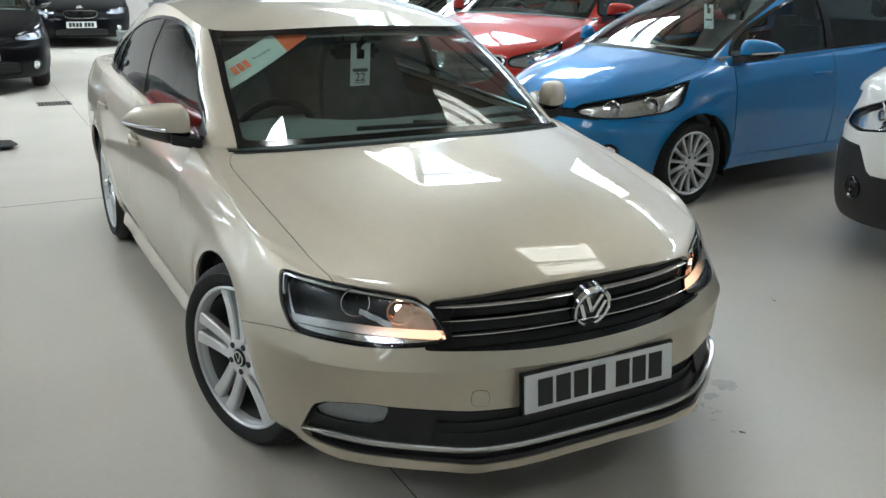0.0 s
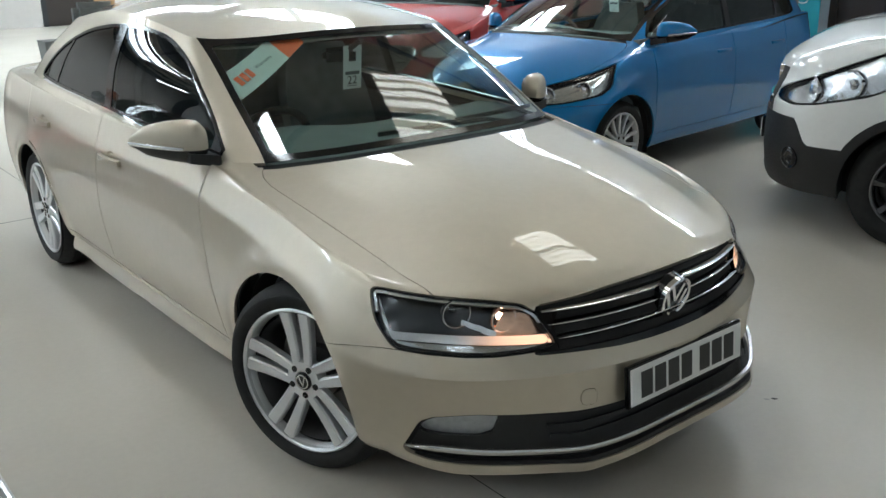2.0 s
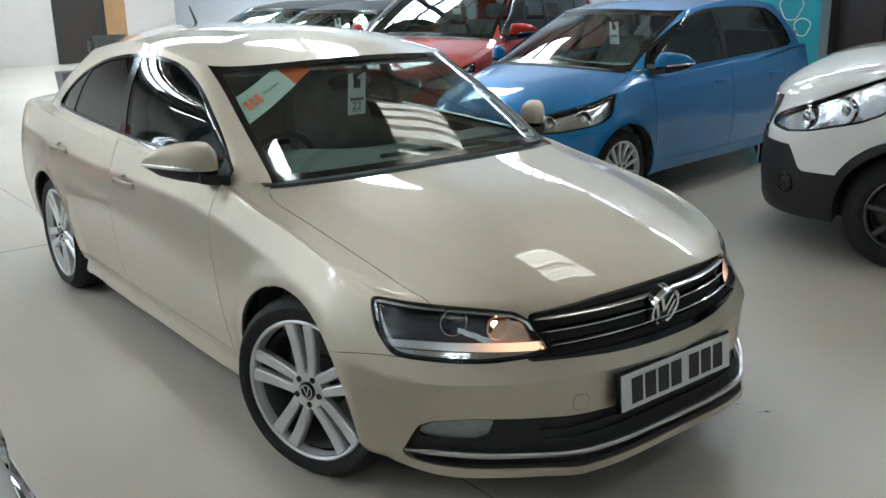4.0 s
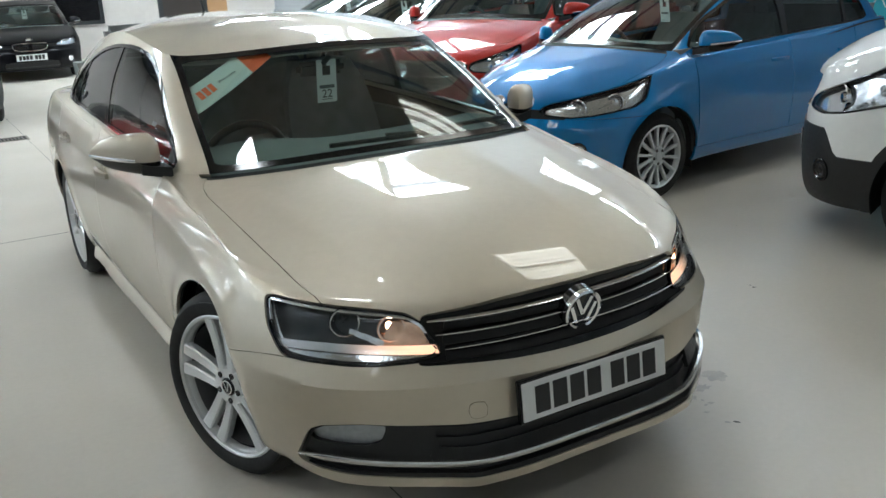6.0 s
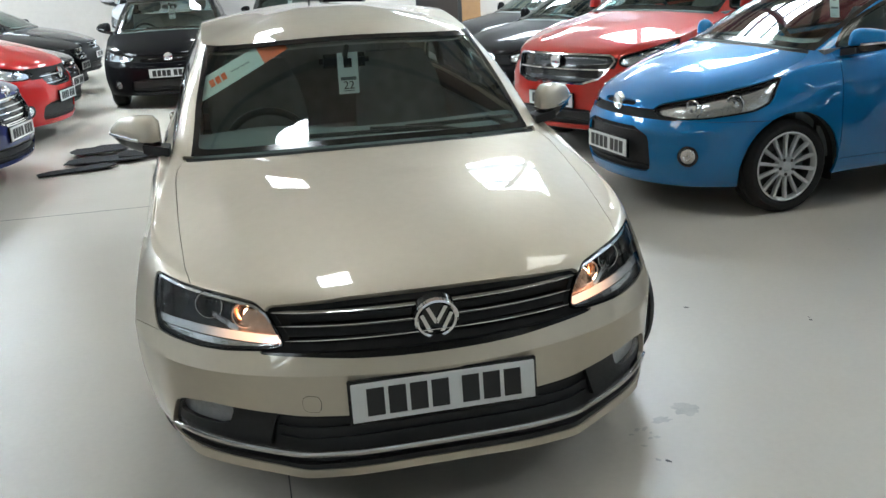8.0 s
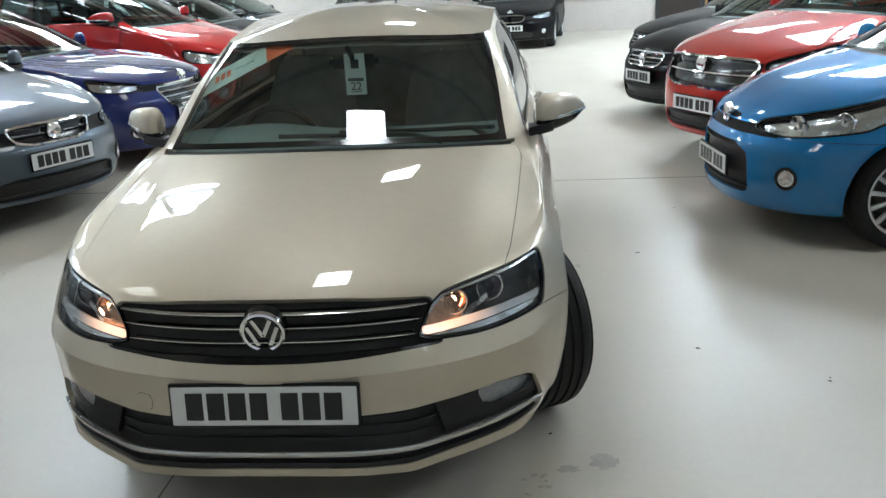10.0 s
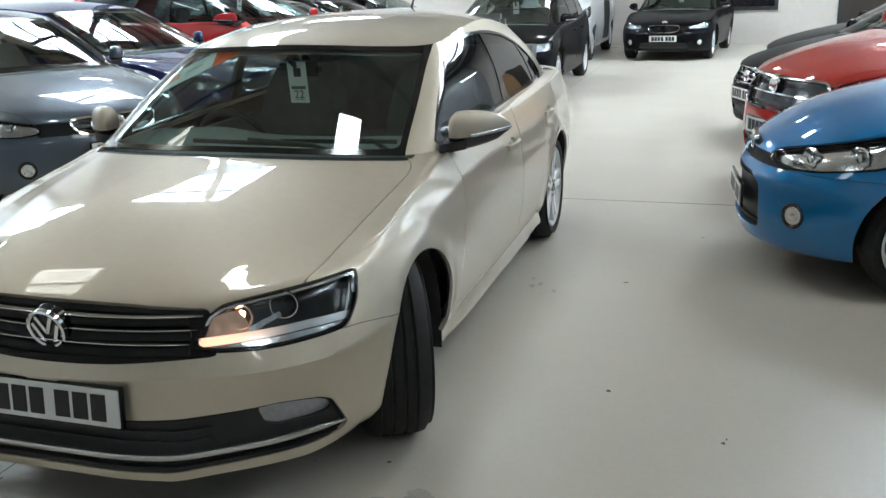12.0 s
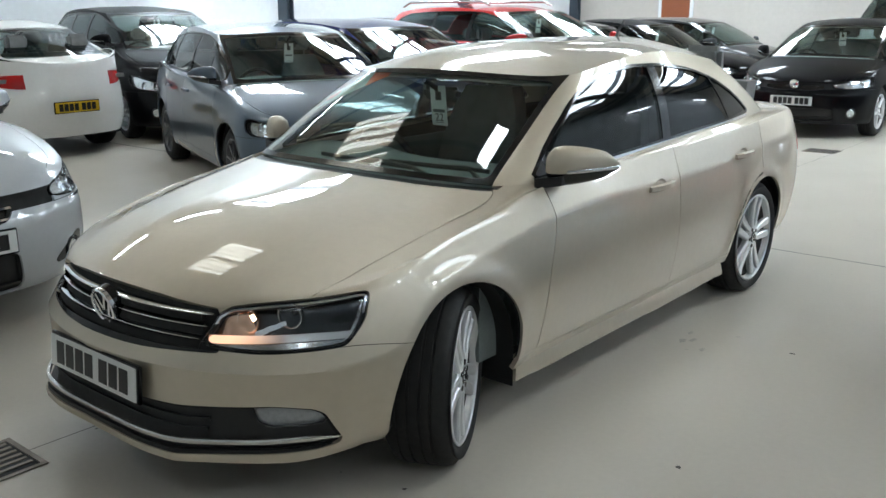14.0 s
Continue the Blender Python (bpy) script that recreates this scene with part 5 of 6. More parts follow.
    if s.get("vent"):
        vq, vz = s["vent"]
        vent = inside([(vq * W - 0.16, vz - 0.065), (vq * W + 0.06, vz + 0.07), (vq * W + 0.15, vz + 0.075), (vq * W + 0.10, vz - 0.05)], 1)
        panel("corner_vent", sh, 0, 5, [lambda v: vent(G(v), Z(v))], GLOSS_BLACK, car, out=0.002, thick=0.006, sides="pair", q1=2.0)
        panel("vent_lamp", sh, 0, 5, [lambda v: np.hypot(G(v) - vq * W - 0.03, (Z(v) - vz) * 1.0) - 0.028], LAMP_CHROME, car, out=0.006, thick=0.006, sides="pair", q1=2.0)
    bz = s.get("badge_z", g1 - 0.03)
    col = sh.p[:, 0]
    j = np.argmin(np.abs(col[:, 2] - bz) + 9 * (sh.rows > 6))
    b = Build().lathe([(0.058, -0.02), (0.058, 0.004), (0.050, 0.009), (0.044, 0.004), (0.001, 0.004)], 28, Matrix.Translation((0, col[j][1] - 0.004, bz)) @ pose(0, 0, 0, 0, 0, -90))
    part("badge", b.mesh("badge", s.get("badge_mat", CHROME), 40), car)
    pz = s.get("plate_z", g + 0.26)
    j = np.argmin(np.abs(col[:, 2] - pz) + 9 * (sh.rows > 5))
    plate_thing(car, Matrix.Translation((0, col[j][1] - 0.004, pz)))
    # tail
    tz0, tz1 = s.get("tail_lamp", (s["tail_z"] - 0.28, s["tail_z"] - 0.02))
    R = s["tail"]
    lead = s.get("tail_lead", 0.34)
    tp = inside([(R - lead, tz0 + 0.08), (R - lead - 0.02 - s.get("tail_lean", 0.0), tz1), (R + 0.3, tz1 + 0.01), (R + 0.3, tz0)], 1)
    panel("tail_lamp", sh, 2, 9 if s.get("tail_lean") else 7, [lambda v: tp(Y(v), Z(v)), lambda v: s.get("tail_in", 0.48) - X(v)], TAIL_RED, car, out=0.005, thick=0.01, sides="pair")
    colr = sh.p[:, -1]
    rp = s.get("rear_plate_z", 0.5)
    j = np.argmin(np.abs(colr[:, 2] - rp) + 9 * (sh.rows > 6))
    plate_thing(car, Matrix.Translation((0, colr[j][1] + 0.004, rp)) @ pose(0, 0, 0, 0, 0, 180), PLATE_REAR)
    # greenhouse
    cz, hz = s["cowl_z"], s["head_z"]
    wsx = curve([cz - 0.05, hz + 0.05], [s.get("belt_half", W - 0.085) - 0.095, s["roof_half"] - 0.035])
    f_ws = lambda v: np.maximum(X(v) - wsx(Z(v)), Y(v) - s["head_y"] - 0.3)
    panel("windscreen", sh, 7, 9, [f_ws, lambda v: V(v) - 8.95], SCREEN, car, thick=0.0, q1=2.9)
    panel("windscreen_border", sh, 7, 9, [lambda v: f_ws(v) - 0.002, lambda v: -np.maximum(np.maximum(X(v) - wsx(Z(v)) + 0.025, V(v) - 8.86), 7.12 - V(v))], GLOSS_BLACK, car, out=0.001, thick=0.002, q1=2.9)
    rwx = curve([s["glass_z"] - 0.05, s["rear_z"]], [s["roof_half"] - 0.03, s["roof_half"] - 0.08])
    f_rw = lambda v: np.maximum(X(v) - rwx(Z(v)), s["rear_y"] - 0.1 - Y(v))
    panel("rear_window", sh, 7, 9, [f_rw, lambda v: V(v) - 8.9, lambda v: 7.08 - V(v)], SIDE_GLASS, car, thick=0.0)
    y0, y1 = d0 - 0.02, s.get("dlo_end", s["glass_y"] - 0.35)
    bf, br = s["belt_f"], s["belt_r"]
    ct = s.get("cant_z", 0.5 * (s["head_z"] + s["rear_z"]) + 0.05)
    hy, hz = s["head_y"], s["head_z"]
    dlo = inside([(y0, bf + 0.01), (0.5 * (y0 + y1), 0.5 * (bf + br) + 0.02), (y1 - 0.1, br + 0.015), (y1, br + 0.05), (y1 - s.get("dlo_slope", 0.22), ct - 0.09), (0.5 * (hy + y1) + 0.2, ct - 0.05), (hy + 0.45, ct - 0.055), (hy + 0.12, hz - 0.06), (y0 + 0.3 * (hy - y0), bf + 0.4 * (hz - bf))], 1)
    f_dlo = lambda v: dlo(Y(v), Z(v))
    so = lambda v: 0.4 - X(v)
    panel("side_frame", sh, 7, 9, [lambda v: -f_ws(v) + gap, lambda v: np.where(X(v) > 0.4, -f_dlo(v) + 0.001, -1), lambda v: np.where(7.08 - V(v) > 0, -1, -f_rw(v) + gap)], body, car, thick=0.02)
    for nm, conds, mat in (("front_window", [lambda v: Y(v) - dB + 0.03], SIDE_GLASS), ("rear_side_window", [lambda v: dB + 0.03 - Y(v)], s.get("rear_glass", SIDE_GLASS))):
        panel(nm, sh, 6, 9, [lambda v: f_dlo(v) + 0.010, so] + conds, mat, car, out=-0.004, thick=0.0, sides="pair")
    panel("window_trim", sh, 6, 9, [lambda v: f_dlo(v), lambda v: -f_dlo(v) - 0.014, so], GLOSS_BLACK, car, out=0.001, thick=0.012, sides="pair")
    panel("pillar_trim", sh, 6, 9, [lambda v: f_dlo(v) + 0.006, so, lambda v: Y(v) - dB - 0.035, lambda v: dB - 0.035 - Y(v)], GLOSS_BLACK, car, out=-0.001, thick=0.02, sides="pair")
    if d1 > dB + 0.3 and y1 > d1 + 0.15:
        panel("pillar_trim", sh, 6, 9, [lambda v: f_dlo(v) + 0.006, so, lambda v: Y(v) - d1 + 0.03, lambda v: d1 - 0.07 - Y(v)], GLOSS_BLACK, car, out=-0.001, thick=0.02, sides="pair")
    panel("roof", sh, 9, 12, [], s.get("roof_mat", body), car, thick=0.02)
    panel("headlining", sh, 9, 12, [], CABIN_PALE, car, out=-0.035, thick=0.01)
    if s.get("rails"):
        for side in (1, -1):
            x = side * (s["roof_half"] - 0.06)
            b = Build().tube([(x, hy + 0.35, ct + 0.02), (x, hy + 0.5, ct + 0.07), (x, s["rear_y"] - 0.4, ct + 0.07), (x, s["rear_y"] - 0.25, ct + 0.01)], 0.015, 8)
            part("roof_rail", b.mesh("roof_rail", s["rails"], 60), car)
    if doors:
        for side in (1, -1):
            for yy in (dB - 0.16, d1 - 0.16) if d1 > dB + 0.3 else (dB - 0.16,):
                zz = 0.5 * (bf + br) - 0.14
                i = np.argmin(np.hypot(sh.p[..., 1] - yy, sh.p[..., 2] - zz) + 9 * (sh.p[..., 0] < 0.5) + 9 * (sh.rows[:, None] > 7))
                x = sh.p.reshape(-1, 3)[i][0]
                b = Build().loft([[(side * (x - 0.005 + o), y, zz - 0.014), (side * (x + 0.012 + o), y, zz - 0.010), (side * (x + 0.012 + o), y, zz + 0.010), (side * (x - 0.005 + o), y, zz + 0.014)] for y, o in ((yy - 0.11, 0), (yy - 0.07, 0.018), (yy + 0.06, 0.018), (yy + 0.1, 0))])
                part("door_handle", b.mesh("door_handle", body, 50), car)
    ms = s.get("mirror_scale", 1.0)
    for side in (1, -1):
        door_mirror(car, pose(side * (s.get("belt_half", W - 0.085) - 0.015), d0 + 0.1, bf + 0.02), body if not s.get("mirror_black") else BLACK, side, ms)
    wheels(car, (0.0, wb), W - 0.145, wheel_r, rim, 0.2, wheel_style, steer, rim_mat)
    wells(car, (0.0, wb), az, ar + 0.005, W - 0.36, W - 0.06)
    b = Build().box((-W + 0.14, ar + 0.02, g + 0.02), (W - 0.14, wb - ar - 0.02, g + 0.07))
    b.box((-W + 0.38, F + 0.3, g + 0.03), (W - 0.38, R - 0.3, g + 0.1))
    b.box((-W + 0.25, F + 0.25, g + 0.03), (W - 0.25, F + 0.4, hl - 0.15))
    part("underbody", b.mesh("underbody", DARK), car)
    cabin(car, s)
    if tag:
        hanger(m @ pose(0.02, s["head_y"] + 0.06, s["head_z"] - 0.19, 8, 0, 0), "")
    ws = wiper
    ws(car, [(0.40, s["cowl_y"] + 0.06, cz), (0.0, s["cowl_y"] + 0.09, cz + 0.035)], [(0.2, s["cowl_y"] + 0.07, cz + 0.025), (-0.3, s["cowl_y"] + 0.08, cz + 0.03)])
    return car


def spec(length, half, height, wb, nose, hood=0.72, cowl=0.98, cowl_y=0.3, head_y=0.95, clear=0.19, belt=None, tail="hatch", **more):
    """Sizes of a car from its main measures."""
    R = length - nose
    belt = belt or height - 0.50
    s = dict(nose=nose, tail=R, half=half, clear=clear, wb=wb, hood_z=hood, belt_f=belt - 0.02, belt_r=belt + 0.06, cowl_y=cowl_y, cowl_z=cowl, head_y=head_y,
             head_z=height - 0.09, roof_z=height, roof_half=half - 0.27, fender_z=0.5 * (hood + belt) + 0.03, pillar=cowl_y + 1.38, lamp_in=0.55, lamp_out=1.18)
    if tail == "hatch":
        s.update(rear_y=R - 0.42, rear_z=height - 0.08, glass_y=R - 0.10, glass_z=belt + 0.10, tail_z=belt + 0.02, door_end=cowl_y + 2.15, dlo_end=R - 0.55, belt_tail=0.1)
    elif tail == "saloon":
        s.update(rear_y=R - 1.05, rear_z=height - 0.09, glass_y=R - 0.5, glass_z=belt + 0.08, tail_z=belt + 0.06, door_end=cowl_y + 2.3, dlo_end=R - 1.15, belt_tail=0.12)
    s.update(more)
    return s

# ---------------------------------------------------------------- the hall
X0, X1, Y0, Y1, H = -11.4, 7.2, -8.7, 20.4, 6.2


def box_thing(name, lo, hi, material, label="", category="", kind="", bevel=0.0):
    ob = new(name, Build().box(lo, hi, bevel=bevel).mesh(name, material))
    return tagged(ob, label, category, "", kind)


def floor_material():
    m, nodes, links, b = shader("polished_concrete_paint")
    tc = nodes.new("ShaderNodeTexCoord")
    total = None
    for scale, amount, detail in ((0.22, 0.10, 1.0), (1.7, 0.06, 3.0), (38.0, 0.05, 4.0)):
        nz = nodes.new("ShaderNodeTexNoise")
        nz.inputs["Scale"].default_value, nz.inputs["Detail"].default_value = scale, detail
        links.new(tc.outputs["Object"], nz.inputs["Vector"])
        mr = nodes.new("ShaderNodeMapRange")
        mr.clamp = False
        mr.inputs["To Min"].default_value, mr.inputs["To Max"].default_value = 1 - amount, 1 + amount
        links.new(nz.outputs["Fac"], mr.inputs["Value"])
        if total is None:
            total = mr.outputs[0]
        else:
            mul = nodes.new("ShaderNodeMath")
            mul.operation = "MULTIPLY"
            links.new(total, mul.inputs[0])
            links.new(mr.outputs[0], mul.inputs[1])
            total = mul.outputs[0]
    mix = nodes.new("ShaderNodeMix")
    mix.data_type, mix.blend_type = "RGBA", "MULTIPLY"
    mix.inputs[0].default_value = 1.0
    mix.inputs[6].default_value = (0.575, 0.53, 0.46, 1)
    links.new(total, mix.inputs[7])
    links.new(mix.outputs[2], b.inputs["Base Color"])
    b.inputs["Specular IOR Level"].default_value = 0.42
    noise_into(nodes, links, b.inputs["Roughness"], 0.9, 0.27, 0.42, 4)
    bump(nodes, links, b, 7.0, 0.05, 0.004)
    return m


def wall_material(name, colour):
    m, nodes, links, b = shader(name)
    tc = nodes.new("ShaderNodeTexCoord")
    mp = nodes.new("ShaderNodeMapping")
    links.new(tc.outputs["Object"], mp.inputs[0])
    tint(nodes, links, b.inputs["Base Color"], colour, 0.8, 0.04, 0.03)
    b.inputs["Roughness"].default_value = 0.7
    bump(nodes, links, b, 60.0, 0.25, 0.003)
    return m


FLOOR = floor_material()
WALL = wall_material("painted_blockwork", (0.56, 0.525, 0.49))
# white paint whose cool cast stands in for daylight on the west wall
WALL_WHITE = wall_material("white_blockwork", (0.80, 0.835, 0.86))
# east wall: dimness put into the colour, so glass and paint mirror less
WALL_DIMMED = wall_material("dimmed_blockwork", (0.38, 0.41, 0.44))
CEIL = plain("cream_roof_sheet", (0.60, 0.53, 0.42), 0.7, 0, 0.05, 1)
STEEL = plain("dark_steel", (0.05, 0.065, 0.085), 0.45, 0.2, 0.1, 3)
JOINT = plain("joint_filler", (0.07, 0.066, 0.06), 0.8, 0, 0.2, 9)
DOOR_RED = plain("red_brown_door", (0.28, 0.085, 0.035), 0.45, 0, 0.06, 3)
BROWN = plain("dark_brown_door", (0.028, 0.020, 0.016), 0.4, 0, 0.1, 3)
FRAME_DARK = plain("dark_window_frame", (0.03, 0.033, 0.036), 0.4, 0.3, 0.05)
MAT = plain("black_carpet_mat", (0.007, 0.007, 0.008), 0.95, 0, 0.3, 20, relief=0.6, relief_scale=500)
GRATE = plain("drain_iron", (0.20, 0.17, 0.14), 0.5, 0.5, 0.2, 20)
SKYLIGHT = glow("daylight_rooflight", (0.86, 1.0, 1.10), 28.0)
SKY_DIM = glow("dull_rooflight", (0.95, 1.0, 0.96), 5.5)
SKY_FILL = glow("fill_rooflight", (0.90, 1.0, 1.05), 5.5)
HIGH_PANE = glow("daylit_pane", (0.86, 1.0, 1.10), 9.0)
PANEL = glow("led_panel_light", (0.90, 1.0, 1.07), 30.0)
TUBE = glow("led_batten_light", (0.90, 1.0, 1.07), 40.0)

floor = box_thing("floor", (X0, Y0, -0.3), (X1, Y1, 0.0), FLOOR, "pale grey painted concrete floor with a soft shine", "floor", "structure")
t = 0.25
box_thing("wall_north", (X0 - t, Y1, 0), (X1 + t, Y1 + t, H), WALL, "cream painted block wall at the far end", "wall", "structure")
box_thing("wall_south", (X0 - t, Y0 - t, 0), (X1 + t, Y0, H), WALL_WHITE, "white painted block wall", "wall", "structure")
box_thing("wall_west", (X0 - t, Y0, 0), (X0, Y1, H), WALL_WHITE, "pale painted block wall behind the parked cars", "wall", "structure")
box_thing("wall_east", (X1, Y0, 0), (X1 + t, Y1, H), WALL_DIMMED, "block wall toned down to grey to dim its reflections", "wall", "structure")
box_thing("ceiling", (X0 - t, Y0 - t, H), (X1 + t, Y1 + t, H + 0.1), CEIL, "cream lined sheet roof", "ceiling", "structure")


def joint(a, b, w=0.008):
    (x0, y0), (x1, y1) = a, b
    bld = Build()
    n = 40
    pts = []
    d = Vector((x1 - x0, y1 - y0)).normalized()
    u = Vector((-d.y, d.x)) * w / 2
    for k in range(n + 1):
        p = Vector((x0 + (x1 - x0) * k / n, y0 + (y1 - y0) * k / n))
        wob = 0.5 + 0.8 * abs(noise.noise(Vector((p.x * 2, p.y * 2, 3))))
        pts += [(p.x + u.x * wob, p.y + u.y * wob, 0.0015), (p.x - u.x * wob, p.y - u.y * wob, 0.0015)]
    bld.add(pts, [(2 * k + 1, 2 * k + 3, 2 * k + 2, 2 * k) for k in range(n)])
    part("floor_joint", bld.mesh("floor_joint", JOINT), floor)


joint((X0, 3.66), (X1, 3.66), 0.018)
joint((-0.445, Y0), (-0.445, Y1), 0.006)
marks = random.Random(5)
OIL = plain("oil_stain", (0.43, 0.40, 0.35), 0.35, 0, 0.15, 14)
layer = [0.0008]


def blot(name, x, y, rad, material, stretch=1.0, height=0.0, n=14):
    """A flat irregular patch on the floor."""
    turn = marks.uniform(0, math.pi)
    layer[0] += 0.00003
    pts = []
    for a in np.linspace(0, 2 * math.pi, n, endpoint=False):
        r_ = rad * marks.uniform(0.55, 1.25)
        u, v = r_ * stretch * math.cos(a), r_ * math.sin(a)
        pts.append((x + u * math.cos(turn) - v * math.sin(turn), y + u * math.sin(turn) + v * math.cos(turn), height + layer[0]))
    part(name, Build().add(pts, [tuple(range(n))]).mesh(name, material), floor)


for x, y, rad in ((0.75, -0.75, 0.012), (1.87, 0.14, 0.013), (1.365, 1.805, 0.014), (1.73, 2.77, 0.012), (1.44, 0.46, 0.015), (0.80, -0.26, 0.010), (1.88, 0.17, 0.008)):
    blot("floor_mark", x, y, rad * 0.6, JOINT, 1.6)
for k in range(46):
    blot("floor_mark", marks.uniform(-3.2, 3.2), marks.uniform(-2.2, 8.0), marks.uniform(0.001, 0.005), JOINT, marks.uniform(1, 2.2), 0.0, 9)
for k in range(9):
    blot("oil_stain", 0.95 + marks.gauss(0, 0.055), -0.46 + marks.gauss(0, 0.03), marks.uniform(0.008, 0.03), OIL, marks.uniform(1, 2))
for k in range(8):
    blot("oil_stain", 0.77 + marks.gauss(0, 0.04), -0.60 + marks.gauss(0, 0.08), marks.uniform(0.004, 0.012), OIL, marks.uniform(1, 2))
for k in range(6):
    blot("oil_stain", 0.92 + marks.gauss(0, 0.06), 1.65 + marks.gauss(0, 0.1), marks.uniform(0.005, 0.016), OIL, 2.0)

# roof lights, panel lights and battens
def rooflight(x, y, w, l, material, slats):
    ob = new("rooflight")
    tagged(ob, "bright translucent rooflight set in the roof" if slats == 2 else "slatted translucent rooflight, dimmer than the others; the southern pair is added fill", "rooflight", "rooflights")
    ob.matrix_basis = pose(x, y, H)
    for k in range(slats):
        a = -l / 2 + l * k / slats
        part("light_sheet", Build().box((-w / 2, a + 0.04, -0.05), (w / 2, a + l / slats - 0.04, -0.01)).mesh("light_sheet", material, smooth=False), ob)
    part("rooflight_frame", Build().box((-w / 2 - 0.06, -l / 2 - 0.06, -0.07), (-w / 2, l / 2 + 0.06, -0.005)).mesh("rooflight_frame", CEIL), ob)
    part("rooflight_frame", Build().box((w / 2, -l / 2 - 0.06, -0.07), (w / 2 + 0.06, l / 2 + 0.06, -0.005)).mesh("rooflight_frame", CEIL), ob)


for x in (-6.0, 4.7):
    for y in (9.0, 15.6):
        rooflight(x, y, 2.0, 2.9, SKYLIGHT, 2)
    rooflight(x * 0.62 + 1.0 if x > 0 else x * 0.62 - 1.3, 1.2, 1.5, 1.5, SKY_DIM, 8)
    # unseen southern pair, added as fill for the floor before the saloon
    rooflight(x, -5.5, 2.0, 2.0, SKY_FILL, 8)
    # slanting wind brace under the near rooflight
    side = 1 if x > 0 else -1
    brace = Build().tube([(x + side * 0.9, 10.9, H - 0.3), (x - side * 0.75, 7.3, H - 0.3)], 0.09, 8)
    tagged(new("wind_brace", brace.mesh("wind_brace", STEEL)), "slanting dark steel wind brace under the roof", "brace", "wind braces", "structure")
rooflight(-10.5, 7.8, 1.3, 2.4, SKYLIGHT, 2)
high = new("window_2")
tagged(high, "bright strip of small panes high in the side wall", "window", "", "structure")
part("window_frame", Build().box((X1 - 0.04, 4.9, 3.95), (X1 - 0.005, 7.2, 4.65)).mesh("window_frame", FRAME_DARK), high)
for k in range(8):
    part("pane", Build().box((X1 - 0.06, 4.97 + 0.28 * k, 4.02), (X1 - 0.045, 5.19 + 0.28 * k, 4.58)).mesh("pane", HIGH_PANE), high)
for y in (1.2, 8.2, 15.0):
    lamp = new("panel_light")
    tagged(lamp, "square white panel light hanging under the roof", "panel light", "panel lights")
    lamp.matrix_basis = pose(-0.5, y, H - 0.6)
    part("diffuser", Build().box((-0.29, -0.29, -0.03), (0.29, 0.29, 0.0), bevel=0.01).mesh("diffuser", PANEL), lamp)
    part("housing", Build().box((-0.31, -0.31, 0.0), (0.31, 0.31, 0.06), bevel=0.01).tube([(0, 0, 0.06), (0, 0, 0.6)], 0.008, 6).mesh("housing", WHITE_CAR), lamp)
for x, z, ys in ((-9.1, H - 0.7, (-1.0, 1.6, 4.1, 12.5, 18.0)), (6.85, 4.4, (-1.0, 1.5, 3.7, 12.5, 18.0))):
    for y in ys:
        lamp = new("batten_light")
        tagged(lamp, "long white strip light hanging under the roof", "strip light", "strip lights")
        lamp.matrix_basis = pose(x, y, z)
        part("diffuser", Build().box((-0.07, -0.75, -0.05), (0.07, 0.75, 0.0), bevel=0.02).mesh("diffuser", TUBE), lamp)
        bb = Build().box((-0.05, -0.78, 0.0), (0.05, 0.78, 0.05))
        bb.tube([(0, -0.5, 0.05), (0, -0.5, H - z)], 0.006, 6).tube([(0, 0.5, 0.05), (0, 0.5, H - z)], 0.006, 6)
        part("housing", bb.mesh("housing", WHITE_CAR), lamp)
for y in (-3.0, 5.0, 12.0, 18.5):
    b = Build().box((X0, y - 0.1, H - 0.4), (X1, y + 0.1, H - 0.06))
    tagged(new("roof_beam", b.mesh("roof_beam", STEEL)), "dark steel roof beam", "beam", "roof beams", "structure")

for k in range(20):
    y = -7.6 + 1.45 * k
    b = Build().box((X0, y - 0.03, H - 0.06 - 0.16), (X1, y + 0.03, H - 0.06))
    tagged(new("roof_purlin", b.mesh("roof_purlin", STEEL)), "thin dark steel purlin under the roof sheet", "purlin", "roof purlins", "structure")

for y in (9.65, 15.2, 20.2):
    b = Build().box((X0, y - 0.09, 0), (X0 + 0.26, y - 0.075, H - 0.4)).box((X0, y + 0.075, 0), (X0 + 0.26, y + 0.09, H - 0.4)).box((X0 + 0.115, y - 0.075, 0), (X0 + 0.145, y + 0.075, H - 0.4))
    tagged(new("steel_column", b.mesh("steel_column", STEEL)), "dark blue-grey steel column against the wall", "column", "steel columns", "structure")

door = new("door_1")
tagged(door, "red-brown flush door in the far wall", "door", "", "structure")
part("leaf", Build().box((-8.7, Y1 - 0.05, 0.01), (-7.9, Y1 - 0.01, 2.03), bevel=0.004).mesh("leaf", DOOR_RED), door)
part("door_frame", Build().box((-8.78, Y1 - 0.06, 0.005), (-8.7, Y1, 2.1)).box((-7.9, Y1 - 0.06, 0.005), (-7.82, Y1, 2.1)).box((-8.7, Y1 - 0.06, 2.03), (-7.9, Y1, 2.1)).mesh("door_frame", WALL_WHITE), door)

win = new("window_1")
tagged(win, "small dark-framed window in the far wall", "window", "", "structure")
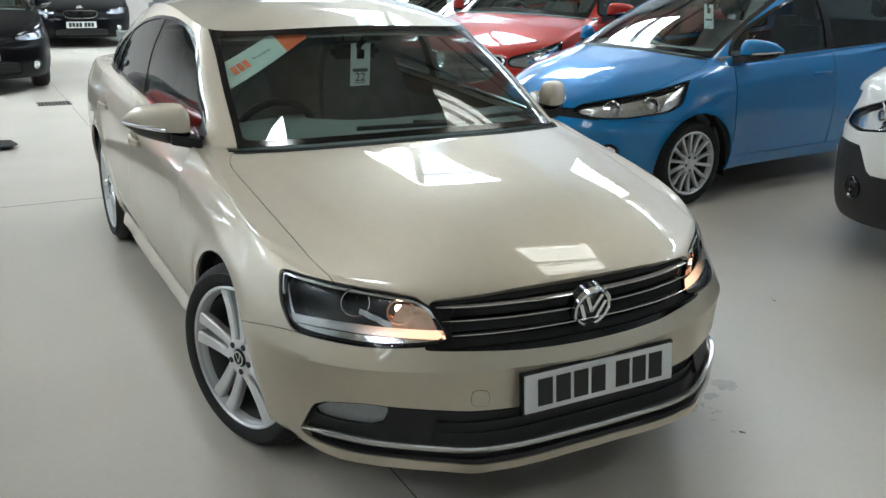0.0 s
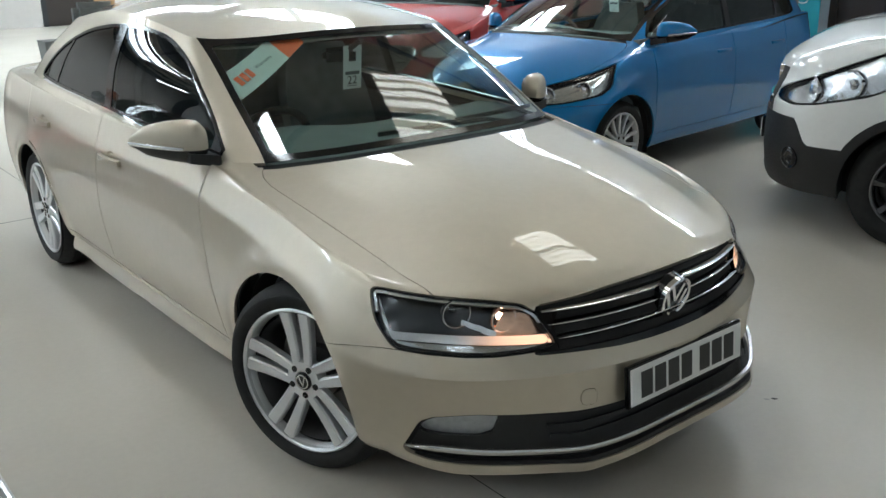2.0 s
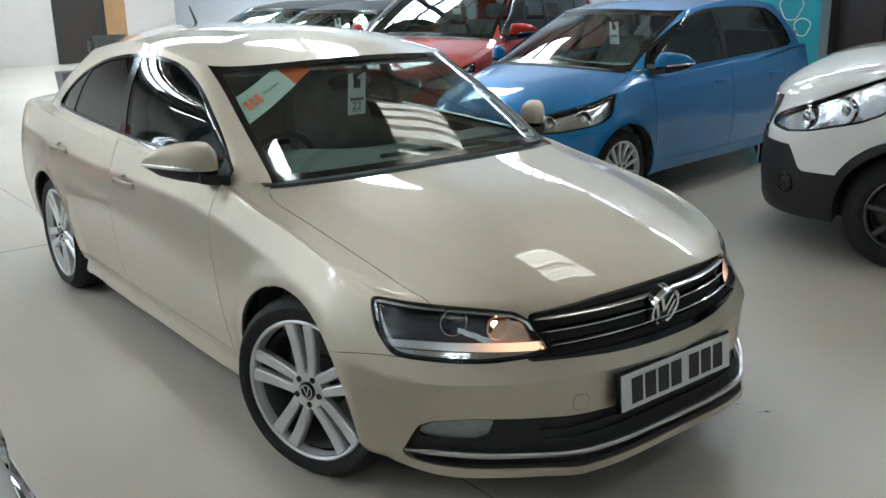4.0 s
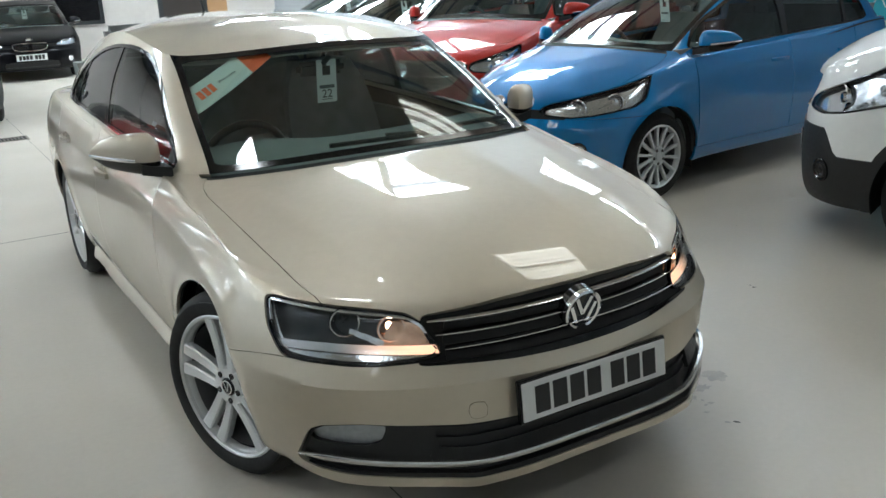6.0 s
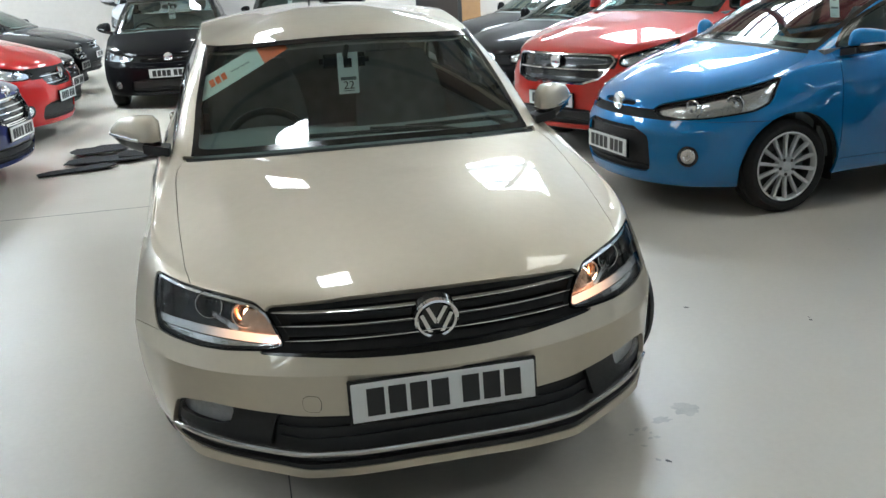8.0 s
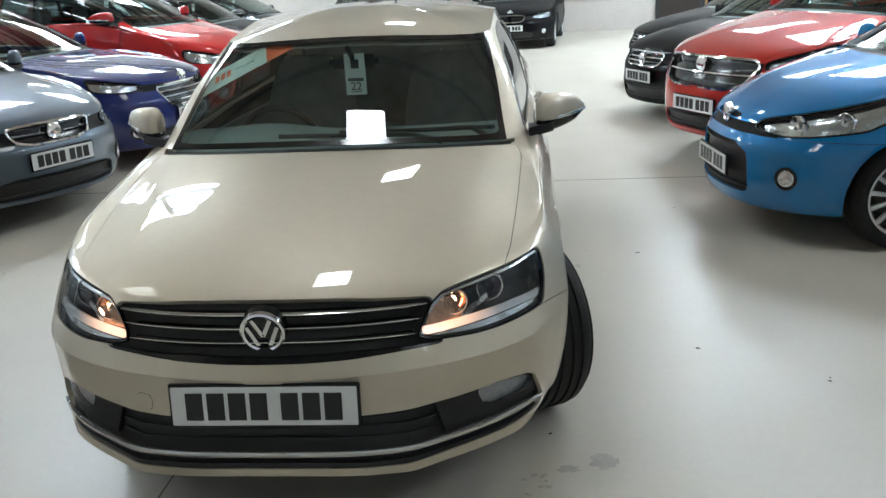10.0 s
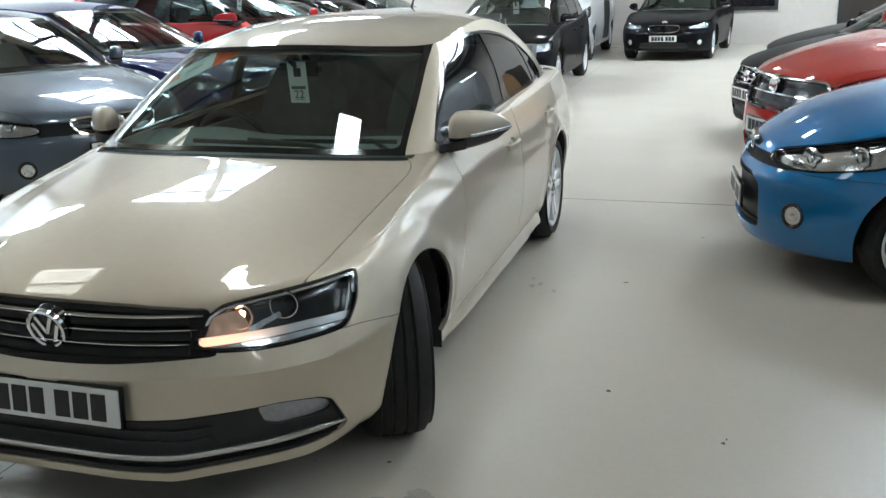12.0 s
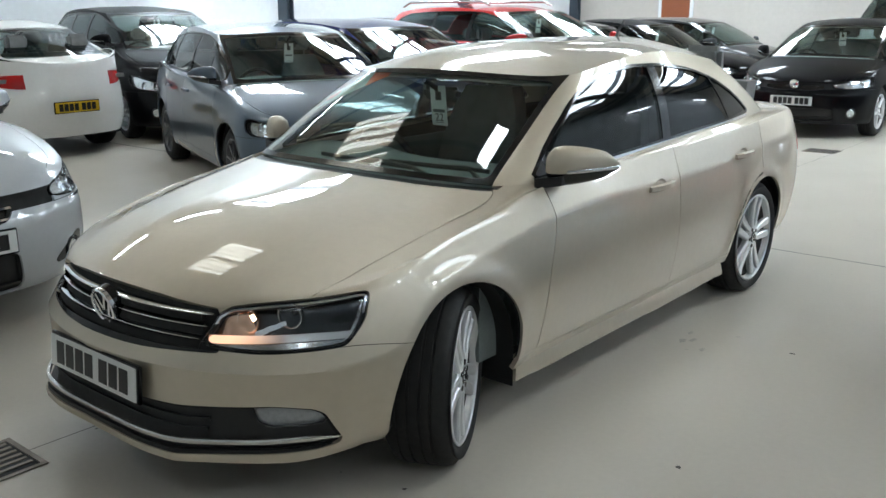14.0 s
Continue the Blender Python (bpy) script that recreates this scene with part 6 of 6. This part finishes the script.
part("window_frame", Build().box((1.75, Y1 - 0.06, 0.78), (2.9, Y1, 0.86)).box((1.75, Y1 - 0.06, 1.86), (2.9, Y1, 1.94)).box((1.75, Y1 - 0.06, 0.86), (1.83, Y1, 1.86)).box((2.82, Y1 - 0.06, 0.86), (2.9, Y1, 1.86)).mesh("window_frame", FRAME_DARK), win)
part("pane", Build().box((1.83, Y1 - 0.03, 0.86), (2.82, Y1 - 0.02, 1.86)).mesh("pane", GLOSS_BLACK), win)

dr = new("door_2")
tagged(dr, "dark doorway with a brown timber side in the far wall", "door", "", "structure")
part("leaf", Build().box((4.3, Y1 - 0.05, 0.01), (5.3, Y1 - 0.01, 2.1)).mesh("leaf", BROWN), dr)
part("side_panel", Build().box((5.4, Y1 - 0.08, 0.01), (5.9, Y1 - 0.01, 2.1)).mesh("side_panel", plain("tan_timber", (0.36, 0.2, 0.09), 0.5, 0, 0.1, 4)), dr)
part("door_frame", Build().box((4.2, Y1 - 0.07, 0.005), (4.3, Y1, 2.2)).box((5.3, Y1 - 0.07, 0.005), (5.4, Y1, 2.2)).box((4.3, Y1 - 0.07, 2.1), (5.3, Y1, 2.2)).mesh("door_frame", FRAME_DARK), dr)

# ---------------------------------------------------------------- things
hero_car, hero_shell = saloon()
sticker(hero_shell)
hanger(pose(0.01, 0.866, 1.138, 6, 0, 0), "22")

# ---------------------------------------------------------------- the parked cars
FIESTA = spec(3.95, 0.86, 1.47, 2.489, 0.80, hood=0.70, cowl=1.0, cowl_y=0.12, head_y=0.88, belt=0.95, nf=2.3, df=0.7, lamp_in=0.43, lamp_out=1.36,
              lamp_z=(0.60, 0.70), lamp_rise=0.15, grille=(0.25, 0.66, 0.69), bars=0, intake=(0.50, 0.265, 0.54), grille_taper=0.9, badge_z=0.67, plate_z=0.40,
              fog=(0.80, 0.375), pillar=1.42, door_end=2.28, hood_bulge=0.06, tail_lamp=(0.80, 1.20), tail_lead=0.17, tail_lean=0.10, tail_in=0.40)
make_car("hatchback_car", "bright blue metallic five-door hatchback with silver multi-spoke wheels", FIESTA, BLUE, pose(2.70, 2.54, 0, 0, 0, -85), wheel_style="multi", wheel_r=0.295, rim=0.21)

CRV = spec(4.6, 0.91, 1.68, 2.62, 0.92, hood=0.87, cowl=1.14, cowl_y=0.18, head_y=0.92, belt=1.10, clear=0.24, nf=2.3, lamp_in=0.66, lamp_out=1.25, lamp_z=(0.74, 0.85), lamp_rise=0.10,
           grille=(0.68, 0.61, 0.85), bars=1, grille_taper=0.72, intake=(0.6, 0.28, 0.41), badge_z=0.785, plate_z=0.48, fog=(0.85, 0.5), hood_bulge=0.05, pillar=1.55, door_end=2.5, rails=SATIN)
make_car("suv_car", "deep red sport utility car with a chrome-barred grille", CRV, RED_DARK, pose(2.93, 4.50, 0, 0, 0, -66), front="frame", wheel_style="five", wheel_r=0.345, rim=0.225, skirt=None, cladding=BLACK)

VOLVO = spec(4.37, 0.90, 1.44, 2.65, 0.92, hood=0.74, cowl=0.98, cowl_y=0.2, head_y=0.95, nf=2.2, lamp_in=0.58, lamp_out=1.2, lamp_z=(0.60, 0.72), grille=(0.42, 0.54, 0.70), bars=4, intake=(0.6, 0.22, 0.36), badge_z=0.62, plate_z=0.45)
make_car("hatchback_car", "glossy black five-door hatchback with a chrome-framed grille", VOLVO, BLACK_CAR, pose(2.83, 6.75, 0, 0, 0, -70), front="frame")
make_car("hatchback_car", "black hatchback parked at the end of the row", VOLVO, BLACK_CAR, pose(3.15, 9.1, 0, 0, 0, -74))

VAN = spec(4.8, 0.95, 1.94, 3.0, 0.90, hood=0.98, cowl=1.22, cowl_y=0.05, head_y=0.75, belt=1.15, clear=0.24, nf=2.4, df=0.6, lamp_in=0.62, lamp_out=1.5, lamp_z=(0.73, 0.83), lamp_rise=0.27, grille=(0.5, 0.66, 0.76),
           bars=2, intake=(0.5, 0.3, 0.42), badge_z=0.82, plate_z=0.5, fog=(0.9, 0.42), bumper_z=0.66, pillar=1.35, door_end=1.4, rear_glass=GLOSS_BLACK, mirror_black=True, mirror_scale=1.3, hood_bulge=0.08, bumper_step=(-0.64, 0.52), fog_mat=GLOSS_BLACK, hood_vent=True)
make_car("panel_van", "white panel van with a black plastic front bumper", VAN, WHITE_CAR, pose(3.64, 0.09, 0, 0, 0, -158), wheel_style="seven", rim_mat=ALLOY_DARK, wheel_r=0.325, rim=0.20, skirt=BLACK, cladding=BLACK, category="van", tag=False)

BMW = spec(4.62, 0.905, 1.43, 2.81, 0.80, hood=0.70, cowl=0.95, cowl_y=0.45, head_y=1.12, belt=0.93, tail="saloon", nf=2.3, lamp_in=0.50, lamp_out=1.12, lamp_z=(0.60, 0.69), lamp_rise=0.06, grille=(0.36, 0.54, 0.68), bars=0,
           intake=(0.55, 0.22, 0.36), badge_z=0.72, plate_z=0.43)
make_car("saloon_car", "black four-door saloon with a split chrome grille at the far wall", BMW, BLACK_CAR, pose(0.69, 16.35, 0, 0, 0, -6), front="kidney", wheel_style="five")

TRANSIT = spec(4.97, 0.99, 2.0, 2.93, 0.95, hood=1.05, cowl=1.30, cowl_y=0.0, head_y=0.8, belt=1.25, clear=0.22, lamp_in=0.66, lamp_out=1.25, lamp_z=(0.82, 0.95), lamp_rise=0.12, grille=(0.62, 0.66, 0.92), bars=4,
               intake=(0.55, 0.3, 0.5), badge_z=0.95, plate_z=0.5, pillar=1.4, door_end=1.45, rear_glass=GLOSS_BLACK, mirror_scale=1.4)
make_car("panel_van", "pale silver panel van parked by the far wall", TRANSIT, PALE_SILVER, pose(-1.75, 15.95, 0, 0, 0, 0), front="frame", wheel_r=0.335, rim=0.2, category="van", tag=False)

CIVIC = spec(4.25, 0.88, 1.46, 2.63, 0.88, hood=0.74, cowl=0.98, cowl_y=0.02, head_y=0.85, nf=2.3, lamp_in=0.50, lamp_out=1.2, lamp_z=(0.62, 0.71), lamp_rise=0.06, grille=(0.48, 0.60, 0.68), bars=0, intake=(0.6, 0.24, 0.40), badge_z=0.67, plate_z=0.47, fog=(0.82, 0.34))
make_car("hatchback_car", "black five-door hatchback parked facing down the aisle", CIVIC, BLACK_CAR, pose(-1.32, 10.2, 0, 0, 0, 0), wheel_style="five")

LEON = spec(4.26, 0.90, 1.46, 2.63, 0.86, hood=0.72, cowl=0.98, cowl_y=0.2, head_y=0.95, nf=2.2, lamp_in=0.60, lamp_out=1.15, lamp_z=(0.59, 0.69), lamp_rise=0.04, grille=(0.42, 0.56, 0.70), bars=3, grille_taper=0.75, intake=(0.62, 0.22, 0.36), badge_z=0.635, plate_z=0.46)
make_car("hatchback_car", "slate grey five-door hatchback with dark wheels", LEON, SLATE, pose(-3.22, 3.17, 0, 0, 0, 68), front="frame", rim_mat=ALLOY_DARK, grille_mat=GLOSS_BLACK)

MONDEO = spec(4.87, 0.925, 1.49, 2.85, 0.96, hood=0.78, cowl=1.0, cowl_y=0.35, head_y=1.12, nf=2.3, lamp_in=0.58, lamp_out=1.15, lamp_z=(0.68, 0.76), lamp_rise=0.06, grille=(0.48, 0.50, 0.72), bars=5, grille_taper=0.7, intake=(0.6, 0.22, 0.34), badge_z=0.76, plate_z=0.44)
make_car("estate_car", "dark blue metallic family hatchback with a chrome barred grille", MONDEO, NAVY, pose(-3.25, 5.25, 0, 0, 0, 82), front="frame")

ZAFIRA = spec(4.66, 0.94, 1.66, 2.76, 0.95, hood=0.84, cowl=1.12, cowl_y=0.1, head_y=0.95, nf=2.2, lamp_in=0.56, lamp_out=1.18, lamp_z=(0.68, 0.78), lamp_rise=0.08, grille=(0.50, 0.58, 0.74), bars=2, intake=(0.6, 0.24, 0.42), badge_z=0.70, plate_z=0.46, rails=SATIN)
make_car("people_carrier", "bright red people carrier with a chrome grille bar", ZAFIRA, RED, pose(-3.28, 7.85, 0, 0, 0, 82))

MERC = spec(4.6, 0.89, 1.44, 2.76, 0.84, hood=0.74, cowl=0.97, cowl_y=0.4, head_y=1.05, tail="saloon", lamp_in=0.55, lamp_out=1.15, lamp_z=(0.61, 0.71), grille=(0.45, 0.54, 0.70), bars=3, intake=(0.6, 0.22, 0.38), badge_z=0.63, plate_z=0.44)
make_car("saloon_car", "dark grey four-door saloon in the side row", MERC, DARK_GREY_CAR, pose(-3.33, 9.60, 0, 0, 0, 84), front="frame")
make_car("saloon_car", "black saloon further along the side row", MERC, BLACK_CAR, pose(-3.6, 12.2, 0, 0, 0, 86), front="frame")
make_car("hatchback_car", "dark grey hatchback at the end of the side row", LEON, DARK_GREY_CAR, pose(-3.7, 14.5, 0, 0, 0, 86))

LEXUS = spec(4.32, 0.885, 1.45, 2.6, 0.90, hood=0.72, cowl=0.98, cowl_y=0.15, head_y=0.92, nf=2.3, lamp_in=0.62, lamp_out=1.42, lamp_z=(0.60, 0.70), lamp_rise=0.09, grille=(0.34, 0.54, 0.64), bars=2, intake=(0.34, 0.2, 0.42), badge_z=0.67, plate_z=0.46, fog=(0.74, 0.345), strip_z=0.575, vent=(0.70, 0.34))
make_car("hatchback_car", "silver five-door hatchback parked beside the saloon", LEXUS, SILVER, pose(-2.66, -0.55, 0, 0, 0, 90))

BEETLE = spec(4.28, 0.905, 1.49, 2.54, 0.86, hood=0.78, cowl=1.0, cowl_y=0.35, head_y=0.98, belt=1.02, nf=1.9, df=0.75, dr=0.75, lamp_in=0.7, lamp_out=1.2, pillar=1.95, door_end=2.0, tail_lamp=(0.72, 0.92), tail_in=0.5, rear_plate_z=0.56)
BEETLE.update(rear_y=2.55, glass_y=3.25, glass_z=1.08, tail_z=0.98, dlo_end=2.9)
make_car("coupe_car", "white rounded two-door hatchback seen from behind with a yellow plate", BEETLE, WHITE_CAR, pose(-10.3, 2.72, 0, 0, 0, -88), wheel_style="five")

PICASSO = spec(4.43, 0.91, 1.66, 2.78, 0.90, hood=0.86, cowl=1.12, cowl_y=0.0, head_y=0.85, lamp_in=0.5, lamp_out=1.2, lamp_z=(0.62, 0.72), lamp_rise=0.1, grille=(0.5, 0.74, 0.82), bars=2, intake=(0.6, 0.28, 0.5), badge_z=0.8, plate_z=0.5)
make_car("people_carrier", "black people carrier parked in the row behind", PICASSO, BLACK_CAR, pose(-7.75, 4.85, 0, 0, 0, 78), wheel_r=0.325)
make_car("hatchback_car", "white hatchback in the row behind", FIESTA, WHITE_CAR, pose(-9.2, 7.3, 0, 0, 0, 88))
make_car("hatchback_car", "pale silver hatchback in the row behind", FIESTA, SILVER, pose(-9.2, 12.0, 0, 0, 0, 88))
make_car("hatchback_car", "dark blue hatchback in the row behind", LEON, NAVY, pose(-9.2, 14.3, 0, 0, 0, 88))

# ---------------------------------------------------------------- small things
for n, (x, y, a, w, l) in enumerate(((-1.95, 5.35, 12, 0.66, 0.22), (-1.72, 5.72, -8, 0.74, 0.34), (-1.86, 6.25, 25, 0.56, 0.40), (-1.40, 5.85, 8, 0.50, 0.36))):
    b = Build()
    out = [(-w / 2, -l / 2), (w * 0.3, -l / 2 - 0.02), (w / 2, -l * 0.25), (w * 0.47, l * 0.35), (w * 0.12, l / 2), (-w * 0.05, l * 0.30), (-w * 0.34, l * 0.42), (-w * 0.52, l * 0.1)]
    b.loft([[(p[0], p[1], z_ + 0.012 * math.sin(3 * p[0] + n)) for p in out] for z_ in (0.012 + 0.006 * n, 0.021 + 0.006 * n)])
    ob = new("floor_mat", b.mesh("floor_mat", MAT, 30))
    ob.matrix_basis = pose(x, y, 0.004, 0, 0, a)
    tagged(ob, "black carpet car mat lying loose on the floor", "car mat", "loose car mats")


def drain(x, y, w, l, a):
    d = new("floor_drain")
    tagged(d, "rusty iron drain grate let into the floor", "drain")
    d.matrix_basis = pose(x, y, 0.0, 0, 0, a)
    f = Build().box((-w / 2, -l / 2, 0.001), (w / 2, -l / 2 + 0.02, 0.005)).box((-w / 2, l / 2 - 0.02, 0.001), (w / 2, l / 2, 0.005)).box((-w / 2, -l / 2 + 0.02, 0.001), (-w / 2 + 0.02, l / 2 - 0.02, 0.005)).box((w / 2 - 0.02, -l / 2 + 0.02, 0.001), (w / 2, l / 2 - 0.02, 0.005))
    part("grate_frame", f.mesh("grate_frame", GRATE), d)
    # flat black sheet in place of the shade in the pit below
    part("pit_shade", Build().box((-w / 2 + 0.02, -l / 2 + 0.02, 0.0008), (w / 2 - 0.02, l / 2 - 0.02, 0.0018)).mesh("pit_shade", DARK), d)
    n = int((w - 0.06) / 0.035)
    for k in range(n):
        x0 = -w / 2 + 0.03 + k * (w - 0.06) / n
        part("grate_bar", Build().box((x0, -l / 2 + 0.03, 0.002), (x0 + 0.016, l / 2 - 0.03, 0.005)).mesh("grate_bar", GRATE), d)


drain(-0.445, -1.03, 0.3, 0.2, 0)
drain(-0.60, 8.4, 0.36, 0.3, 0)

# banner and dark door on the side wall
bn = new("roller_banner")
tagged(bn, "teal roller banner with white line drawings by the side wall", "banner")
part("banner_sheet", Build().box((X1 - 0.32, 2.66, 0.06), (X1 - 0.317, 3.46, 2.05)).mesh("banner_sheet", TEAL), bn)
part("banner_foot", Build().box((X1 - 0.40, 2.64, 0.0), (X1 - 0.24, 3.48, 0.07), bevel=0.02).mesh("banner_foot", SATIN), bn)
for (cy_, cz_, r_) in ((3.0, 1.30, 0.13), (2.86, 1.10, 0.09), (3.12, 1.08, 0.10), (2.95, 0.85, 0.06)):
    pts = [(X1 - 0.322, cy_ + r_ * math.cos(a) * (1 + 0.15 * math.sin(3 * a)), cz_ + r_ * math.sin(a)) for a in np.linspace(0, 2 * math.pi, 25)]
    part("line_drawing", Build().tube(pts, 0.007, 6).mesh("line_drawing", CARD), bn)
part("logo_oval", Build().lathe([(0.05, 0.0), (0.05, 0.004), (0.001, 0.004)], 20, Matrix.Translation((X1 - 0.32, 2.86, 0.62)) @ pose(0, 0, 0, 0, 0, 180)).mesh("logo_oval", CARD), bn)
dd = new("door_3")
tagged(dd, "dark brown double door in the side wall", "door", "", "structure")
for y_ in (1.62, 2.12):
    part("leaf", Build().box((X1 - 0.06, y_, 0.01), (X1 - 0.01, y_ + 0.49, 2.05), bevel=0.006).mesh("leaf", BROWN), dd)
part("door_frame", Build().box((X1 - 0.08, 1.54, 0.005), (X1, 1.62, 2.12)).box((X1 - 0.08, 2.61, 0.005), (X1, 2.69, 2.12)).box((X1 - 0.08, 1.62, 2.05), (X1, 2.61, 2.12)).mesh("door_frame", BROWN), dd)
